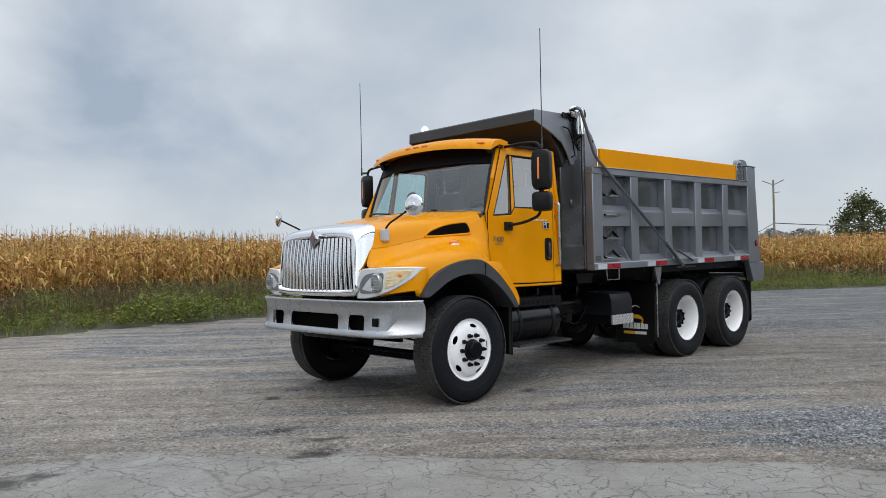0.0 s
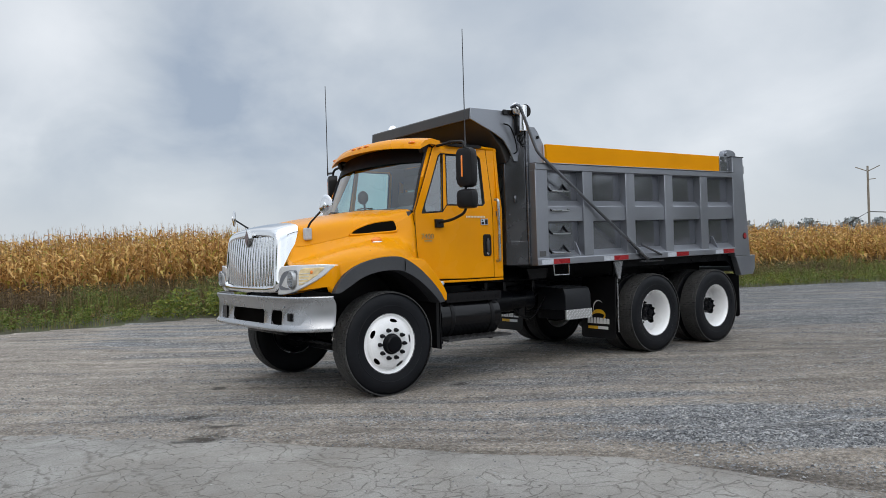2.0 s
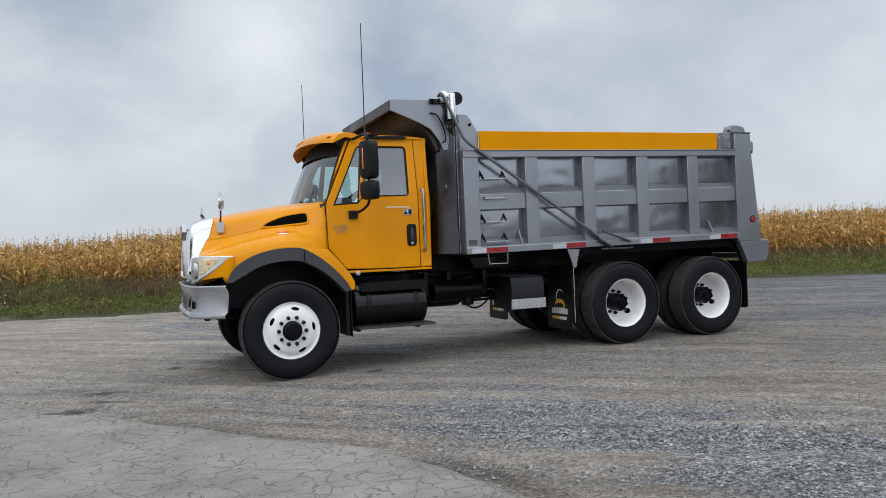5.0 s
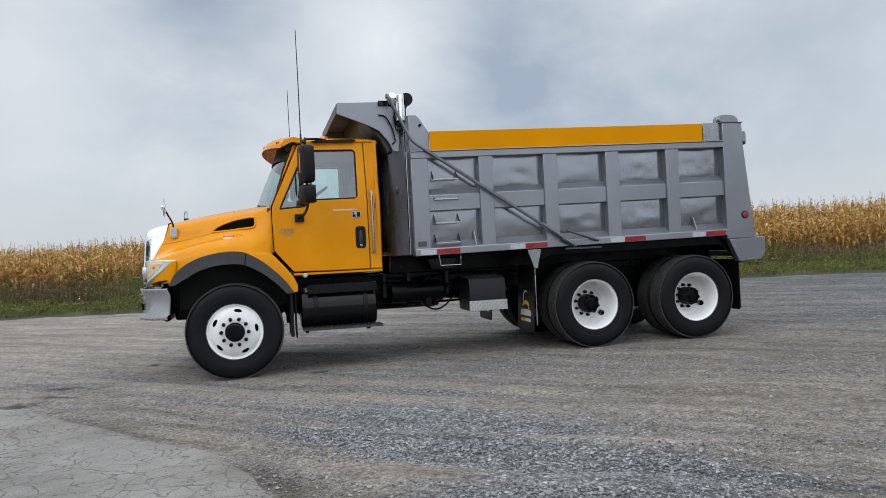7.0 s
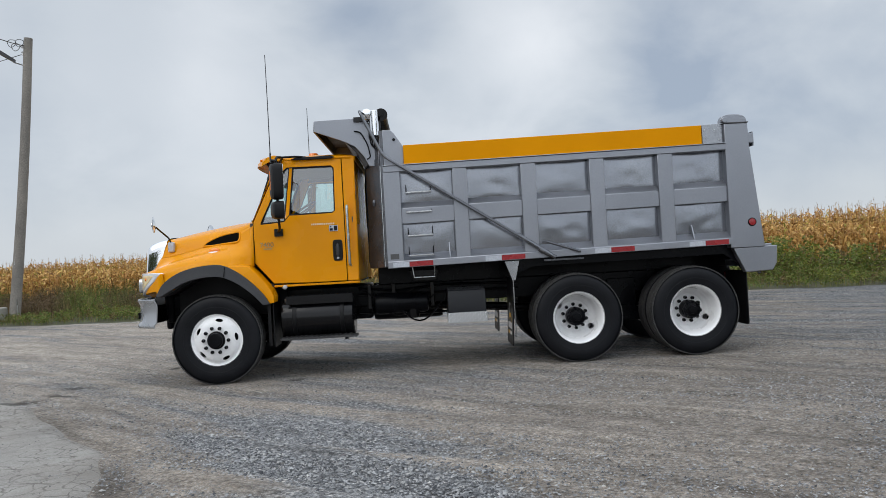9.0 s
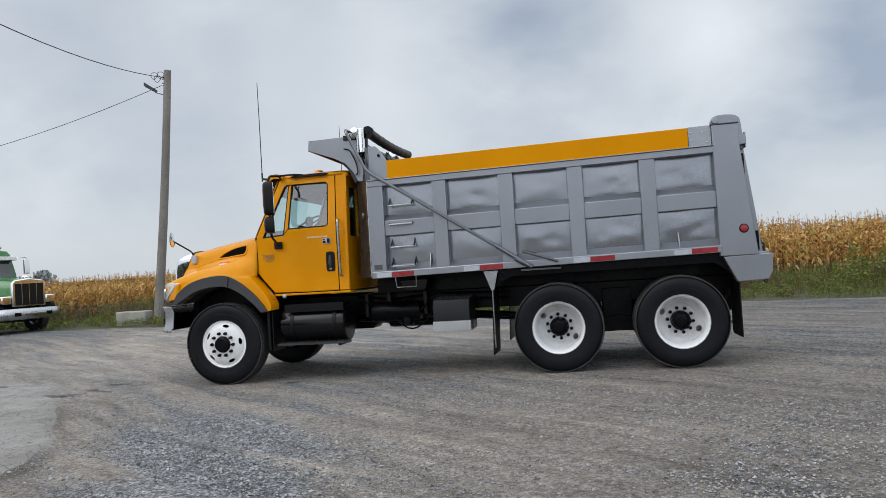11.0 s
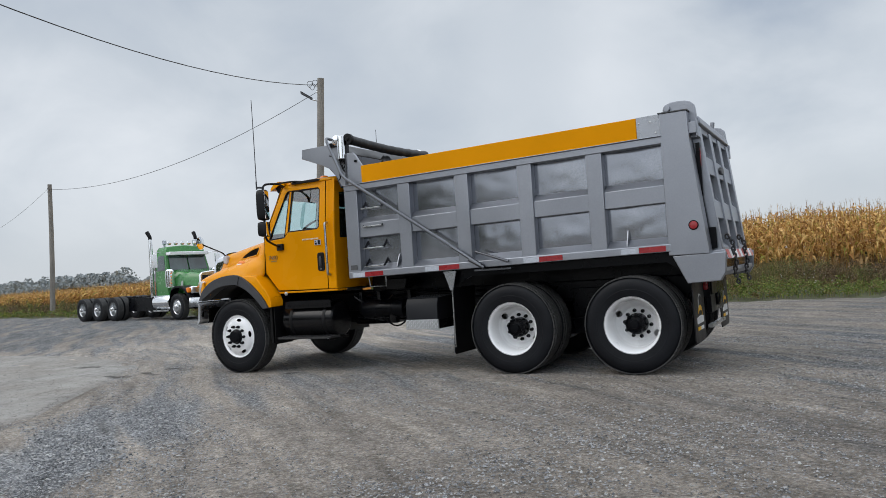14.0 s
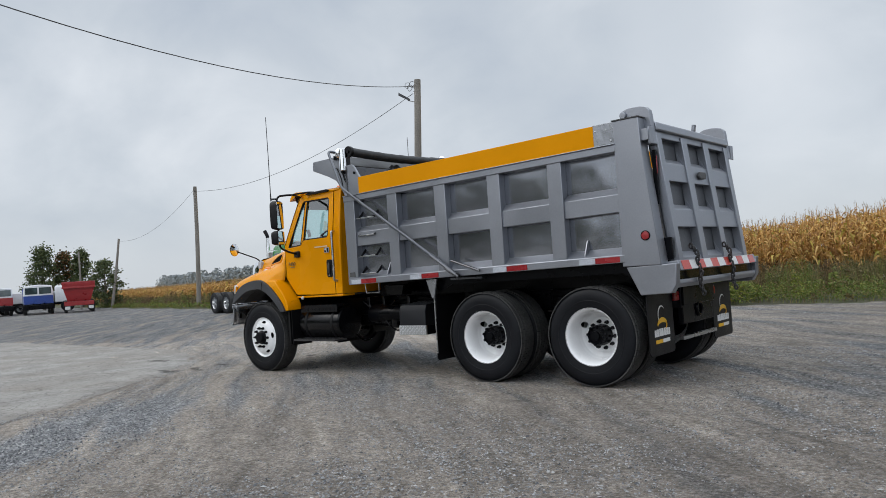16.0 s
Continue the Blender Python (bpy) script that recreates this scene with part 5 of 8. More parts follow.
def tailgate():
    def x_at(z):
        return 6.545 - 0.140 * (z - 1.27) / 1.28
    bm = bmesh.new()
    pts = [(-1.0, 1.27), (1.0, 1.27), (1.0, 2.56), (-1.0, 2.56)]
    loft(bm, [[(x_at(z) - d, y, z) for y, z in pts] for d in (0.105, 0.09)])
    gate = part("tailgate", bm, GATE_PANEL, truck, "dark grey steel tailgate with nine recessed panels")
    cols = [(-1.0, -0.89), (-0.38, -0.235), (0.235, 0.38), (0.89, 1.0)]
    rows = [(1.27, 1.315), (1.62, 1.80), (2.09, 2.275), (2.53, 2.60)]
    for a, b in cols:
        bm = bmesh.new()
        loft(bm, [[(x_at(1.27) - 0.09, y, 1.27), (x_at(1.27), y, 1.27), (x_at(2.58), y, 2.58), (x_at(2.58) - 0.09, y, 2.58)] for y in (a, b)])
        part("gate_post", bm, GREY, gate, bevel=0.006)
    for a, b in rows:
        bm = bmesh.new()
        loft(bm, [[(x_at(a) - 0.09, y, a), (x_at(a) - 0.018, y, a), (x_at(b) - 0.018, y, b), (x_at(b) - 0.09, y, b + (0.06 if b < 2.4 else 0))] for y in (-0.999, 0.999)])
        part("gate_beam", bm, GREY, gate, bevel=0.006)
    # corner gussets at the foot of each recess
    for q in range(3):
        edge = cols[q + 1][0]
        for a, b in rows[:3]:
            bm = bmesh.new()
            loft(bm, [[(x_at(b) - 0.088, y, b + 0.055), (x_at(b) - 0.022, y, b + 0.004), (x_at(b + 0.12) - 0.088, y, b + 0.15)] for y in (edge - 0.012, edge - 0.002)])
            part("corner_gusset", bm, GREY, gate)
    # rolled top edge and hinge eyes
    bm = bmesh.new()
    loft(bm, [[(6.35, y, 2.59), (6.42, y, 2.60), (6.405, y, 2.68), (6.36, y, 2.70), (6.30, y, 2.67)] for y in (-1.0, 1.0)])
    part("gate_top", bm, GREY, gate, bevel=0.012)
    bm = bmesh.new()
    tube(bm, [(6.37, 0.06, 2.68), (6.385, 0.06, 2.765)], 0.024, 10)
    part("gate_peg", bm, GREY, gate)
    bm = bmesh.new()
    slab(bm, [(-0.09, 2.18), (-0.06, 2.225), (0.09, 2.225), (0.11, 2.19), (0.09, 2.15), (-0.06, 2.145)], 6.43, 6.462)
    part("maker_badge", bm, GREY_DARK, gate, bevel=0.008)
    # apron under the gate with chequered reflective strip
    bm = bmesh.new()
    loft(bm, [[(6.42, y, 1.275), (6.575, y, 1.287), (6.606, y, 1.190), (6.560, y, 1.182), (6.42, y, 1.182)] for y in (-1.13, 1.13)])
    apron = part("rear_apron", bm, GREY, truck, "grey rear sill with a red and white reflective strip", bevel=0.006)
    part("apron_recess", boxes([(6.42, 6.540, -1.125, 1.125, 1.095, 1.182)]), BLACK_GLOSS, apron)
    bm = bmesh.new()
    loft(bm, [[(6.40, y, 1.095), (6.575, y, 1.098), (6.580, y, 1.060), (6.550, y, 1.020), (6.40, y, 1.015)] for y in (-1.128, 1.128)])
    part("apron_bar", bm, GREY, apron, bevel=0.008)
    n = 11
    for k in range(n):
        a, b = -1.06 + 2.12 * k / n, -1.06 + 2.12 * (k + 0.985) / n
        bm = bmesh.new()
        loft(bm, [[(6.580, y, 1.283), (6.609, y, 1.194), (6.605, y, 1.193), (6.576, y, 1.282)] for y in (a, b)])
        part("rear_strip", bm, TAPE_RED if k % 2 == 0 else TAPE_WHITE, apron)
    for y in (-0.72, 0.22):
        bm = bmesh.new()
        for k in range(15):
            c = Vector((6.615 + 0.012 * math.sin(k), y + 0.012 * k * 0.4, 1.42 - 0.034 * k))
            if k < 4:
                c.x -= 0.02 * (3 - k)
            q = Matrix.Rotation(radians(90 * (k % 2)), 3, "Z")
            ring = [c + q @ Vector((0.017 * math.cos(a), 0, 0.026 * math.sin(a))) for a in (2 * math.pi * j / 9 for j in range(10))]
            tube(bm, ring, 0.0105, 5)
        part("chain", bm, CHAIN, truck, "dark steel tailgate chain")
    for s in SIDES:
        part("gate_latch", boxes([(6.40, 6.50, min(s * 1.03, s * 1.055), max(s * 1.03, s * 1.055), 1.30, 1.52)]), BLACK, truck, bevel=0.006)
        part("tail_lamp_bar", boxes([(6.36, 6.40, min(s * 1.02, s * 1.05), max(s * 1.02, s * 1.05), 1.85, 2.40)]), BLACK, truck)
        part("tail_lamp", boxes([(6.395, 6.404, min(s * 1.026, s * 1.044), max(s * 1.026, s * 1.044), 2.16, 2.34)]), RED, truck, bevel=0.005)


def mud_flaps():
    def flap(x, y0, y1, z0, z1, face, lean=0.0):
        bm = bmesh.new()
        loft(bm, [[(x + lean * (z1 - z) + d, y, z) for y, z in ((y0, z1), (y1, z1), (y1, z0 + 0.03), (y1 - 0.03 * (1 if y1 > y0 else -1), z0), (y0 + 0.03 * (1 if y1 > y0 else -1), z0), (y0, z0 + 0.03))] for d in (0, 0.012)])
        f = part("mud_flap", bm, BLACK_PLASTIC, truck, "black rubber mud flap with a white and gold print", bevel=0.003)
        # printed swoosh, wordmark bars and stripe, kept as plain shapes
        yc, zc = 0.5 * (y0 + y1), z0 + 0.22
        off = -0.003 if face < 0 else 0.015

        def px(z):
            return x + lean * (z1 - z) + off
        def plate(bm, outline):
            loft(bm, [[(px(z) + d, y, z) for y, z in outline] for d in (0, 0.002)])

        def crescent(bm, cy, cz, ry, rz, a0, a1, fat):
            """A curved stroke, thickest in the middle."""
            ang = [radians(a0 + (a1 - a0) * i / 12) for i in range(13)]
            wide = [fat * (0.15 + math.sin(math.pi * i / 12)) for i in range(13)]
            for i in range(12):
                pts = [(cy + m * (ry + e * wide[j]) * math.cos(ang[j]), cz + (rz + e * wide[j]) * math.sin(ang[j])) for j, e in ((i, 0), (i + 1, 0), (i + 1, 1), (i, 1))]
                plate(bm, pts)
        m = 1 if face > 0 else -1
        for k, w in enumerate((0.052, 0.048, 0.054, 0.048, 0.048, 0.050, 0.042)):
            a = yc - 0.190 + 0.055 * k
            lift = 0.010 * math.cos(0.5 * (k - 3))
            bm = bmesh.new()
            plate(bm, [(a, zc - 0.030), (a + w, zc - 0.030), (a + w - 0.004, zc + 0.038 + lift), (a + 0.004, zc + 0.038 + lift)])
            part("letter_bar", bm, FLAP_WHITE, f)
        bm = bmesh.new()
        crescent(bm, yc + m * 0.01, zc + 0.170, 0.085, 0.095, 50, 215, 0.016)
        part("white_arc", bm, FLAP_WHITE, f)
        bm = bmesh.new()
        plate(bm, [(yc + m * y, z) for y, z in ((0, zc - 0.100), (0.17, zc - 0.100), (0.17, zc - 0.062), (0, zc - 0.062))])
        part("white_stripe", bm, FLAP_WHITE, f)
        bm = bmesh.new()
        crescent(bm, yc + m * 0.01, zc + 0.066, 0.110, 0.040, 15, 170, 0.045)
        crescent(bm, yc + m * 0.060, zc + 0.080, 0.040, 0.040, -75, 60, 0.020)
        part("gold_swoosh", bm, FLAP_GOLD, f)
        bm = bmesh.new()
        plate(bm, [(yc + m * y, z) for y, z in ((-0.17, zc - 0.100), (-0.004, zc - 0.100), (-0.004, zc - 0.062), (-0.17, zc - 0.062))])
        part("gold_stripe", bm, FLAP_GOLD, f)
        return f
    for s in SIDES:
        a, b = (-1.165, -0.565) if s < 0 else (0.565, 1.165)
        flap(6.235, a, b, 0.34, 0.985, 1)
        flap(3.47, a + 0.02, b, 0.245, 1.05, -1, -0.04)
        bm = bmesh.new()
        tube(bm, [(3.475, s * 1.17, 1.04), (3.475, s * 1.17, 0.34)], 0.008, 6)
        part("flap_rod", bm, CHROME_ROUGH, truck)
        # fender skirt over the rear wheels
        bm = bmesh.new()
        prism(bm, [(3.46, 1.05), (3.46, 1.27), (6.16, 1.31), (6.24, 0.95), (6.13, 1.10), (6.0, 1.19), (3.72, 1.17), (3.55, 1.10)], s * 1.10, s * 1.115)
        part("wheel_skirt", bm, BLACK, truck)


STEP = mat("worn_step_metal", (0.06, 0.06, 0.062), 0.4, 0.5, var=0.3, dirt=(0.2, 0.19, 0.18), damt=0.5)


def chassis():
    for s in SIDES:
        bm = boxes([(-0.82, 6.30, min(s * 0.40, s * 0.47), max(s * 0.40, s * 0.47), 0.78, 1.03), (1.86, 6.28, min(s * 0.33, s * 0.47), max(s * 0.33, s * 0.47), 1.03, 1.262)])
        part("frame_rail", bm, BLACK, truck, bevel=0.008)
        # leaf springs
        bm = bmesh.new()
        for k in range(4):
            h = 0.50 - 0.09 * k
            pts = [(h * t, s * 0.43, 0.66 - 0.035 * k + 0.07 * t * t) for t in (-1, -0.6, -0.2, 0.2, 0.6, 1)]
            loft(bm, [[(x, y - 0.04, z), (x, y + 0.04, z), (x, y + 0.04, z + 0.018), (x, y - 0.04, z + 0.018)] for x, y, z in pts])
        part("leaf_spring", bm, BLACK, truck)
        # walking-beam suspension of the tandem
        bm = bmesh.new()
        loft(bm, [[(x, s * 0.44, z - h), (x, s * 0.54, z - h), (x, s * 0.54, z + h), (x, s * 0.44, z + h)] for x, z, h in ((4.20, 0.44, 0.05), (4.92, 0.52, 0.10), (5.62, 0.45, 0.05))])
        box(bm, 4.74, 5.10, min(s * 0.42, s * 0.50), max(s * 0.42, s * 0.50), 0.50, 0.95)
        part("walking_beam", bm, BLACK, truck, bevel=0.01)
        for x in (4.222, 5.605):
            bm = bmesh.new()
            lathe(bm, [(0.205, s * 0.58), (0.215, s * 0.66), (0.205, s * 0.84)], (x, 0, 0.543), n=28)
            part("brake_drum", bm, BLACK, truck)
    bm = bmesh.new()
    tube(bm, [(0, -0.95, 0.50), (0, -0.80, 0.47), (0, -0.5, 0.40), (0, 0.5, 0.40), (0, 0.80, 0.47), (0, 0.95, 0.50)], 0.055, 8)
    tube(bm, [(-0.14, -0.85, 0.45), (-0.14, 0.85, 0.45)], 0.022, 8)
    part("front_axle", bm, BLACK, truck)
    for x in (4.222, 5.605):
        bm = bmesh.new()
        tube(bm, [(x, -0.95, 0.543), (x, -0.45, 0.543), (x, -0.25, 0.55), (x, 0.25, 0.55), (x, 0.45, 0.543), (x, 0.95, 0.543)], [0.07, 0.09, 0.17, 0.17, 0.09, 0.07], 12)
        ball(bm, (x - 0.08, 0.0, 0.56), (0.24, 0.21, 0.22))
        part("rear_axle", bm, BLACK, truck)
    bm = bmesh.new()
    tube(bm, [(1.75, 0, 0.78), (3.98, 0, 0.60)], 0.055, 10)
    tube(bm, [(4.45, 0, 0.58), (5.40, 0, 0.58)], 0.05, 10)
    part("drive_shaft", bm, BLACK, truck)
    bm = boxes([(-0.70, 0.55, -0.36, 0.36, 0.62, 1.55), (0.55, 1.75, -0.28, 0.28, 0.60, 1.05), (-0.80, -0.70, -0.50, 0.50, 0.70, 1.55), (-0.82, -0.74, -0.47, 0.47, 0.62, 0.95)])
    part("engine", bm, BLACK, truck, bevel=0.03)
    for x in (-0.5, 1.9, 3.0, 4.9, 6.2):
        part("cross_member", boxes([(x, x + 0.12, -0.44, 0.44, 0.80, 1.0)]), BLACK, truck, bevel=0.008)
    # fuel tank with its straps, steps and filler
    for s in SIDES:
        if s > 0:
            part("battery_box", boxes([(0.75, 1.45, 0.62, 1.05, 0.50, 0.92)]), BLACK, truck, bevel=0.03)
            continue
        bm = bmesh.new()
        lathe(bm, [(0.05, 0.715), (0.215, 0.72), (0.235, 0.735), (0.238, 0.76), (0.238, 1.54), (0.235, 1.565), (0.215, 1.58), (0.05, 1.585)], (0, -0.845, 0.705), axis="x", n=36)
        tank = part("fuel_tank", bm, BLACK_GLOSS, truck, "glossy black cylindrical fuel tank")
        for x in (0.86, 1.42):
            bm = bmesh.new()
            lathe(bm, [(0.240, x), (0.246, x + 0.004), (0.246, x + 0.045), (0.240, x + 0.05)], (0, -0.845, 0.705), axis="x", n=36)
            part("tank_strap", bm, BLACK_PLASTIC, tank)
        bm = bmesh.new()
        lathe(bm, [(0.035, 0.0), (0.04, 0.02), (0.04, 0.05), (0.01, 0.055)], (0.79, -0.955, 0.89), axis="z", n=16)
        part("tank_cap", bm, CHROME_ROUGH, tank)
        bm = boxes([(0.80, 1.58, -1.075, -0.82, 0.945, 0.968), (0.80, 1.58, -1.078, -1.066, 0.872, 0.97)])
        for k in range(11):
            box(bm, 0.85 + 0.064 * k, 0.885 + 0.064 * k, -1.06, -0.84, 0.967, 0.976)
        up_step = part("upper_step", bm, BLACK_GLOSS, truck, "black serrated cab step")
        for k in range(9):
            bm = bmesh.new()
            lathe(bm, [(0.021, -1.079), (0.021, -1.0835), (0.013, -1.0835), (0.012, -1.080)], (0.87 + 0.08 * k, 0, 0.912), n=12)
            part("step_grip", bm, BLACK_GLOSS, up_step)
        bm = bmesh.new()
        top_line = [(0.73, 0.492)] + [p for k in range(14) for p in ((0.760 + 0.058 * k, 0.492), (0.763 + 0.058 * k, 0.500), (0.787 + 0.058 * k, 0.500), (0.790 + 0.058 * k, 0.492))] + [(1.62, 0.492), (1.62, 0.468), (0.73, 0.468)]
        prism(bm, top_line, -1.19, -0.96)
        part("lower_step", bm, STEP, truck, "worn metal lower step")
        for x in (0.76, 1.46):
            part("step_arm", boxes([(x, x + 0.04, -1.0, -0.60, 0.43, 0.467)]), BLACK, truck)
        bm = bmesh.new()
        tube(bm, [(0.80, -0.90, 0.45), (0.80, -0.70, 0.60), (0.80, -0.47, 0.85)], 0.02, 6)
        part("step_hanger", bm, BLACK, truck)
        bm = bmesh.new()
        tube(bm, [(1.48, -0.90, 0.45), (1.48, -0.70, 0.60), (1.48, -0.47, 0.85)], 0.02, 6)
        part("step_hanger", bm, BLACK, truck)
        bm = bmesh.new()
        ball(bm, (0.785, -1.025, 1.082), (0.030, 0.02, 0.028))
        part("side_reflector", bm, WHITE_TAPE, truck)
        part("front_flap", boxes([(0.655, 0.667, -1.15, -0.80, 0.40, 1.05)]), BLACK_PLASTIC, truck)
        # tool box with a chequer-plate foot
        bm = bmesh.new()
        loft(bm, [[(x, -1.0, 0.66), (x, -1.0, 0.845), (x, -0.965, 0.93), (x, -0.52, 0.95), (x, -0.50, 0.66)] for x in (2.70, 3.155)])
        tb = part("tool_box", bm, TOOL_BOX, truck, "black tool box with a chequer-plate edge", bevel=0.008)
        part("chequer_edge", boxes([(2.695, 3.165, -1.008, -0.985, 0.545, 0.665)]), CHROME_ROUGH, tb)
        bm = bmesh.new()
        for i in range(15):
            for j in range(4):
                c = (2.712 + 0.031 * i, 0.561 + 0.030 * j)
                d = 0.011 if (i + j) % 2 else -0.011
                prism(bm, [(c[0] - 0.013, c[1] - d), (c[0] - 0.005, c[1] - d - 0.003), (c[0] + 0.013, c[1] + d), (c[0] + 0.005, c[1] + d + 0.003)], -1.0125, -1.006)
        tagged(part("chequer_pattern", bm, DIAMOND, tb), kind="stuff")
        for k in range(4):
            part("lid_ridge", boxes([(2.705, 3.15, -0.94 + 0.10 * k, -0.92 + 0.10 * k, 0.928 + 0.0045 * k, 0.940 + 0.0045 * k)]), TOOL_BOX, tb)
        part("tool_box_base", boxes([(2.70, 3.16, -0.985, -0.50, 0.545, 0.662)]), BLACK, tb)
    # air tanks, exhaust can and cross pipes in the middle
    bm = bmesh.new()
    lathe(bm, [(0.03, 1.80), (0.12, 1.82), (0.13, 1.86), (0.13, 2.42), (0.12, 2.46), (0.03, 2.48)], (0, -0.60, 0.80), axis="x", n=22)
    part("air_tank", bm, BLACK, truck)
    bm = bmesh.new()
    lathe(bm, [(0.03, 1.70), (0.14, 1.72), (0.15, 1.76), (0.15, 2.60), (0.14, 2.66), (0.03, 2.68)], (0, 0.58, 0.66), axis="x", n=22)
    part("silencer", bm, BLACK, truck)
    for k, (y, z) in enumerate(((-0.50, 1.0), (-0.52, 0.93), (-0.50, 0.70))):
        bm = bmesh.new()
        tube(bm, [(1.6, y, z), (2.1, y - 0.03, z - 0.05), (2.7, y - 0.02, z - 0.02 * k), (3.6, y, z - 0.03)], 0.016, 6)
        part("air_hose", bm, BLACK, truck)
    # brackets, a dryer can and slack lines between the tank and the tool box
    for x in (1.72, 2.02, 2.50):
        part("frame_bracket", boxes([(x, x + 0.05, -0.62, -0.47, 0.74, 1.04)]), BLACK_GLOSS, truck, bevel=0.006)
    bm = bmesh.new()
    lathe(bm, [(0.03, 0.60), (0.075, 0.615), (0.08, 0.66), (0.08, 0.80), (0.06, 0.83), (0.03, 0.84)], (2.28, -0.62, 0), axis="z", n=20)
    part("air_dryer", bm, BLACK_GLOSS, truck)
    for k in range(4):
        bm = bmesh.new()
        x0, x1, y = 1.66 + 0.13 * k, 2.30 + 0.12 * k, -0.64 - 0.015 * k
        tube(bm, [(x0 + (x1 - x0) * t, y, 0.98 - 0.05 * k - (0.14 + 0.04 * k) * math.sin(math.pi * t)) for t in (i / 10 for i in range(11))], 0.011, 6)
        part("slack_hose", bm, BLACK_GLOSS, truck)
    bm = bmesh.new()
    prism(bm, [(2.25, 1.20), (2.62, 1.20), (2.58, 1.06), (2.30, 1.06)], -0.80, -0.60)
    part("hoist_bracket", bm, BLACK_GLOSS, truck, bevel=0.01)
    # tow hitch and tail bar
    bm = boxes([(6.24, 6.30, -0.43, 0.43, 0.60, 1.0)])
    part("hitch_plate", bm, BLACK, truck, bevel=0.01)
    bm = bmesh.new()
    tube(bm, [(6.31, 0.07 * math.cos(a), 0.74 + 0.07 * math.sin(a)) for a in (2 * math.pi * k / 14 for k in range(15))], 0.018, 6)
    part("hitch_ring", bm, BLACK, truck)
    part("tail_bar", boxes([(6.255, 6.30, -0.46, 0.50, 0.44, 0.475)]), CHROME_ROUGH, truck)
    for y in (-0.50, 0.50):
        part("tail_light", boxes([(6.25, 6.285, y - 0.08, y + 0.08, 0.86, 0.96)]), RED, truck, bevel=0.01)


dump_box()
tailgate()
mud_flaps()
chassis()


# ---- ground, verge and corn ----
def edge_y(x):
    """Where the gravel ends and the verge begins."""
    return float(np.interp(x, EDGE_X, EDGE_Y))


EDGE_X = [-140, -80, -36, -15, -6, -1, 4.5, 9.5, 15.5, 22, 27, 60, 120]
EDGE_Y = [48, 31, 19.0, 13.8, 11.6, 10.6, 11.1, 10.7, 8.3, 5.2, 2.9, -12, -40]


def height(x, y):
    return 0.024 * float(np.clip((x + 0.5) / 5.5, 0, 1)) * float(np.clip((12 - abs(y)) / 6, 0, 1))


SLAB_Y = [-60, -25, -12, -7.5, -5.9, -5.2, -4.75, -4.2, -3.6, -2.9, -2.05, -1.5, -0.8, -0.15, 0.7, 1.1]
SLAB_X = [9.0, 2.2, 0.9, 0.7, 0.42, 0.30, 0.20, -0.05, -0.60, -1.15, -1.8, -2.3, -2.9, -3.8, -6.0, -14.0]


def nodes_of(name):
    """A new material with short ways to add noise, ramps, blends and stains to it."""
    m = bpy.data.materials.new(name)
    m.use_nodes = True
    nt = m.node_tree
    N, L = nt.nodes.new, nt.links.new
    tc = N("ShaderNodeTexCoord")

    def put(v, socket):
        if isinstance(v, (int, float)):
            socket.default_value = v
        elif isinstance(v, tuple):
            socket.default_value = (*v, 1)
        else:
            L(v, socket)

    def noisy(scale, detail, src=None, rough=0.55):
        n = N("ShaderNodeTexNoise")
        n.inputs["Scale"].default_value, n.inputs["Detail"].default_value, n.inputs["Roughness"].default_value = scale, detail, rough
        L(src or tc.outputs["Object"], n.inputs["Vector"])
        return n.outputs[0]

    def ramp(src, stops):
        r = N("ShaderNodeValToRGB")
        el = r.color_ramp.elements
        while len(el) < len(stops):
            el.new(0.5)
        for e, (p, c) in zip(el, stops):
            e.position, e.color = p, (*c, 1) if isinstance(c, tuple) else (c, c, c, 1)
        L(src, r.inputs[0])
        return r.outputs[0]

    def blend(f, a, c, mode="MIX"):
        x = N("ShaderNodeMix")
        x.data_type, x.blend_type = "RGBA", mode
        put(f, x.inputs["Factor"])
        put(a, x.inputs["A"])
        put(c, x.inputs["B"])
        return x.outputs["Result"]

    def calc(op, a, c, d=None):
        x = N("ShaderNodeMath")
        x.operation = op
        put(a, x.inputs[0])
        put(c, x.inputs[1])
        if d is not None:
            put(d, x.inputs[2])
        return x.outputs[0]

    def cells(scale, src=None):
        """Random value and distance of small cells: stones."""
        v = N("ShaderNodeTexVoronoi")
        v.inputs["Scale"].default_value = scale
        L(src or tc.outputs["Object"], v.inputs["Vector"])
        sp = N("ShaderNodeSeparateColor")
        L(v.outputs["Color"], sp.inputs[0])
        return sp.outputs[0], v.outputs["Distance"]

    def stain(before, x, y, rx, ry, colour, amount, ragged):
        """An oil spot of its own shape on the ground."""
        mp = N("ShaderNodeMapping")
        mp.vector_type = "TEXTURE"
        mp.inputs["Location"].default_value, mp.inputs["Scale"].default_value = (x, y, 0), (rx, ry, 1)
        L(tc.outputs["Object"], mp.inputs["Vector"])
        ln = N("ShaderNodeVectorMath")
        ln.operation = "LENGTH"
        L(mp.outputs[0], ln.inputs[0])
        d = calc("MULTIPLY_ADD", ragged, 2.6, ln.outputs["Value"])
        return blend(calc("MULTIPLY", ramp(d, [(0.35, 1.0), (1.05, 0.0)]), amount), before, colour)
    return m, nt, tc, noisy, ramp, blend, calc, cells, stain


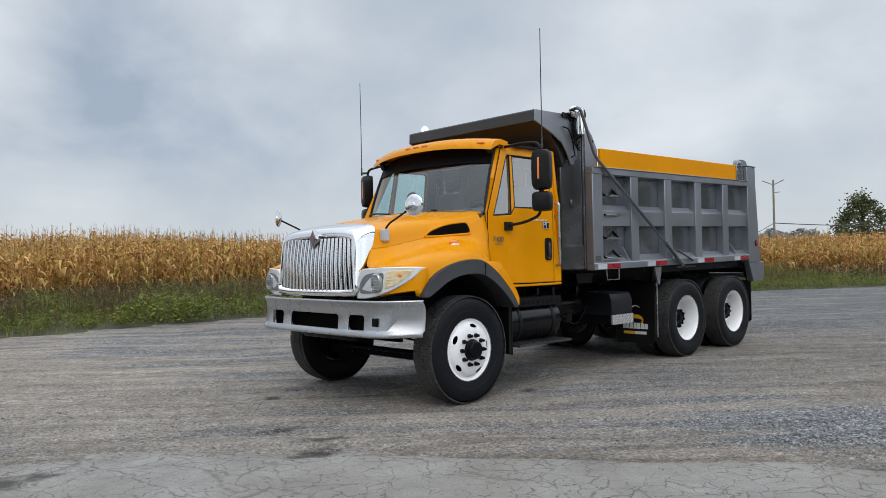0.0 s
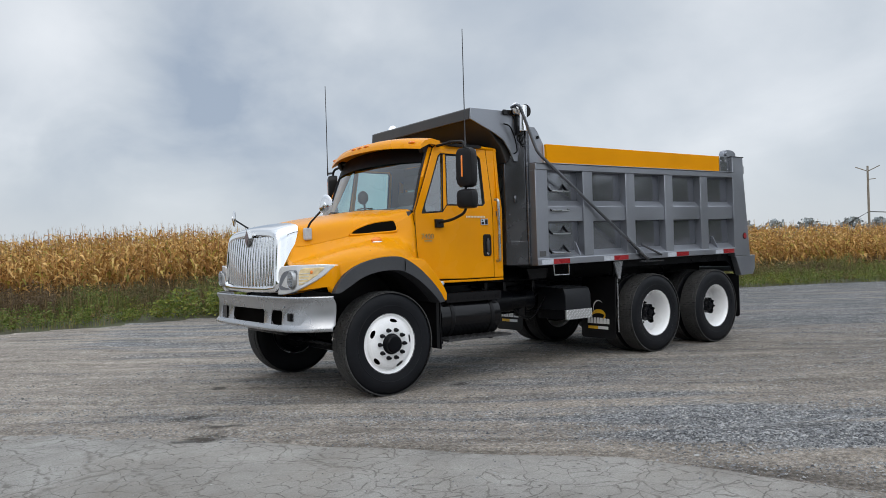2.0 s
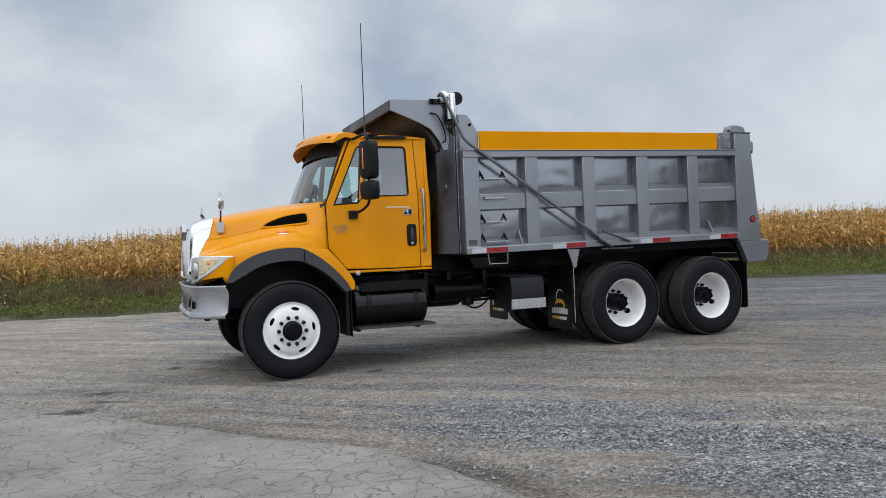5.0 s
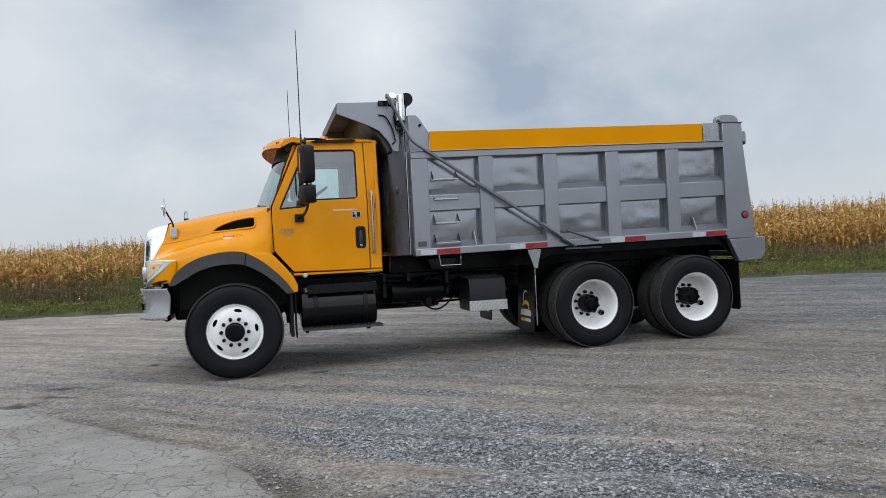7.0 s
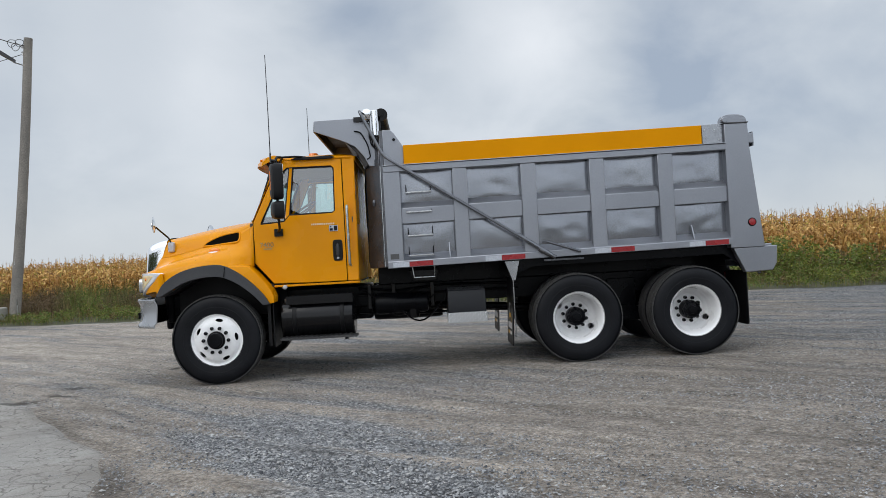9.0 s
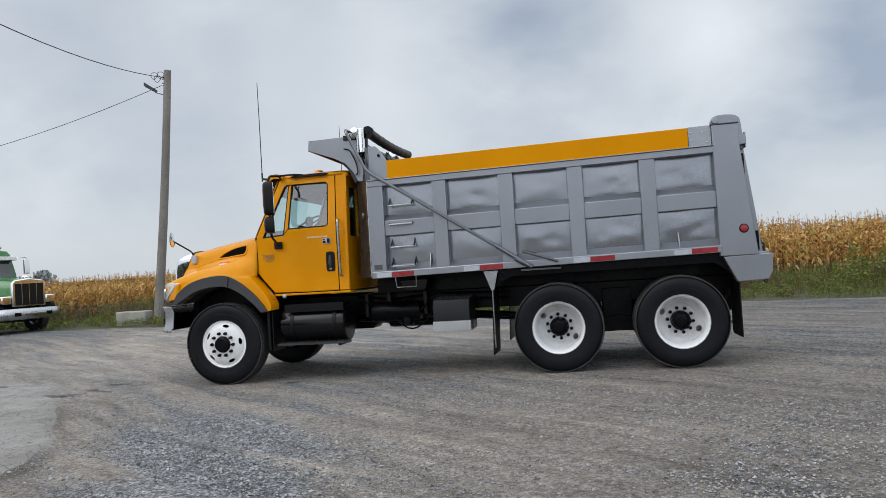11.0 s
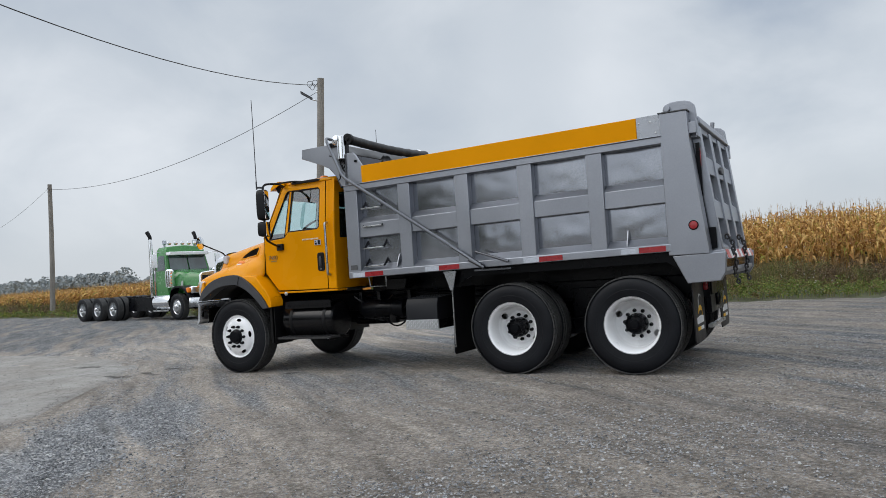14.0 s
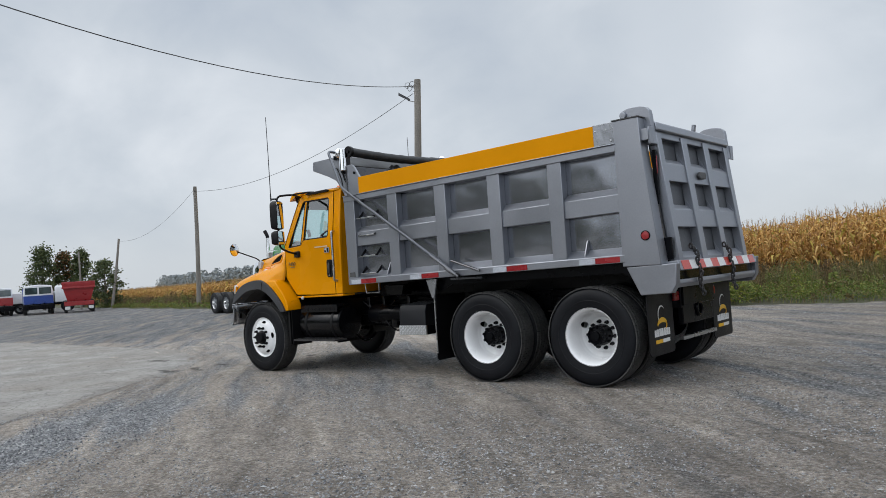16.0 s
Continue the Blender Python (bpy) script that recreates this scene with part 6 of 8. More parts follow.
OIL = [(-1.78, -1.30, 0.26, 0.16), (-2.07, -1.58, 0.34, 0.18), (-1.87, -0.74, 0.24, 0.12), (-1.15, 0.62, 0.16, 0.10), (0.9, -1.15, 0.14, 0.09), (-3.85, -0.78, 0.4, 0.16)]


def ground_material():
    m, nt, tc, noisy, ramp, blend, calc, cells, stain = nodes_of("grey_brown_gravel")
    N, L = nt.nodes.new, nt.links.new
    b = nt.nodes["Principled BSDF"]
    # tyre tracks: noise drawn out along the way that the traffic takes, bent a little
    bent = N("ShaderNodeVectorMath")
    bent.operation = "MULTIPLY_ADD"
    bent.inputs[1].default_value = (1.6, 1.6, 0)
    wn = N("ShaderNodeTexNoise")
    wn.inputs["Scale"].default_value, wn.inputs["Detail"].default_value = 0.16, 2.0
    L(tc.outputs["Object"], wn.inputs["Vector"])
    L(wn.outputs["Color"], bent.inputs[0])
    L(tc.outputs["Object"], bent.inputs[2])
    mp = N("ShaderNodeMapping")
    mp.vector_type = "TEXTURE"
    mp.inputs["Rotation"].default_value = (0, 0, radians(-40))
    mp.inputs["Scale"].default_value = (5.0, 0.46, 1)
    L(bent.outputs[0], mp.inputs["Vector"])
    tracks = noisy(1.0, 4.0, mp.outputs[0])
    ruts = noisy(2.6, 4.0, mp.outputs[0], 0.6)
    grain = noisy(38.0, 8.0, rough=0.9)
    ground_tone = noisy(190.0, 3.0, rough=0.8)
    s1, d1 = cells(44.0)
    s2, _ = cells(92.0)
    blue = ramp(s1, [(0.0, (0.055, 0.060, 0.068)), (0.3, (0.135, 0.143, 0.156)), (0.7, (0.245, 0.255, 0.270)), (0.93, (0.40, 0.405, 0.41)), (1.0, (0.62, 0.61, 0.59))])
    blue2 = ramp(s2, [(0.0, (0.06, 0.064, 0.072)), (0.4, (0.15, 0.157, 0.168)), (0.8, (0.28, 0.287, 0.298)), (1.0, (0.50, 0.50, 0.49))])
    blue = blend(1.0, blend(0.5, blue, blue2), (1.10, 1.095, 1.085), "MULTIPLY")
    packed = ramp(grain, [(0.34, (0.165, 0.140, 0.115)), (0.48, (0.272, 0.236, 0.200)), (0.56, (0.318, 0.281, 0.242)), (0.70, (0.47, 0.43, 0.385))])
    loose = ramp(s2, [(0.62, 0.0), (0.72, 1.0)])
    packed = blend(calc("MULTIPLY", loose, 0.75), packed, blend(0.5, blue2, packed, "MIX"))
    at = N("ShaderNodeAttribute")
    at.attribute_name = "packed"
    k = calc("MULTIPLY_ADD", tracks, 1.15, calc("MULTIPLY", noisy(0.5, 6.0), 0.35))
    k = calc("ADD", k, at.outputs["Fac"])
    mask = ramp(calc("MULTIPLY_ADD", grain, 0.22, k), [(0.74, 0.04), (0.90, 0.96)])
    col = blend(mask, blue, packed)
    shade = ramp(noisy(0.8, 6.0), [(0.3, (0.82, 0.82, 0.825)), (0.7, (1.06, 1.055, 1.045))])
    streak = ramp(ruts, [(0.32, (0.78, 0.77, 0.755)), (0.5, (1.0, 1.0, 1.0)), (0.68, (1.16, 1.155, 1.15))])
    col = blend(1.0, col, blend(1.0, shade, streak, "MULTIPLY"), "MULTIPLY")
    col = blend(1.0, col, ramp(tracks, [(0.36, (0.80, 0.80, 0.805)), (0.64, (1.15, 1.145, 1.135))]), "MULTIPLY")
    # tone by place, with the shadow of the slab's edge painted in
    tone_attr = N("ShaderNodeAttribute")
    tone_attr.attribute_name = "ground_tone"
    col = blend(1.0, col, tone_attr.outputs["Color"], "MULTIPLY")
    col = blend(1.0, col, ramp(ground_tone, [(0.30, 0.80), (0.70, 1.20)]), "MULTIPLY")
    col = blend(1.0, col, ramp(noisy(16.0, 7.0, rough=0.8), [(0.34, 0.78), (0.5, 1.0), (0.66, 1.22)]), "MULTIPLY")
    # loose stone is rough and full of dark gaps, packed soil nearly even
    speck = noisy(32.0, 3.0, rough=0.75)
    rough_stone, even = ramp(speck, [(0.34, 0.47), (0.5, 1.0), (0.66, 1.54)]), ramp(speck, [(0.34, 0.70), (0.66, 1.36)])
    col = blend(1.0, col, blend(mask, rough_stone, even), "MULTIPLY")
    col = blend(1.0, col, ramp(noisy(5.0, 4.0, rough=0.65), [(0.32, 0.84), (0.68, 1.18)]), "MULTIPLY")
    ragged = calc("SUBTRACT", noisy(7.0, 5.0), 0.5)
    for x, y, rx, ry in OIL:
        col = stain(col, x, y, rx, ry, (0.028, 0.025, 0.022), 0.75, ragged)
    L(col, b.inputs["Base Color"])
    b.inputs["Roughness"].default_value = 0.9
    b.inputs["Specular IOR Level"].default_value = 0.2
    bp = N("ShaderNodeBump")
    bp.inputs["Strength"].default_value, bp.inputs["Distance"].default_value = 1.0, 0.016
    h = calc("ADD", calc("MULTIPLY", d1, -0.7), calc("MULTIPLY_ADD", grain, 1.0, calc("MULTIPLY", s2, 0.5)))
    L(calc("MULTIPLY_ADD", ruts, 0.8, h), bp.inputs["Height"])
    L(bp.outputs[0], b.inputs["Normal"])
    return m


def slab_gap(X, Y):
    """How far a place lies outside the concrete slab."""
    return (X - np.interp(Y, SLAB_Y, SLAB_X)) * 0.72


def stone_bank(X, Y):
    """Where the clean crushed stone is heaped, beside the slab."""
    return np.exp(-((X - 1.1) / 1.1) ** 2 - ((Y + 4.3) / 1.0) ** 2) + np.exp(-((X - 2.3) / 0.9) ** 2 - ((Y + 5.6) / 1.0) ** 2) + 0.6 * np.exp(-((X - 5.6) / 0.6) ** 2 - ((Y + 5.4) / 1.2) ** 2) + 0.5 * np.exp(-((X + 0.5) / 1.6) ** 2 - ((Y - 7.0) / 1.6) ** 2)


def ground():
    xs = np.unique(np.concatenate([np.linspace(-2500, -60, 12), np.linspace(-60, -6, 20), np.linspace(-6, 12, 258), np.linspace(12, 60, 20), np.linspace(60, 2500, 12)]))
    ys = np.unique(np.concatenate([np.linspace(-2500, -40, 10), np.linspace(-40, -12, 12), np.linspace(-12, 12, 321), np.linspace(12, 60, 20), np.linspace(60, 2500, 12)]))
    X, Y = np.meshgrid(xs, ys, indexing="ij")
    near = np.clip(1.4 - np.hypot(X - 2, Y + 2) / 25, 0, 1)
    bumps = 0.005 * np.sin(X * 1.7 + 0.6 * Y) * np.sin(Y * 1.3 - 0.4 * X) + 0.003 * np.sin(3.1 * X - 2.2 * Y) - 0.009
    under_wheels = np.clip(np.minimum(np.abs(Y + 1.0), np.abs(Y - 1.0)) / 0.8, 0, 1)
    # shallow ruts along the way that the wheels take
    along = 0.809 * Y + 0.588 * X + 0.35 * np.sin(0.5 * X - 0.3 * Y)
    bumps = bumps + 0.012 * np.sin(along * 7.3) * (0.5 + 0.5 * np.sin(0.8 * X - 1.1 * Y + 1.0)) + 0.006 * np.sin(along * 15.1 + 1.3 * np.sin(0.7 * X))
    Z = 0.024 * np.clip((X + 0.5) / 5.5, 0, 1) * np.clip((12 - np.abs(Y)) / 6, 0, 1) + near * bumps * np.where((X > -1) & (X < 7), under_wheels, 1)
    gap = slab_gap(X, Y)
    packed = 0.30 * np.exp(-((gap - 0.15) / 0.42) ** 2) * (Y < 1.5) - 0.25 * stone_bank(X, Y)
    packed += 0.13 * np.exp(-((X - 3.7) / 0.7) ** 2 - ((Y + 4.9) / 1.3) ** 2) + 0.10 * np.exp(-((X - 4.2) / 3.0) ** 2 - ((Y + 3.6) / 1.0) ** 2) + 0.10 * np.exp(-((X + 2.5) / 1.2) ** 2 - ((Y - 2.4) / 2.5) ** 2)
    packed += 0.14 * np.clip((X - 2.5) / 1.5, 0, 1) * np.clip((10.5 - X) / 2.0, 0, 1) * np.clip((-1.0 - Y) / 1.5, 0, 1)
    packed += 0.12 * np.clip((1.0 - X) / 4.0, 0, 1) * np.clip((X + 9) / 5.0, -1, 1) - 0.14 * np.clip((X - 9.0) / 3.0, 0, 1) + 0.12 * np.exp(-((X - 5.2) / 2.0) ** 2 - ((Y + 4.6) / 2.2) ** 2)
    V = np.stack([X, Y, Z], -1).reshape(-1, 3)
    ny = len(ys)
    F = [(i * ny + j, (i + 1) * ny + j, (i + 1) * ny + j + 1, i * ny + j + 1) for i in range(len(xs) - 1) for j in range(ny - 1)]
    me = bpy.data.meshes.new("ground")
    me.from_pydata(V.tolist(), [], F)
    me.polygons.foreach_set("use_smooth", [True] * len(me.polygons))
    me.attributes.new("packed", "FLOAT", "POINT").data.foreach_set("value", packed.reshape(-1).astype(np.float32))
    # the ground is paler before the truck, darker to its tail, verge and far end
    ground_tone = 0.98 + 0.26 * np.clip((5.0 - X) / 7.5, 0, 1) - 0.19 * np.clip((X - 2.5) / 6.0, 0, 1) - 0.10 * np.clip((Y - 2.0) / 5.0, 0, 1) * (X > -6) - 0.50 * np.clip((-6.0 - X) / 5.0, 0, 1) * np.clip((Y + 2) / 4.0, 0, 1)
    # the slab's step shadow, painted as a thin, broken dark line in the gravel
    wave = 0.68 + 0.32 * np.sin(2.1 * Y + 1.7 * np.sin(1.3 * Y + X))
    ground_tone -= 0.50 * wave * np.exp(-((gap - 0.07) / 0.075) ** 2) * (Y < 1.2) * (Y > -9)
    # the gravel beside the slab is darker in a wider band
    ground_tone -= 0.13 * np.exp(-(np.clip(gap, 0, 9) / 0.6) ** 2) * (gap > -0.1) * np.clip((-1.0 - Y) / 1.5, 0, 1)
    me.attributes.new("ground_tone", "FLOAT", "POINT").data.foreach_set("value", ground_tone.reshape(-1).astype(np.float32))
    me.materials.append(ground_material())
    tagged(new("ground", me), "grey and brown compacted gravel yard with wheel tracks", "ground", kind="structure")


def stuff(name, V, F, material, label, category):
    me = bpy.data.meshes.new(name)
    me.from_pydata(V, [], F)
    me.materials.append(material)
    return tagged(new(name, me), label, category, kind="stuff")


def leaf_material(name, stops, rough=0.6, trans=0.25):
    m = bpy.data.materials.new(name)
    m.use_nodes = True
    nt = m.node_tree
    N, L = nt.nodes.new, nt.links.new
    b = nt.nodes["Principled BSDF"]
    g = N("ShaderNodeNewGeometry")
    tc = N("ShaderNodeTexCoord")
    r = N("ShaderNodeValToRGB")
    el = r.color_ramp.elements
    while len(el) < len(stops):
        el.new(0.5)
    for e, (p, c) in zip(el, stops):
        e.position, e.color = p, (*c, 1)
    L(g.outputs["Random Per Island"], r.inputs[0])
    n = N("ShaderNodeTexNoise")
    n.inputs["Scale"].default_value, n.inputs["Detail"].default_value = 7.0, 3.0
    L(tc.outputs["Object"], n.inputs["Vector"])
    mr = N("ShaderNodeMapRange")
    mr.inputs["From Min"].default_value, mr.inputs["From Max"].default_value = 0.3, 0.7
    mr.inputs["To Min"].default_value, mr.inputs["To Max"].default_value = 0.7, 1.3
    L(n.outputs[0], mr.inputs["Value"])
    s = N("ShaderNodeVectorMath")
    s.operation = "SCALE"
    L(r.outputs[0], s.inputs[0])
    L(mr.outputs[0], s.inputs[3])
    L(s.outputs[0], b.inputs["Base Color"])
    b.inputs["Roughness"].default_value = rough
    b.inputs["Specular IOR Level"].default_value = 0.25
    if trans:
        t = N("ShaderNodeBsdfTranslucent")
        L(s.outputs[0], t.inputs[0])
        mx = N("ShaderNodeMixShader")
        mx.inputs[0].default_value = trans
        L(b.outputs[0], mx.inputs[1])
        L(t.outputs[0], mx.inputs[2])
        L(mx.outputs[0], nt.nodes["Material Output"].inputs[0])
    return m


CORN_LEAF = leaf_material("dry_corn_leaf", [(0.0, (0.25, 0.118, 0.040)), (0.22, (0.41, 0.218, 0.066)), (0.55, (0.54, 0.31, 0.092)), (0.85, (0.71, 0.475, 0.19)), (0.95, (0.46, 0.37, 0.075)), (1.0, (0.24, 0.24, 0.05))])
CORN_LOW = leaf_material("withered_corn_leaf", [(0.0, (0.22, 0.13, 0.06)), (0.5, (0.40, 0.25, 0.105)), (1.0, (0.58, 0.40, 0.17))])
TASSEL = leaf_material("corn_tassel", [(0.0, (0.22, 0.15, 0.08)), (1.0, (0.38, 0.27, 0.14))], trans=0.1)
WEED = leaf_material("verge_weeds", [(0.0, (0.075, 0.108, 0.026)), (0.4, (0.130, 0.180, 0.038)), (0.7, (0.19, 0.232, 0.055)), (0.88, (0.21, 0.17, 0.075)), (1.0, (0.28, 0.25, 0.06))])
WEED_DARK = leaf_material("dark_olive_weeds", [(0.0, (0.075, 0.078, 0.03)), (0.5, (0.12, 0.115, 0.045)), (0.85, (0.18, 0.15, 0.065)), (1.0, (0.25, 0.19, 0.09))])
WEED_BRIGHT = leaf_material("yellow_green_weeds", [(0.0, (0.10, 0.14, 0.03)), (0.55, (0.17, 0.205, 0.04)), (1.0, (0.30, 0.28, 0.05))])
WEED_RUST = leaf_material("withered_weeds", [(0.0, (0.07, 0.05, 0.03)), (0.5, (0.13, 0.088, 0.05)), (1.0, (0.22, 0.15, 0.085))])
WEED_BROWN = leaf_material("brown_grass", [(0.0, (0.09, 0.065, 0.03)), (0.6, (0.17, 0.125, 0.055)), (1.0, (0.28, 0.21, 0.09))])


def field_z(x, d):
    """Height of the soil d metres behind the yard's rim: the corn field rises gently."""
    slope = float(np.interp(x, [-60, -20, 0, 8], [0.045, 0.06, 0.08, 0.08]))
    return float(np.interp(d, [-0.42, -0.05, 0.8, 2.5, 5.0], [-0.03, 0.015, 0.08, 0.14, 0.17])) + slope * min(12.5, max(0.0, d - 5.0))


def corn_plant(rng, bottom=0.0):
    """One dry plant: leaf ribbons above, withered ones below, and a tassel. Lists of (vertices, faces) for each of the three."""
    top = rng.uniform(1.68, 1.95)
    leaves, low, tas = ([], []), ([], []), ([], [])

    def ribbon(to, z, az, length, rise_, droop, width, twist):
        V, F = to
        base = len(V)
        steps = 3
        for i in range(steps + 1):
            t = i / steps
            r = length * t * (1 - 0.15 * droop * t)
            zz = z + rise_ * t - droop * t * t
            w = width * (1 - 0.85 * t ** 1.6) * (0.7 + 0.6 * min(1, 4 * t)) * 0.5
            a2 = az + math.pi / 2 + twist * t
            cx, cy = r * math.cos(az), r * math.sin(az)
            V.append((cx - w * math.cos(a2), cy - w * math.sin(a2), zz + w * math.sin(twist * t) * 0.8))
            V.append((cx + w * math.cos(a2), cy + w * math.sin(a2), zz - w * math.sin(twist * t) * 0.8))
        for i in range(steps):
            F.append((base + 2 * i, base + 2 * i + 1, base + 2 * i + 3, base + 2 * i + 2))

    az0 = rng.uniform(0, 6.28)
    count = rng.randint(26, 30)
    for k in range(count):
        # many short, broken leaves that hang from the stalk, a few long arched ones
        f = (k + 0.5) / count
        if f < bottom:
            continue
        z = 0.22 + (top - 0.42) * f
        az = az0 + math.pi * (k % 2) + rng.uniform(-0.9, 0.9)
        dest = low if z < 0.70 else leaves
        long = rng.random() < 0.45
        ribbon(dest, z, az, rng.uniform(0.20, 0.36) if long else rng.uniform(0.10, 0.20), rng.uniform(0.10, 0.32) if z > 0.70 else rng.uniform(0, 0.1), rng.uniform(0.26, 0.54) if long else rng.uniform(0.16, 0.38), rng.uniform(0.048, 0.078), rng.uniform(-2.0, 2.0))
    V, F = leaves
    base = len(V)
    for z, r in ((0, 0.013), (top * 0.6, 0.011), (top, 0.006)):
        for q in range(3):
            V.append((r * math.cos(q * 2.094), r * math.sin(q * 2.094), z))
    for i in range(2):
        for q in range(3):
            F.append((base + 3 * i + q, base + 3 * i + (q + 1) % 3, base + 3 * i + 3 + (q + 1) % 3, base + 3 * i + 3 + q))
    if rng.random() < 0.8:
        ear = rng.uniform(0.85, 1.15)
        a = rng.uniform(0, 6.28)
        ribbon(leaves, ear, a, 0.10, 0.05, 0.28, 0.12, 0.3)
    V, F = tas
    for k in range(4):
        az, ln, up = rng.uniform(0, 6.28), rng.uniform(0.03, 0.10), rng.uniform(0.08, 0.20)
        base = len(V)
        z0 = top - 0.04
        V += [(0.004, 0, z0), (-0.004, 0, z0), (ln * math.cos(az) * 0.7, ln * math.sin(az) * 0.7, z0 + up * 0.7), (ln * math.cos(az) + 0.005, ln * math.sin(az), z0 + up)]
        F += [(base, base + 1, base + 2), (base, base + 2, base + 3)]
    return leaves, low, tas


CORN_AT = [-60, -20, -4, 0, 3, 6, 9, 14]
CORN_TALL = [0.80, 0.82, 0.79, 0.90, 1.03, 1.08, 1.02, 0.87]


def corn():
    rng = random.Random(11)
    kinds = [[(np.array(v or [(0, 0, 0)], dtype=float), np.array([q if len(q) == 4 else (*q, q[2]) for q in f] or [(0, 0, 0, 0)], dtype=int), len(f)) for v, f in corn_plant(rng, bottom)] for bottom in [0.0] * 12 + [0.5] * 12]
    spots = []
    for row in range(19):
        x = -150.0 + rng.uniform(0, 0.2)
        while x < 95:
            y = edge_y(x) + corn_gap(x) + row * 0.62
            far = math.hypot(x - 3, y + 8)
            step = 0.20 if far < 34 else (0.27 if far < 60 else 0.60)
            step *= 1.0 if row < 4 else (1.5 if row < 10 else 1.8)
            x += step * rng.uniform(0.75, 1.25)
            spots.append((x, y + rng.uniform(-0.09, 0.09), row, far))
    for idx, (name, material, label) in enumerate((("corn_leaves", CORN_LEAF, "field of ripe dry tan corn standing beside the yard"), ("withered_corn_leaves", CORN_LOW, "withered brown lower leaves of the corn field"), ("corn_tassels", TASSEL, "brown tassels on top of the corn field"))):
        Vs, Fs, at = [], [], 0
        r2 = random.Random(5)
        for x, y, row, far in spots:
            k, a, sc = r2.randrange(12) + (12 if row > 3 else 0), r2.uniform(0, 6.28), r2.uniform(0.92, 1.08)
            if idx == 1 and (row > 2 or far > 60):
                continue
            v, f, n = kinds[k][idx]
            if n == 0:
                continue
            fat = 1.0 if far < 45 else 1.5
            c, s = math.cos(a) * fat, math.sin(a) * fat
            w = np.empty_like(v)
            w[:, 0] = x + c * v[:, 0] - s * v[:, 1]
            w[:, 1] = y + s * v[:, 0] + c * v[:, 1]
            w[:, 2] = v[:, 2] * sc * float(np.interp(x, CORN_AT, CORN_TALL)) + field_z(x, y - edge_y(x)) - 0.02
            Vs.append(w)
            Fs.append(f + at)
            at += len(v)
        V, F = np.concatenate(Vs), np.concatenate(Fs)
        stuff(name, V.tolist(), [tuple(q) if q[2] != q[3] else tuple(q[:3]) for q in F.tolist()], material, label, "corn field")


def corn_gap(x):
    """How wide the weedy verge is before the first corn row."""
    return float(np.interp(x, [-60, -20, 0, 6, 16, 30], [3.0, 4.0, 4.4, 5.2, 5.2, 5.5]))


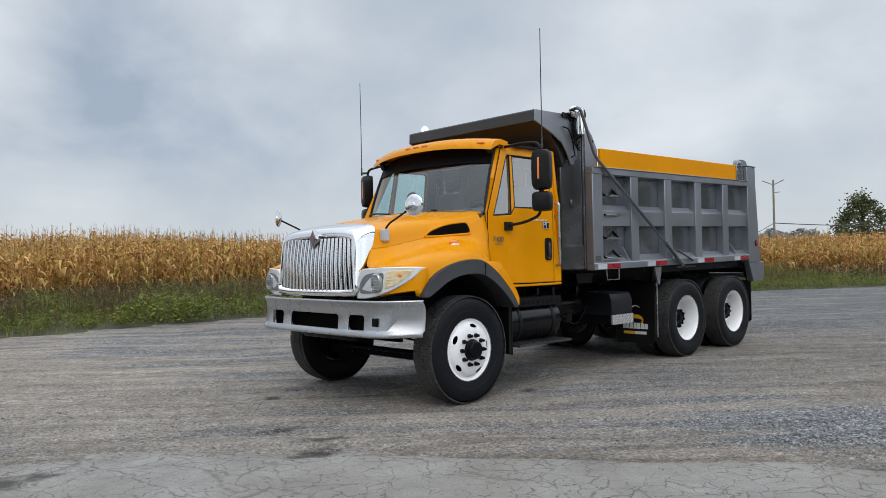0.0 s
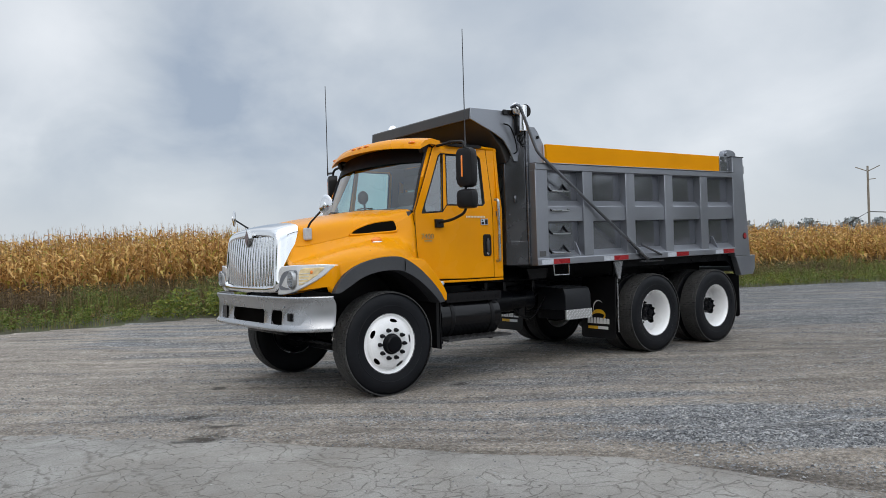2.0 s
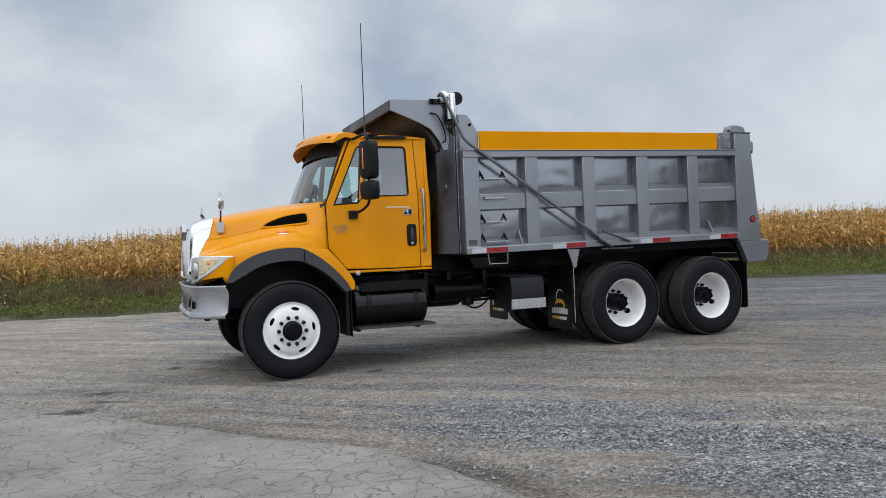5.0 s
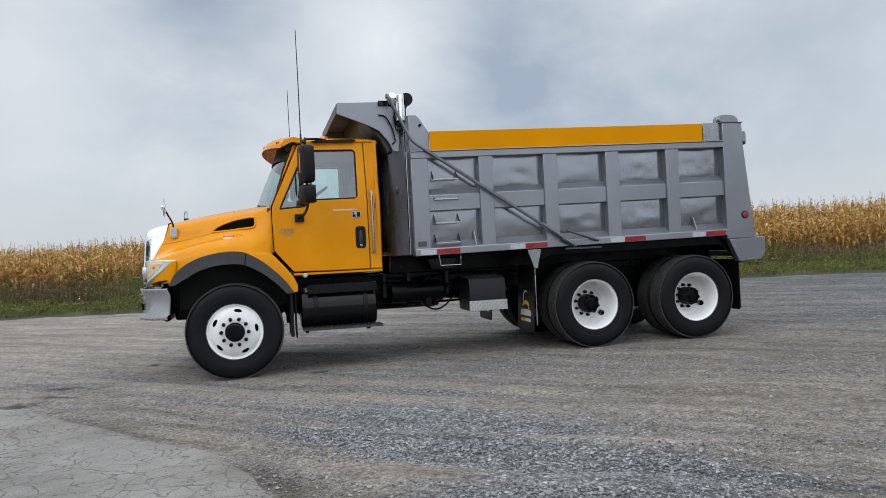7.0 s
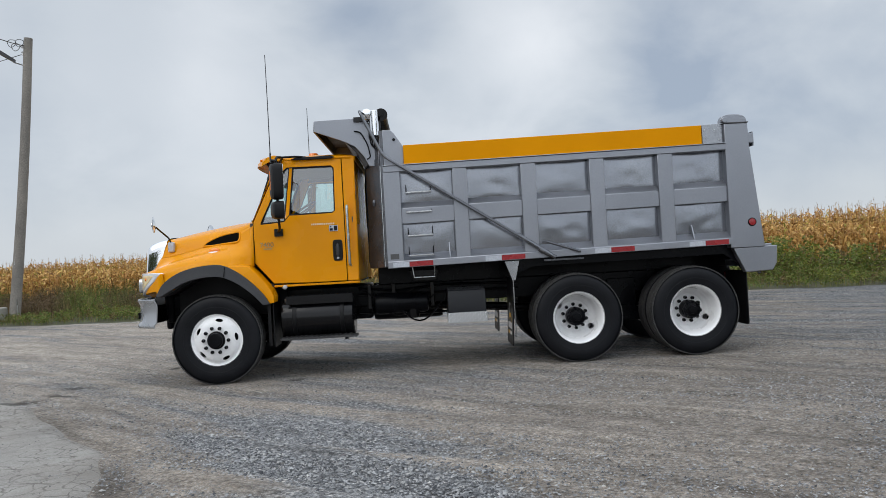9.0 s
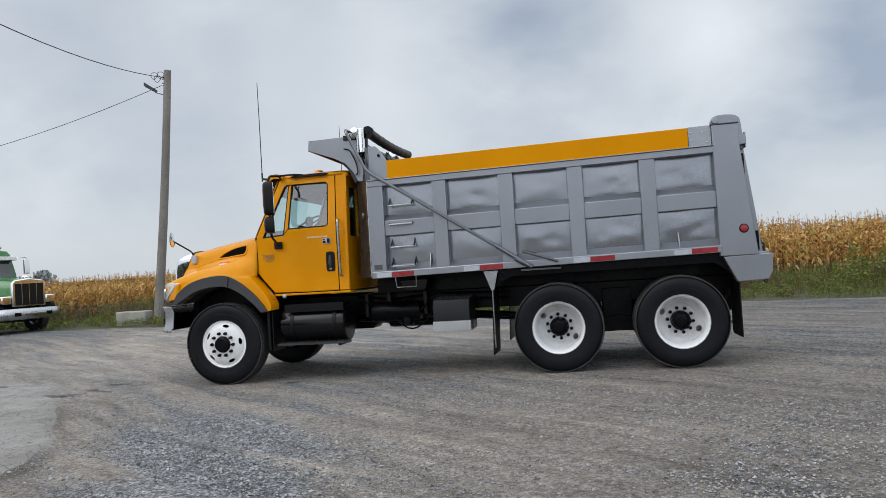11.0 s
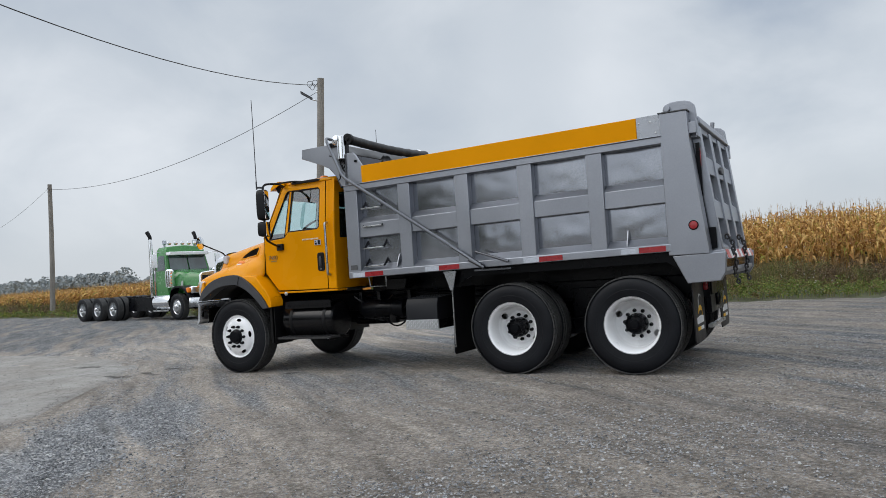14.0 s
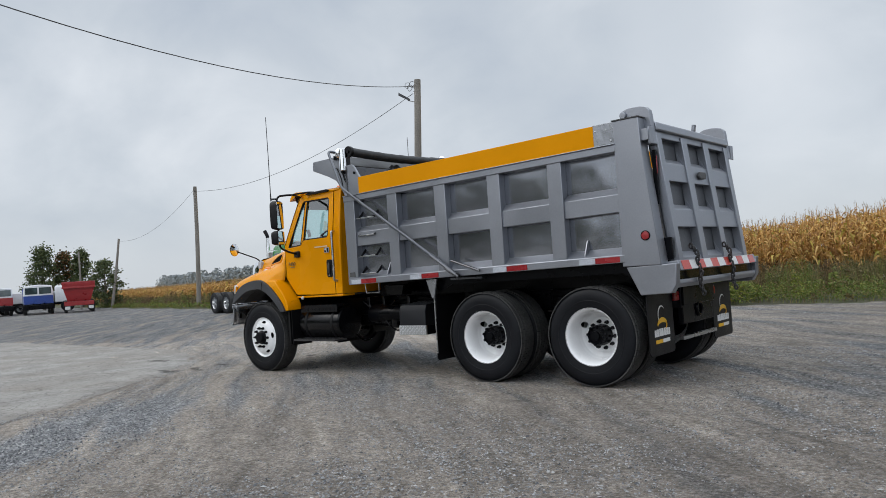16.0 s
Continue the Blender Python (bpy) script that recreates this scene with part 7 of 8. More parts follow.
def verge():
    rng = random.Random(21)
    # soil and litter under the weeds and the corn
    bm = bmesh.new()
    xs = np.linspace(-150, 110, 131)
    rows = []
    for x in xs:
        y0 = edge_y(x) + 0.25 * math.sin(x * 0.9) + 0.15 * math.sin(x * 2.3)
        rows.append([bm.verts.new((x, y0 + d, field_z(x, d) if d < 100 else 0.5)) for d in (-0.42, -0.05, 0.8, 2.5, 5.0, 8.0, 12.0, 17.5, 40, 900)])
    for a, b in zip(rows, rows[1:]):
        for i in range(len(a) - 1):
            bm.faces.new((a[i], b[i], b[i + 1], a[i + 1]))
    soil = mat("verge_soil", (0.060, 0.058, 0.030), 0.95, var=0.4, vs=1.5, fine=0.3, fs=25, bump=0.03, bs=12, dirt=(0.06, 0.09, 0.025), damt=0.8, ds=1.2)
    tagged(new("verge", finish(bm, soil, "verge")), "grassy verge between the gravel yard and the corn", "verge", kind="structure")
    blades, brown, bright, flowers, tall_dark, rust = ([], []), ([], []), ([], []), ([], []), ([], []), ([], [])

    def blade(to, x, y, z, h, lean, az, w):
        V, F = to
        n = len(V)
        dx, dy = math.cos(az), math.sin(az)
        px, py = -dy * w, dx * w
        V.extend([(x - px, y - py, z), (x + px, y + py, z), (x + dx * lean * 0.4 + px * 0.8, y + dy * lean * 0.4 + py * 0.8, z + h * 0.6), (x + dx * lean * 0.4 - px * 0.8, y + dy * lean * 0.4 - py * 0.8, z + h * 0.6), (x + dx * lean, y + dy * lean, z + h)])
        F.extend([(n, n + 1, n + 2, n + 3), (n + 3, n + 2, n + 4)])

    def leafy(to, x, y, h, spread, count, size):
        V, F = to
        for _ in range(count):
            t = rng.random() ** 0.7
            a, r = rng.uniform(0, 6.28), spread * math.sqrt(rng.random()) * (1.1 - 0.7 * t)
            c = Vector((x + r * math.cos(a), y + r * math.sin(a), 0.06 + h * t))
            u = Vector((rng.gauss(0, 1), rng.gauss(0, 1), rng.gauss(0, 0.6))).normalized()
            v = u.cross(Vector((rng.gauss(0, 1), rng.gauss(0, 1), rng.gauss(0, 1)))).normalized()
            s = size * rng.uniform(0.6, 1.4)
            n = len(V)
            V.extend([tuple(c - u * s), tuple(c + v * s * 0.5), tuple(c + u * s), tuple(c - v * s * 0.5)])
            F.append((n, n + 1, n + 2, n + 3))

    def patch(x, f, seed):
        return noise.noise(Vector((x * 0.42, f * 1.6, seed))) + 0.5 * noise.noise(Vector((x * 1.3, f * 3.0, seed + 7)))

    def edge(x):
        return edge_y(x) + 0.22 * math.sin(x * 0.9) + 0.12 * math.sin(x * 2.3)

    # rounded plants: low and green along the gravel, tall, dark and half withered before the corn
    x = -75.0
    while x < 70:
        far = math.hypot(x - 3, edge_y(x) + 8)
        close = far < 27
        x += (0.0072 if close else 0.030) * rng.uniform(0.7, 1.3)
        f = rng.random() ** 0.9
        gap = corn_gap(x) + 0.5
        leaf, count = (0.026, 48) if close else (0.055, 22)
        p, q = patch(x, f, 3.0), patch(x, f, 11.0)
        if f < float(np.interp(x, [6, 9], [0.28, 0.38])):
            h = rng.uniform(0.10, 0.30) * (1.0 + 0.9 * max(-0.4, q)) + 0.42 * f
            to = bright if p > 0.22 and rng.random() < 0.5 else (brown if rng.random() < 0.12 else blades)
            leafy(to, x, edge(x) - 0.05 + f * gap, h, rng.uniform(0.10, 0.28), count, leaf)
        else:
            h = (0.32 + 0.50 * f) * rng.uniform(0.75, 1.15) * (1.0 + 0.35 * q) * float(np.interp(x, [6, 9], [1.18, 1.0]))
            pick = p + rng.gauss(0, 0.14)
            to = blades if pick > float(np.interp(x, [6, 9, 13, 16], [0.26, 0.04, 0.04, 0.18])) else (rust if pick < -0.10 else tall_dark)
            if rng.random() < 0.62:
                leafy(to, x, edge(x) + f * gap, h, rng.uniform(0.10, 0.26), count, leaf)
            else:
                # a tuft of tall, thin grass
                for _ in range(16 if close else 6):
                    a, r = rng.uniform(0, 6.28), 0.13 * rng.random()
                    dest = brown if rng.random() < 0.25 else to
                    blade(dest, x + r * math.cos(a), edge(x) + f * gap + r * math.sin(a), 0.05, h * rng.uniform(0.7, 1.2), rng.uniform(0.1, 0.4) * h, rng.uniform(0, 6.28), 0.006 if close else 0.016)
    # grass at the rim, and thin dry stalks that stand out of the weeds
    x = -60.0
    while x < 60:
        far = math.hypot(x - 3, edge_y(x) + 8)
        x += 0.009 if far < 27 else 0.04
        f = rng.random() ** 2.2
        h = rng.uniform(0.06, 0.20) + 0.45 * f
        blade(brown if rng.random() < 0.25 + 0.4 * f else blades, x, edge(x) - 0.10 + f * 2.2, 0.02, h, rng.uniform(0.1, 0.5) * h, rng.uniform(0, 6.28), 0.005 if far < 27 else 0.014)
        if rng.random() < 0.10:
            f = rng.uniform(0.25, 1.0)
            h = rng.uniform(0.6, 1.15)
            blade(brown if rng.random() < 0.7 else rust, x, edge(x) + f * corn_gap(x), 0.03, h, rng.uniform(0.02, 0.2) * h, rng.uniform(0, 6.28), 0.006 if far < 27 else 0.014)
    # the tall green bush in front of the corn, and white flower heads
    for bx, by, n, h, sp in ((12.6, 11.6, 34, 1.30, 0.6), (14.4, 11.0, 26, 1.10, 0.55), (1.9, 10.9, 16, 0.72, 0.5), (2.7, 11.0, 10, 0.6, 0.4)):
        for k in range(n):
            leafy(bright if k % 2 else blades, bx + rng.gauss(0, 0.75), by + rng.gauss(0, 0.35), h * rng.uniform(0.6, 1.05), sp * rng.uniform(0.5, 0.9), 90, 0.045)
    for _ in range(160):
        fx = rng.choice((-4.5, 6.5, 16.0, 18.5)) + rng.gauss(0, 0.8)
        leafy(flowers, fx, edge_y(fx) + rng.uniform(0.3, 1.6), rng.uniform(0.4, 0.75), 0.03, 2, 0.014)
    stuff("verge_weeds", blades[0], blades[1], WEED, "green weeds and low bushes along the corn", "weeds")
    stuff("verge_tall_weeds", tall_dark[0], tall_dark[1], WEED_DARK, "tall dark olive weeds before the corn", "weeds")
    stuff("verge_withered_weeds", rust[0], rust[1], WEED_RUST, "withered red-brown weeds before the corn", "weeds")
    stuff("verge_bright_weeds", bright[0], bright[1], WEED_BRIGHT, "yellow-green leafy weeds in the verge", "weeds")
    stuff("verge_flowers", flowers[0], flowers[1], FLAP_WHITE, "small white flower heads in the verge", "flowers")
    stuff("verge_dry_grass", brown[0], brown[1], WEED_BROWN, "brown dry grass stalks along the corn", "grass")


def pavement():
    """The worn, cracked concrete slab: its ragged rim dips under the gravel."""
    ys = np.concatenate([np.linspace(-60, -12.5, 20), np.linspace(-12, -6.2, 30), np.arange(-6.15, 1.1, 0.04)])
    offs = [-70.0, -30.0, -9.0, -4.0, -2.0, -1.2] + [-0.9 + 0.035 * k for k in range(36)]
    bm = bmesh.new()
    rows = []
    for y in ys:
        e = float(np.interp(y, SLAB_Y, SLAB_X))
        row = []
        for o in offs:
            x = e + o
            w = 0.10 * noise.noise(Vector((e * 1.4, y * 1.4, 2)))
            rough = noise.noise(Vector((x * 4, y * 4, 5))) + 0.8 * noise.noise(Vector((x * 11, y * 11, 8))) + 0.5 * noise.noise(Vector((x * 26, y * 26, 3)))
            # a broken lip along the yard, worn down to nothing before the truck
            worn = min(max((y + 2.2) / 1.6, 0.0), 1.0)
            dip = min(max((o + w + 0.03 * rough + 0.06 + 0.25 * worn) / (0.12 + 0.55 * worn), 0.0), 1.0)
            row.append(bm.verts.new((x, y, 0.012 - 0.006 * worn + 0.0015 * rough - dip * (0.034 - 0.012 * worn) + (0.006 + 0.004 * worn) * rough * min(1, 3 * dip))))
        rows.append(row)
    for a, b in zip(rows, rows[1:]):
        for i in range(len(a) - 1):
            bm.faces.new((a[i], a[i + 1], b[i + 1], b[i]))
    tagged(new("pavement", finish(bm, concrete_material(), "pavement", 80)), "pale worn concrete slab with a web of cracks", "pavement", kind="structure")


def concrete_material():
    m, nt, tc, noisy, ramp, blend, calc, cells, stain = nodes_of("cracked_pale_concrete")
    N, L = nt.nodes.new, nt.links.new
    b = nt.nodes["Principled BSDF"]
    # cracks: cell borders, bent by noise
    wn = N("ShaderNodeTexNoise")
    wn.inputs["Scale"].default_value, wn.inputs["Detail"].default_value = 3.0, 5.0
    L(tc.outputs["Object"], wn.inputs["Vector"])
    add = N("ShaderNodeVectorMath")
    add.operation = "MULTIPLY_ADD"
    add.inputs[1].default_value = (0.32, 0.32, 0.0)
    L(wn.outputs["Color"], add.inputs[0])
    L(tc.outputs["Object"], add.inputs[2])
    cracks = []
    for scale, width in ((6.2, 0.020), (1.3, 0.006)):
        v = N("ShaderNodeTexVoronoi")
        v.feature = "DISTANCE_TO_EDGE"
        v.inputs["Scale"].default_value = scale
        L(add.outputs[0], v.inputs["Vector"])
        cracks.append(ramp(v.outputs["Distance"], [(0.0, 1.0), (width * 0.6, 0.8), (width * 1.8, 0.0)]))
    broken = ramp(noisy(0.8, 4.0), [(0.36, 0.08), (0.46, 1.0)])
    crack = blend(1.0, blend(1.0, cracks[0], broken, "MULTIPLY"), cracks[1], "LIGHTEN")
    crack = blend(1.0, crack, ramp(noisy(9.0, 4.0), [(0.36, 0.25), (0.55, 1.0)]), "MULTIPLY")
    base = ramp(noisy(1.3, 8.0, rough=0.68), [(0.3, (0.225, 0.214, 0.198)), (0.5, (0.335, 0.323, 0.304)), (0.7, (0.43, 0.418, 0.398))])
    fine = ramp(noisy(75.0, 6.0, rough=0.85), [(0.3, 0.62), (0.7, 1.3)])
    col = blend(1.0, base, fine, "MULTIPLY")
    chip, far = cells(16.0)
    pits = calc("MULTIPLY", ramp(chip, [(0.80, 0.0), (0.84, 1.0)]), ramp(far, [(0.12, 1.0), (0.30, 0.0)]))
    col = blend(calc("MULTIPLY", pits, 0.8), col, (0.10, 0.095, 0.088))
    # brown dirt carried over it
    film = calc("MULTIPLY", ramp(noisy(0.45, 6.0, rough=0.62), [(0.40, 0.0), (0.60, 0.9)]), ramp(noisy(22.0, 5.0, rough=0.8), [(0.35, 0.3), (0.6, 1.0)]))
    col = blend(film, col, (0.26, 0.235, 0.205))
    col = blend(calc("MULTIPLY", crack, 0.8), col, (0.11, 0.10, 0.088))
    ragged = calc("SUBTRACT", noisy(7.0, 5.0), 0.5)
    for x, y, rx, ry in OIL:
        col = stain(col, x, y, rx, ry, (0.03, 0.027, 0.024), 0.75, ragged)
    L(col, b.inputs["Base Color"])
    b.inputs["Roughness"].default_value = 0.88
    b.inputs["Specular IOR Level"].default_value = 0.25
    bp = N("ShaderNodeBump")
    bp.inputs["Strength"].default_value, bp.inputs["Distance"].default_value = 0.8, 0.010
    L(blend(crack, fine, (0.0, 0.0, 0.0)), bp.inputs["Height"])
    L(bp.outputs[0], b.inputs["Normal"])
    return m


def stones():
    """Loose gravel on top of the packed yard, thickest where the wheels throw it."""
    rng = np.random.default_rng(7)
    n = 620000
    x = rng.uniform(-8, 13, n)
    y = rng.uniform(-9.5, 2.5, n)
    along = 0.809 * y + 0.588 * x + 0.35 * np.sin(0.5 * x - 0.3 * y)
    field = np.sin(2.3 * along + 1.2 * np.sin(0.4 * x)) + 0.5 * np.sin(1.3 * x - 0.7 * y + 2) + 0.9 * np.sin(along * 7.3 + 1.0) + 0.6 * np.sin(5.1 * x + 2.9 * y + 1.5 * np.sin(1.9 * x)) * np.sin(6.3 * y - 2.2 * x)
    gap = slab_gap(x, y)
    bank = stone_bank(x, y)
    keep = rng.random(n) < np.where((gap < 0.0) & (y < 0.9), np.clip(0.10 * np.exp(gap / 0.15), 0.022, 0.2), np.clip(0.33 + 0.17 * field + 0.65 * bank - 0.12 * np.exp(-((gap - 0.2) / 0.35) ** 2), 0.04, 1.0))
    x, y, bank, gap0 = x[keep], y[keep], bank[keep], gap[keep]
    n = len(x)
    size = rng.lognormal(math.log(0.0054), 0.36, n).clip(0.003, 0.013) * (1 + 0.30 * np.clip(bank, 0, 1)) * np.where(gap0 < 0, 0.75, 1.0)
    # half-sunk stones: five corners and a peak off the middle
    ang = 2 * math.pi * np.arange(5) / 5
    ring = np.stack([np.cos(ang), np.sin(ang), np.zeros(5)], -1)
    v = np.empty((n, 6, 3))
    v[:, :5] = ring[None] * rng.uniform(0.7, 1.3, (n, 5, 1)) * np.array([1.2, 0.85, 1])
    v[:, :5, 2] = rng.uniform(-0.35, 0.25, (n, 5))
    v[:, 5] = np.stack([rng.normal(0, 0.3, n), rng.normal(0, 0.3, n), rng.uniform(0.45, 0.9, n)], -1)
    a = rng.uniform(0, 2 * math.pi, n)
    c, s = np.cos(a)[:, None], np.sin(a)[:, None]
    w = np.stack([c * v[..., 0] - s * v[..., 1], s * v[..., 0] + c * v[..., 1], v[..., 2]], -1) * size[:, None, None]
    zg = 0.024 * np.clip((x + 0.5) / 5.5, 0, 1) * np.clip((12 - np.abs(y)) / 6, 0, 1) - 0.005
    w += np.stack([x, y, np.where((slab_gap(x, y) < -0.05) & (y < 0.9), 0.012, zg) + 0.2 * size], -1)[:, None]
    tri = np.array([(0, 1, 5), (1, 2, 5), (2, 3, 5), (3, 4, 5), (4, 0, 5)])
    F = (tri[None] + 6 * np.arange(n)[:, None, None]).reshape(-1, 3)
    me = bpy.data.meshes.new("gravel_stones")
    me.from_pydata(w.reshape(-1, 3).tolist(), [], F.tolist())
    me.materials.append(leaf_material("crushed_stone", [(0.0, (0.06, 0.063, 0.07)), (0.28, (0.165, 0.170, 0.180)), (0.70, (0.31, 0.318, 0.326)), (0.93, (0.36, 0.36, 0.355)), (1.0, (0.43, 0.425, 0.41))], 0.88, 0))
    tagged(new("gravel_stones", me), "loose crushed grey stones strewn over the yard", "gravel", kind="stuff")


ground()
pavement()
stones()
verge()
corn()


# ---- poles, wires and the trees far off ----
POLE_WOOD = mat("weathered_pole_wood", (0.20, 0.185, 0.165), 0.85, var=0.2, vs=1.2, fine=0.25, fs=30, bump=0.004, bs=25)
CABLE = mat("black_cable", (0.03, 0.03, 0.032), 0.6)
CONCRETE = mat("old_concrete_block", (0.34, 0.33, 0.29), 0.9, var=0.2, fine=0.15, bump=0.006, bs=20, dirt=(0.14, 0.15, 0.10), damt=0.4)


def utility_pole(foot, top, r0, r1, lamp=None, arms=False, group="utility poles"):
    foot, top = Vector(foot), Vector(top)
    p = thing("utility_pole", foot, "weathered grey wooden utility pole beside the corn field", "utility pole", group)
    bm = bmesh.new()
    side = Vector((0.05, 0.02, 0))
    tube(bm, [foot.lerp(top, t) + side * math.sin(math.pi * t) for t in (0, 0.2, 0.4, 0.6, 0.8, 1)], [r0 + (r1 - r0) * t for t in (0, 0.2, 0.4, 0.6, 0.8, 1)], 14)
    part("pole", bm, POLE_WOOD, p)
    for k in range(2):
        bm = bmesh.new()
        c = top + Vector((-r1 - 0.05, -0.02, -0.25 - 0.22 * k))
        lathe(bm, [(0.02, -0.06), (0.045, -0.04), (0.03, 0), (0.045, 0.04), (0.02, 0.06)], c, axis="z", n=10)
        part("insulator", bm, CHROME_ROUGH, p)
    if lamp:
        d = Vector(lamp)
        bm = bmesh.new()
        a = top + Vector((0, 0, -0.9))
        tube(bm, [a, a + d * 0.45 + Vector((0, 0, 0.15))], 0.03, 8)
        part("lamp_arm", bm, CHROME_ROUGH, p)
        bm = bmesh.new()
        e, u = a + d * 0.38 + Vector((0, 0, 0.10)), Vector((-d.y, d.x, 0)).normalized()
        q = e + d * 0.42 + Vector((0, 0, 0.26))
        loft(bm, [[e - u * 0.06, e + u * 0.06, e + u * 0.06 + Vector((0, 0, 0.10)), e - u * 0.06 + Vector((0, 0, 0.10))], [q - u * 0.11, q + u * 0.11, q + u * 0.10 + Vector((0, 0, 0.12)), q - u * 0.10 + Vector((0, 0, 0.12))]])
        part("lamp_head", bm, FLARE, p, "dark grey street lamp head")
        bm = bmesh.new()
        for k in range(3):
            c = top + Vector((-0.25 - 0.12 * k, -0.05, -0.15 - 0.12 * (k % 2)))
            tube(bm, [c + Vector((0.13 * math.cos(t), 0.03 * math.sin(2 * t), 0.12 * math.sin(t))) for t in (2 * math.pi * j / 10 for j in range(11))], 0.010, 5)
        part("cable_loops", bm, CABLE, p)
        bm = bmesh.new()
        tube(bm, [foot + Vector((0.17, -0.10, 0.2)), foot + Vector((0.17, -0.12, 1.8)), foot + Vector((0.22, -0.11, 2.4))], 0.022, 6)
        part("conduit", bm, CHROME_ROUGH, p)
    if arms:
        bm = bmesh.new()
        u = Vector((0.30, -0.95, 0))
        tube(bm, [top + Vector((0, 0, -0.3)) - u * 1.1 + Vector((0, 0, 0.25)), top + Vector((0, 0, -0.55)), top + Vector((0, 0, -0.3)) + u * 1.1 + Vector((0, 0, 0.25))], 0.05, 6)
        tube(bm, [top + Vector((0, 0, -1.4)), top + Vector((0, 0, -1.35)) + u * 0.7], 0.04, 6)
        part("cross_arm", bm, POLE_WOOD, p)
    return p


def wire(name, a, b, sag, r, label):
    a, b = Vector(a), Vector(b)
    bm = bmesh.new()
    tube(bm, [a.lerp(b, t) - Vector((0, 0, 4 * sag * t * (1 - t))) for t in (i / 28 for i in range(29))], r, 5)
    return tagged(new(name, finish(bm, CABLE, name)), label, "cable", "overhead cables")


utility_pole((-10.42, 13.7, 0), (-9.56, 13.7, 8.88), 0.165, 0.125, (-0.93, -0.35, 0))
utility_pole((-36.0, 19.9, 0), (-35.5, 19.8, 8.2), 0.16, 0.12)
utility_pole((-62.25, 26.65, 0), (-61.9, 27.5, 6.7), 0.14, 0.10)
utility_pole((-69.9, 27.1, 0), (-69.9, 27.1, 6.0), 0.11, 0.08)
utility_pole((77.0, 27.6, 0), (77.0, 27.6, 9.3), 0.13, 0.10, None, True, "far utility poles")
utility_pole((104.0, 22.5, 0), (104.0, 22.5, 8.2), 0.13, 0.10, None, True, "far utility poles")
utility_pole((92.0, 52.0, 0), (92.0, 52.0, 6.6), 0.13, 0.10, None, False, "far utility poles")
wire("power_cable", (-9.66, 13.6, 8.62), (-3.6, -17.5, 10.0), 2.05, 0.013, "twisted black cable running over the yard")
wire("power_cable", (-9.75, 13.6, 8.35), (-35.6, 19.75, 7.9), 1.0, 0.011, "black cable hanging between two wooden poles")
wire("power_cable", (-35.7, 19.75, 7.9), (-62.0, 27.4, 6.5), 1.0, 0.008, "black cable hanging between two wooden poles")
wire("power_cable", (77.0, 27.6, 4.6), (104.0, 22.5, 4.6), 0.15, 0.05, "far cable between two poles past the corn")
wire("power_cable", (77.0, 27.6, 4.6), (75.0, 32.2, 1.9), 0.1, 0.03, "far cable between two poles past the corn")
# concrete block at the foot of the pole
bm = bmesh.new()
box(bm, -11.75, -10.62, 13.25, 13.75, 0.0, 0.52)
blk = new("concrete_block", finish(bm, CONCRETE, "concrete_block"))
bv = blk.modifiers.new("bevel", "BEVEL")
bv.width, bv.segments = 0.04, 3
tagged(blk, "weathered concrete block lying at the pole's foot", "concrete block")

BARK = mat("tree_bark", (0.10, 0.085, 0.07), 0.9, var=0.25, bump=0.02, bs=10)
FOLIAGE = leaf_material("tree_foliage", [(0.0, (0.05, 0.07, 0.032)), (0.5, (0.085, 0.112, 0.048)), (0.85, (0.12, 0.14, 0.06)), (1.0, (0.16, 0.15, 0.06))])
AUTUMN = leaf_material("autumn_foliage", [(0.0, (0.03, 0.04, 0.014)), (0.45, (0.06, 0.065, 0.02)), (0.7, (0.17, 0.075, 0.03)), (1.0, (0.22, 0.11, 0.05))])
# haze is mixed into this leaf colour, so the woods look far off
FAR_HAZED = leaf_material("hazed_far_foliage", [(0.0, (0.24, 0.27, 0.285)), (0.6, (0.28, 0.31, 0.32)), (1.0, (0.32, 0.345, 0.35))], trans=0)


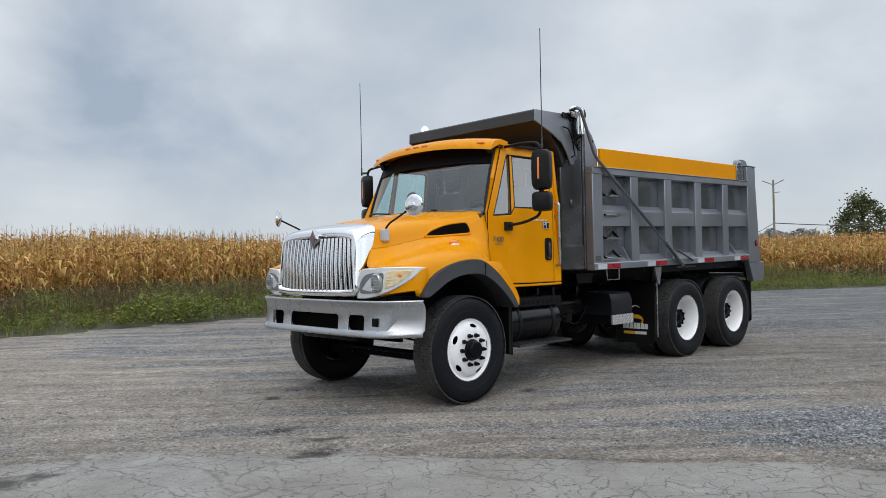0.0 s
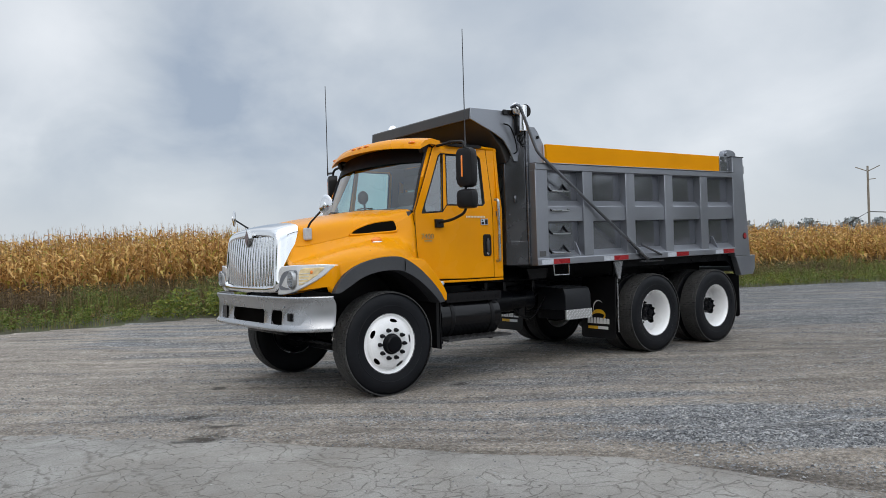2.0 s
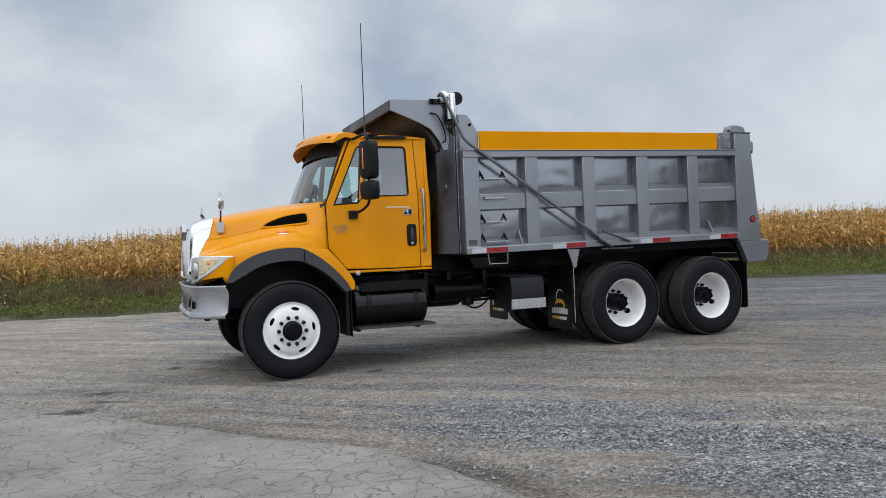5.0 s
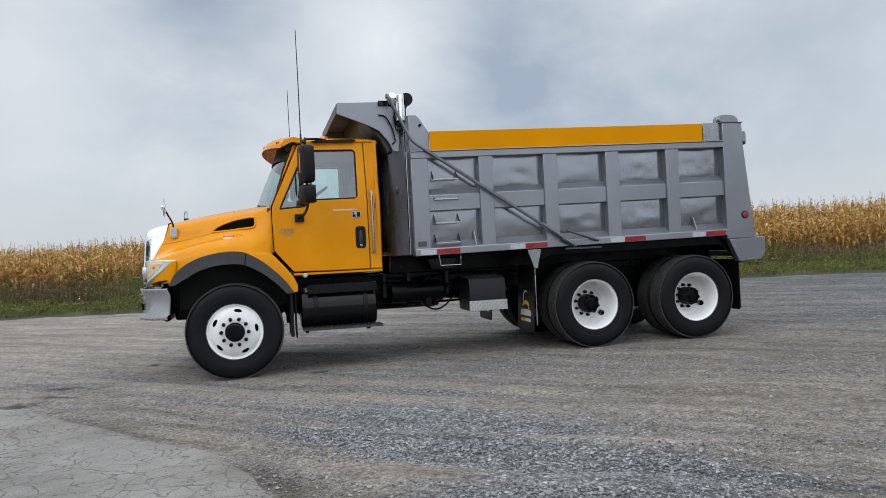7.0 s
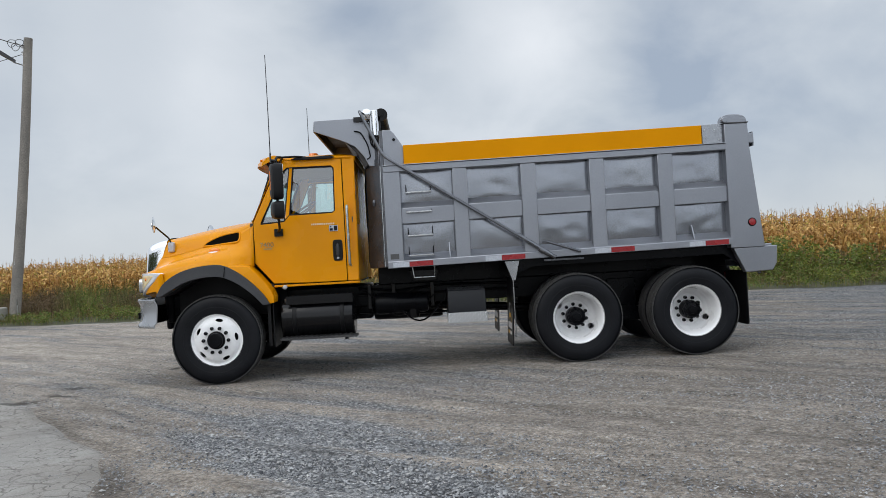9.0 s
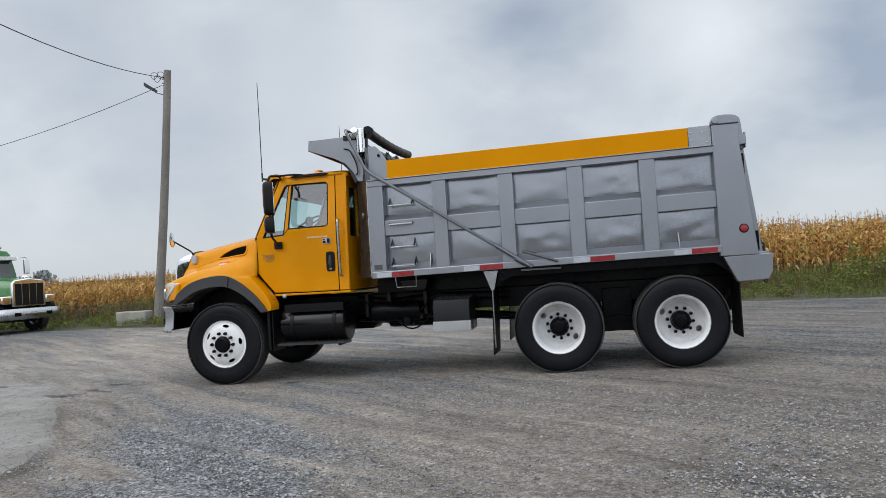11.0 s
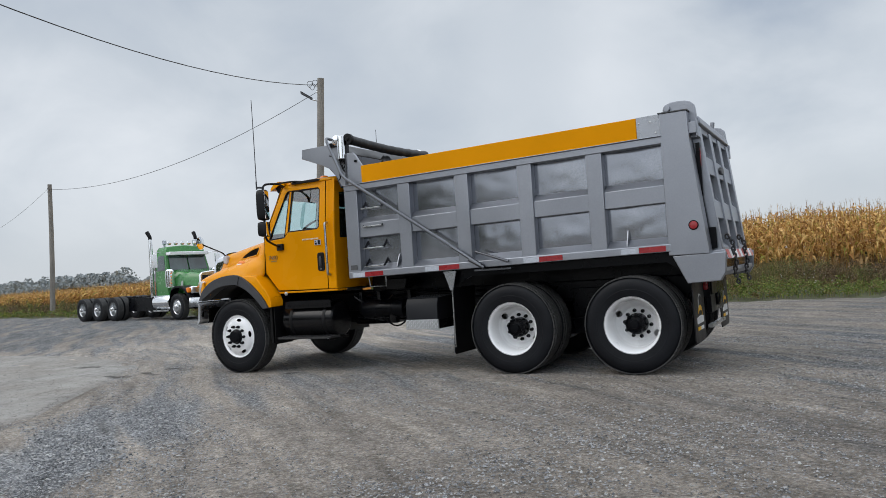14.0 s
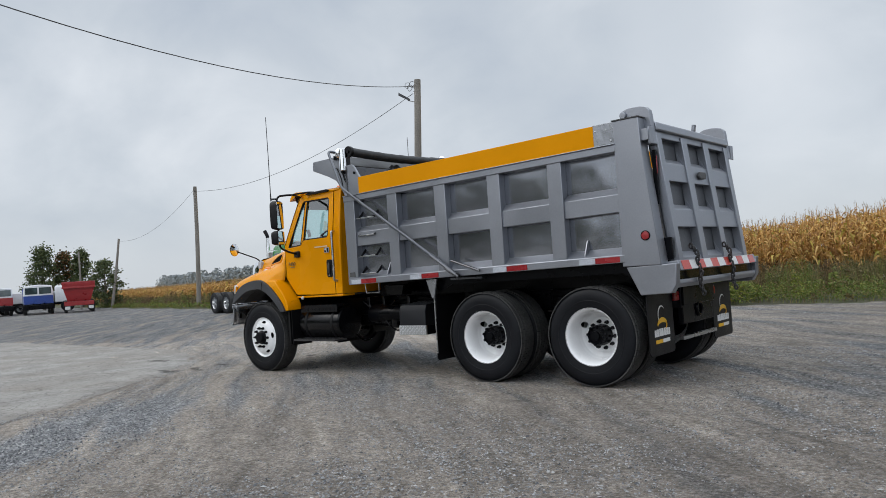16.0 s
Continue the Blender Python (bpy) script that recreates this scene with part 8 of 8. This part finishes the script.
def tree(at, h, width, material, label, seed, crown_low=0.18, leaf=0.16, count=2600, conical=0.0, group="trees by the yard"):
    rng = random.Random(seed)
    at = Vector(at)
    t = thing("tree", at, label, "tree", group)
    bm = bmesh.new()
    tube(bm, [at, at + Vector((0.05, 0, h * 0.3)), at + Vector((-0.08, 0.05, h * 0.8))], [h * 0.028, h * 0.02, h * 0.006], 9)
    clumps = []
    for k in range(26):
        f = crown_low + (1 - crown_low) * (k + rng.random()) / 26
        reach = width * 0.5 * (math.sin(math.pi * min(1, 0.18 + 0.82 * (f - crown_low) / (1 - crown_low))) ** 0.6 * (1 - conical) + conical * (1.08 - f))
        a = k * 2.4 + rng.uniform(-0.4, 0.4)
        e = at + Vector((math.cos(a) * reach * rng.uniform(0.45, 0.95), math.sin(a) * reach * rng.uniform(0.45, 0.95), h * f))
        root = at + Vector((0, 0, h * max(0.12, f - 0.22)))
        tube(bm, [root, root.lerp(e, 0.5) + Vector((0, 0, 0.05 * h)), e], [h * 0.010, h * 0.006, h * 0.002], 5)
        clumps.append((e, rng.uniform(0.10, 0.19) * width))
    part("trunk", bm, BARK, t)
    V, F = [], []
    for _ in range(count):
        c, r = rng.choice(clumps)
        p = c + Vector((rng.gauss(0, r * 0.6), rng.gauss(0, r * 0.6), rng.gauss(0, r * 0.45)))
        u = Vector((rng.gauss(0, 1), rng.gauss(0, 1), rng.gauss(0, 0.7))).normalized() * leaf * rng.uniform(0.6, 1.3)
        v = u.cross(Vector((rng.gauss(0, 1), rng.gauss(0, 1), rng.gauss(0, 1)))).normalized() * leaf * 0.6
        n = len(V)
        V.extend([tuple(p - u), tuple(p + v), tuple(p + u), tuple(p - v)])
        F.append((n, n + 1, n + 2, n + 3))
    me = bpy.data.meshes.new("crown")
    me.from_pydata(V, [], F)
    me.materials.append(material)
    tagged(under(new("crown", me), t), kind="stuff")
    return t


tree((103, 26.8, 0), 8.3, 6.2, FOLIAGE, "broad green deciduous tree beyond the corn", 3, 0.14, 0.20, 5200, group="trees past the corn")
tree((-80.9, 27.8, 0), 7.0, 4.4, FOLIAGE, "dark green tree with an uneven crown behind parked trucks", 5, 0.12, 0.15, 4200, 0.55)
tree((-81.9, 30.6, 0), 6.6, 3.6, AUTUMN, "tree with red-brown autumn leaves behind parked trucks", 6, 0.15, 0.15, 3600, 0.5)
tree((-79.4, 31.6, 0), 6.6, 3.6, FOLIAGE, "dark green tree with an uneven crown behind parked trucks", 15, 0.12, 0.15, 3800, 0.55)
tree((-64.0, 26.9, 0), 4.7, 3.3, FOLIAGE, "small round green tree at the corn's edge", 7, 0.06, 0.13, 3200)
tree((-96, 26.0, 0), 4.6, 5.0, FOLIAGE, "low broad green tree behind parked trucks", 8, 0.1, 0.2, 1900)


def far_woods():
    rng = random.Random(31)
    V, F = [], []
    spans = [((300, 190), (420, 130), 40, 13), ((250, 235), (300, 190), 26, 9), ((-760, 420), (-420, 330), 100, 17), ((-420, 330), (-250, 300), 60, 12), ((-880, 520), (-700, 640), 50, 18), ((330, 150), (560, 40), 60, 8)]
    for (ax, ay), (bx, by), n, h in spans:
        for k in range(n):
            t = (k + rng.random()) / n
            cx, cy, hh = ax + (bx - ax) * t, ay + (by - ay) * t, h * rng.uniform(0.45, 1.1)
            for _ in range(240):
                a, f = rng.uniform(0, 6.28), rng.random()
                r = hh * 0.5 * math.sin(math.pi * (0.15 + 0.8 * f)) * math.sqrt(rng.random())
                p = Vector((cx + r * math.cos(a) + rng.gauss(0, 0.8), cy + r * math.sin(a) + rng.gauss(0, 0.8), hh * f * 0.96))
                s = rng.uniform(0.6, 1.2)
                u = Vector((rng.gauss(0, 1), rng.gauss(0, 1), rng.gauss(0, 1))).normalized() * s
                v = u.cross(Vector((rng.gauss(0, 1), rng.gauss(0, 1), rng.gauss(0, 1)))).normalized() * s
                q = len(V)
                V.extend([tuple(p - u), tuple(p + v), tuple(p + u), tuple(p - v)])
                F.append((q, q + 1, q + 2, q + 3))
    stuff("far_woods", V, F, FAR_HAZED, "far woods on the horizon with haze in their colour", "woods")
    # an unseen tree line across the yard, there for the truck's reflections
    V, F = [], []
    for k in range(170):
        # tall at both ends to darken reflections in the grey box, a low hedge between
        t = (k + rng.random()) / 170
        tall = t > 0.785 or t < 0.27
        a = radians(200 + 150 * t)
        far = 54 if tall else 92
        cx, cy, hh = 3 + far * math.cos(a), -8 + far * math.sin(a), rng.uniform(10, 16) if tall else rng.uniform(2.5, 5.5) * (1 + 0.7 * max(0.0, (t - 0.62) / 0.145, (0.40 - t) / 0.13))
        for _ in range(90):
            a2, f = rng.uniform(0, 6.28), rng.random()
            r = hh * 0.42 * math.sin(math.pi * (0.15 + 0.8 * f)) * math.sqrt(rng.random())
            p = Vector((cx + r * math.cos(a2), cy + r * math.sin(a2), hh * f))
            s = rng.uniform(0.4, 0.9) if tall else 0.4
            u = Vector((rng.gauss(0, 1), rng.gauss(0, 1), rng.gauss(0, 1))).normalized() * s
            v = u.cross(Vector((rng.gauss(0, 1), rng.gauss(0, 1), rng.gauss(0, 1)))).normalized() * s
            q = len(V)
            V.extend([tuple(p - u), tuple(p + v), tuple(p + u), tuple(p - v)])
            F.append((q, q + 1, q + 2, q + 3))
    stuff("yard_tree_line", V, F, FOLIAGE, "unseen row of trees across the yard, reflected in the truck", "woods")
    # the corn goes on to the horizon as one rough canopy
    xs, ys = np.linspace(-900, 900, 181), np.linspace(0, 900, 46)
    r2 = np.random.default_rng(4)
    V, F = [], []
    ny = len(ys)
    for x in xs:
        e = edge_y(max(-140, min(120, x))) + 12
        if x < -140:
            e += (-140 - x) * 0.33
        for y in ys:
            V.append((float(x), float(e + y), 1.85 + float(r2.normal(0, 0.10)) + min(2.2, 0.004 * float(y))))
    for i in range(len(xs) - 1):
        for j in range(ny - 1):
            F.append((i * ny + j, (i + 1) * ny + j, (i + 1) * ny + j + 1, i * ny + j + 1))
    canopy = mat("far_corn_canopy", (0.36, 0.24, 0.085), 0.9, var=0.25, vs=0.4, fine=0.4, fs=6, bump=0.2, bs=3)
    stuff("corn_canopy", V, F, canopy, "tan corn field stretching to the horizon", "corn field")


far_woods()

# ---- the green truck and the others at the edge of the yard ----
GREEN = mat("green_truck_paint", (0.045, 0.20, 0.05), 0.25, coat=0.5, var=0.04)
for key in ("drive_rim", "steer_rim"):
    WHEELS["alloy_" + key] = WHEELS[key].copy()
    WHEELS["alloy_" + key].materials[0] = CHROME_ROUGH
WHEELS["alloy_hub"] = WHEELS["steer_hub"].copy()
WHEELS["alloy_hub"].materials[0] = CHROME


def plain_wheel(m, parent, kind="alloy_drive_rim", hub="drive_hub"):
    w = under(new("wheel", WHEELS["tyre"]), parent, m)
    for n, key in (("tread", "tread"), ("rim", kind), ("hub", hub)):
        under(new(n, WHEELS[key]), w)
    return w


def green_truck():
    g = thing("semi_truck", (0, 0, 0), "green conventional truck chassis with chrome stacks, parked by the corn", "truck")
    # front at +x
    bm = bmesh.new()
    loft(bm, [[(x, y, z) for y, z in ((-0.98, 0.98), (-1.0, 1.5), (-0.98, 2.1), (-0.90, 2.85), (-0.80, 2.98), (0, 3.05), (0.80, 2.98), (0.90, 2.85), (0.98, 2.1), (1.0, 1.5), (0.98, 0.98))] for x in (-3.42, -3.2, -2.45)])
    for v in bm.verts:
        if v.co.x > -2.5 and v.co.z > 2.0:
            v.co.x -= 0.28 * (v.co.z - 2.0)
    cab_ = part("cab", bm, GREEN, g, bevel=0.03)
    bm = bmesh.new()
    for y0, y1 in ((-0.86, -0.03), (0.03, 0.86)):
        loft(bm, [[(-2.40, y0, 2.02), (-2.40, y1, 2.02), (-2.605, y1 * 0.96, 2.66), (-2.605, y0 * 0.96, 2.66)], [(-2.43, y0, 2.02), (-2.43, y1, 2.02), (-2.635, y1 * 0.96, 2.66), (-2.635, y0 * 0.96, 2.66)]])
    part("windscreen", bm, DARK_GLASS, cab_)
    for s in SIDES:
        bm = bmesh.new()
        loft(bm, [[(x, s * 1.004, z) if z < 2.1 else (x, s * 0.935, z) for x, z in ((-3.25, 2.02), (-2.62, 2.02), (-2.76, 2.62), (-3.25, 2.62))], [(x, s * 0.93, z) for x, z in ((-3.25, 2.02), (-2.62, 2.02), (-2.76, 2.62), (-3.25, 2.62))]])
        part("side_window", bm, DARK_GLASS, cab_)
        bm = bmesh.new()
        tube(bm, [(-3.60, s * 1.06, 0.95), (-3.60, s * 1.06, 3.14)], 0.090, 14)
        tube(bm, [(-3.60, s * 1.06, 3.10), (-3.60, s * 1.06, 3.36)], 0.075, 12)
        pipe = part("exhaust_pipe", bm, CHROME, g, "tall chrome exhaust pipe")
        bm = bmesh.new()
        tube(bm, bend([(-3.60, s * 1.06, 3.34), (-3.605, s * 1.062, 3.44), (-3.76, s * 1.09, 3.66)]), 0.078, 12)
        part("pipe_tip", bm, BLACK, pipe)
        bm = bmesh.new()
        lathe(bm, [(0.10, 1.30), (0.19, 1.33), (0.19, 1.98), (0.12, 2.04), (0.05, 2.05)], (-2.05, s * 1.05, 0), axis="z", n=22)
        part("air_cleaner", bm, CHROME, g, "chrome air cleaner drum")
        for k in range(4):
            bm = bmesh.new()
            ball(bm, (-1.84, s * 1.08, 1.48 + 0.13 * k), (0.03, 0.03, 0.03), 1)
            part("cleaner_light", bm, AMBER, g)
        # fender
        bm = bmesh.new()
        arch = [(-1.98, 0.62), (-1.92, 0.98), (-1.72, 1.24), (-1.40, 1.34), (-0.95, 1.33), (-0.62, 1.20), (-0.45, 0.98), (-0.40, 0.80)]
        loft(bm, [[(x, s * 0.62, z) for x, z in arch], [(x, s * 1.14, z) for x, z in arch], [(x, s * 1.17, z - 0.07) for x, z in arch]], closed=False)
        part("fender", bm, BLACK, g, solid=0.03)
        bm = bmesh.new()
        box(bm, -0.50, -0.28, min(s * 0.68, s * 1.05), max(s * 0.68, s * 1.05), 1.02, 1.30)
        part("headlamp", bm, CHROME, g, bevel=0.04)
        bm = bmesh.new()
        box(bm, -0.62, -0.42, min(s * 1.0, s * 1.13), max(s * 1.0, s * 1.13), 1.06, 1.26)
        part("turn_lamp", bm, AMBER, g, bevel=0.03)
        bm = bmesh.new()
        lathe(bm, [(0.05, -3.55), (0.30, -3.54), (0.32, -3.48), (0.32, -2.18), (0.30, -2.12), (0.05, -2.11)], (0, s * 0.86, 0.72), axis="x", n=26)
        part("fuel_tank", bm, CHROME, g)
        bm = boxes([(-3.5, -2.15, min(s * 0.9, s * 1.14), max(s * 0.9, s * 1.14), 0.36, 0.42)])
        part("step", bm, CHROME_ROUGH, g)
        bm = bmesh.new()
        tube(bm, bend([(-2.75, s * 0.95, 2.72), (-2.55, s * 1.48, 2.75), (-2.55, s * 1.50, 2.0), (-2.60, s * 1.0, 1.92)]), 0.016, 6)
        box(bm, -2.60, -2.52, min(s * 1.36, s * 1.58), max(s * 1.36, s * 1.58), 2.12, 2.66)
        part("door_mirror", bm, CHROME, g, bevel=0.01)
        plain_wheel(pose(-1.18, s * 1.02, 0.525, 0, 10, 0 if s < 0 else 180), g, "alloy_steer_rim", "alloy_hub")
        for x in (-6.2, -7.6, -9.0):
            plain_wheel(pose(x, s * 1.05, 0.525, 0, 20, 0 if s < 0 else 180), g, "alloy_drive_rim", "alloy_hub")
            plain_wheel(pose(x, s * 0.73, 0.525, 0, 20, 180 if s < 0 else 0), g, "alloy_drive_rim", "drive_hub")
        part("frame_rail", boxes([(-10.2, -0.3, min(s * 0.38, s * 0.46), max(s * 0.38, s * 0.46), 0.72, 1.0)]), BLACK, g)
    # hood with a raised centre and a side stripe
    bm = bmesh.new()
    loft(bm, [[(x, y * k, z) for y, z in ((-0.92, 1.02), (-0.90, lift - 0.35), (-0.72, lift - 0.05), (-0.35, lift), (0.35, lift), (0.72, lift - 0.05), (0.90, lift - 0.35), (0.92, 1.02))] for x, k, lift in ((-0.36, 0.68, 1.83), (-1.2, 0.80, 1.92), (-2.5, 1.0, 2.04))])
    part("hood", bm, GREEN, g, bevel=0.04)
    for s in SIDES:
        bm = bmesh.new()
        prism(bm, [(-2.45, 1.24), (-1.5, 1.24), (-1.38, 1.30), (-1.35, 1.55), (-1.42, 1.55), (-1.46, 1.36), (-2.45, 1.32)], s * 0.80, s * 0.835)
        part("hood_stripe", bm, SILVER, g)
    bm = bmesh.new()
    slab(bm, [(-0.66, 0.92), (-0.66, 1.72), (-0.56, 1.84), (0, 1.90), (0.56, 1.84), (0.66, 1.72), (0.66, 0.92)], -0.38, -0.26)
    gr = part("grille_frame", bm, CHROME, g, bevel=0.03)
    for k in range(4):
        y = -0.43 + 0.287 * k
        part("grille_panel", boxes([(-0.262, -0.245, y - 0.128, y + 0.128, 0.97, 1.72)]), BLACK_PLASTIC, gr, bevel=0.01)
    bm = bmesh.new()
    row = [(-0.06 - 0.20 * abs(k / 6) ** 3, 1.20 * k / 6) for k in range(-6, 7)]
    loft(bm, [[(x, y, 0.48) for x, y in row], [(x + 0.01, y, 0.66) for x, y in row], [(x, y, 0.86) for x, y in row]], closed=False)
    part("bumper", bm, CHROME_ROUGH, g, "wide bright metal bumper", solid=0.04)
    for y in (-0.62, 0.62, 0.0):
        part("bumper_slot", boxes([(-0.075, -0.030, y - 0.11, y + 0.11, 0.60, 0.72)]), BLACK, g)
    part("engine_block", boxes([(-3.4, -0.5, -0.5, 0.5, 0.40, 1.3), (-5.6, -3.4, -0.75, 0.75, 0.38, 0.95)]), BLACK, g)
    bm = bmesh.new()
    slab(bm, [(-0.92, 2.62), (0.92, 2.62), (0.90, 2.76), (-0.90, 2.76)], -2.66, -2.30)
    part("sun_visor", bm, SILVER, g, bevel=0.02)
    for k in range(5):
        bm = bmesh.new()
        y = -0.6 + 0.3 * k
        lathe(bm, [(0.01, 0.03), (0.075, 0.02), (0.085, -0.06), (0.02, -0.09)], (-2.85, y, 3.14), axis="x", n=14)
        part("roof_lamp", bm, CHROME, g)
    for s in SIDES:
        bm = bmesh.new()
        lathe(bm, [(0.04, 2.98), (0.045, 3.08), (0.09, 3.12), (0.09, 3.26), (0.03, 3.30)], (-3.1, s * 0.7, 0), axis="z", n=14)
        part("beacon", bm, WHITE_TAPE, g)
    part("cab_back_rack", boxes([(-3.56, -3.48, -0.95, 0.95, 1.0, 2.70)]), CHROME_ROUGH, g)
    # a short-nosed build: cab, stacks and tank stand closer to the grille
    for ob in [c for c in g.children if not c.name.startswith("wheel")]:
        for o in [ob, *ob.children]:
            for v in o.data.vertices:
                v.co.x = float(np.interp(v.co.x, [-10.5, -5.6, -3.7, -2.45, -1.6, 0.2], [-10.5, -5.6, -3.12, -1.98, -1.4, 0.2]))
    g.matrix_basis = pose(-14.55, 12.75, 0, 0, 0, -10)


DARK_GLASS = mat("tinted_truck_glass", (0.05, 0.075, 0.08), 0.04, coat=1.0, var=0.5, vs=1.2, rvar=0.02)
green_truck()


def lorry(m, paint, trim, label, kind):
    g = thing("parked_truck", (0, 0, 0), label, "truck", "trucks parked far off")
    for s in SIDES:
        for x in (1.2, -2.8, -4.1):
            plain_wheel(pose(x, s * 1.0, 0.525, 0, 0, 0 if s < 0 else 180), g)
        part("frame_rail", boxes([(-5.0, 2.2, min(s * 0.36, s * 0.46), max(s * 0.36, s * 0.46), 0.70, 0.98)]), BLACK, g)
    if kind == "hopper":
        bm = bmesh.new()
        loft(bm, [[(-4.9, -0.85, 0.95), (2.0, -0.85, 0.95), (2.0, 0.85, 0.95), (-4.9, 0.85, 0.95)], [(-5.1, -1.22, 2.25), (2.4, -1.22, 2.25), (2.4, 1.22, 2.25), (-5.1, 1.22, 2.25)], [(-5.1, -1.24, 2.55), (2.4, -1.24, 2.55), (2.4, 1.24, 2.55), (-5.1, 1.24, 2.55)]])
        part("hopper", bm, paint, g, bevel=0.03)
        part("rear_beam", boxes([(2.36, 2.46, -1.25, 1.25, 2.0, 2.14), (2.2, 2.32, -1.1, 1.1, 0.6, 0.95)]), trim, g, bevel=0.02)
        for s in SIDES:
            part("mud_flap", boxes([(2.22, 2.24, min(s * 0.6, s * 1.15), max(s * 0.6, s * 1.15), 0.25, 0.85)]), BLACK_PLASTIC, g)
            part("flap_print", boxes([(2.242, 2.248, min(s * 0.68, s * 1.05), max(s * 0.68, s * 1.05), 0.30, 0.55)]), FLAP_WHITE, g)
    else:
        bm = bmesh.new()
        loft(bm, [[(x, y, z) for y, z in ((-1.12, 0.9), (-1.15, 1.7), (-1.05, 2.45), (0, 2.55), (1.05, 2.45), (1.15, 1.7), (1.12, 0.9))] for x in (0.2, 2.0)])
        cab_ = part("cab", bm, paint, g, bevel=0.08)
        bm = boxes([(2.0, 2.012, -0.98, -0.06, 1.75, 2.30), (2.0, 2.012, 0.06, 0.98, 1.75, 2.30)])
        part("windscreen", bm, DARK_GLASS, cab_, bevel=0.004)
        part("front_panel", boxes([(2.0, 2.03, -1.12, 1.12, 0.92, 1.62)]), trim, cab_, bevel=0.01)
        part("bumper", boxes([(1.95, 2.25, -1.2, 1.2, 0.45, 0.85)]), BLACK if kind == "cab" else CHROME_ROUGH, g, bevel=0.04)
        part("box_body", boxes([(-5.0, 0.1, -1.15, 1.15, 1.0, 2.3 if kind == "cab" else 2.0)]), trim if kind == "cab" else paint, g, bevel=0.03)
    g.matrix_basis = m


RED_PAINT = mat("red_truck_paint", (0.30, 0.022, 0.025), 0.35, coat=0.3, var=0.1)
WHITE_PAINT = mat("white_truck_paint", (0.68, 0.70, 0.72), 0.35, coat=0.3, var=0.05)
BLUE_PAINT = mat("blue_truck_paint", (0.02, 0.06, 0.28), 0.35, coat=0.3, var=0.1)
lorry(pose(-55.0, 20.3, 0, 0, 0, -23), RED_PAINT, RED_PAINT, "dark red hopper trailer parked at the yard's end", "hopper")
lorry(pose(-59.5, 18.8, 0, 0, 0, -20), WHITE_PAINT, BLUE_PAINT, "white and blue truck parked at the yard's end", "cab")
lorry(pose(-67.0, 23.2, 0, 0, 0, 62), WHITE_PAINT, WHITE_PAINT, "white truck parked behind other trucks", "van")
lorry(pose(-64.5, 17.2, 0, 0, 0, -14), WHITE_PAINT, RED_PAINT, "white truck with a red body parked far off", "cab")
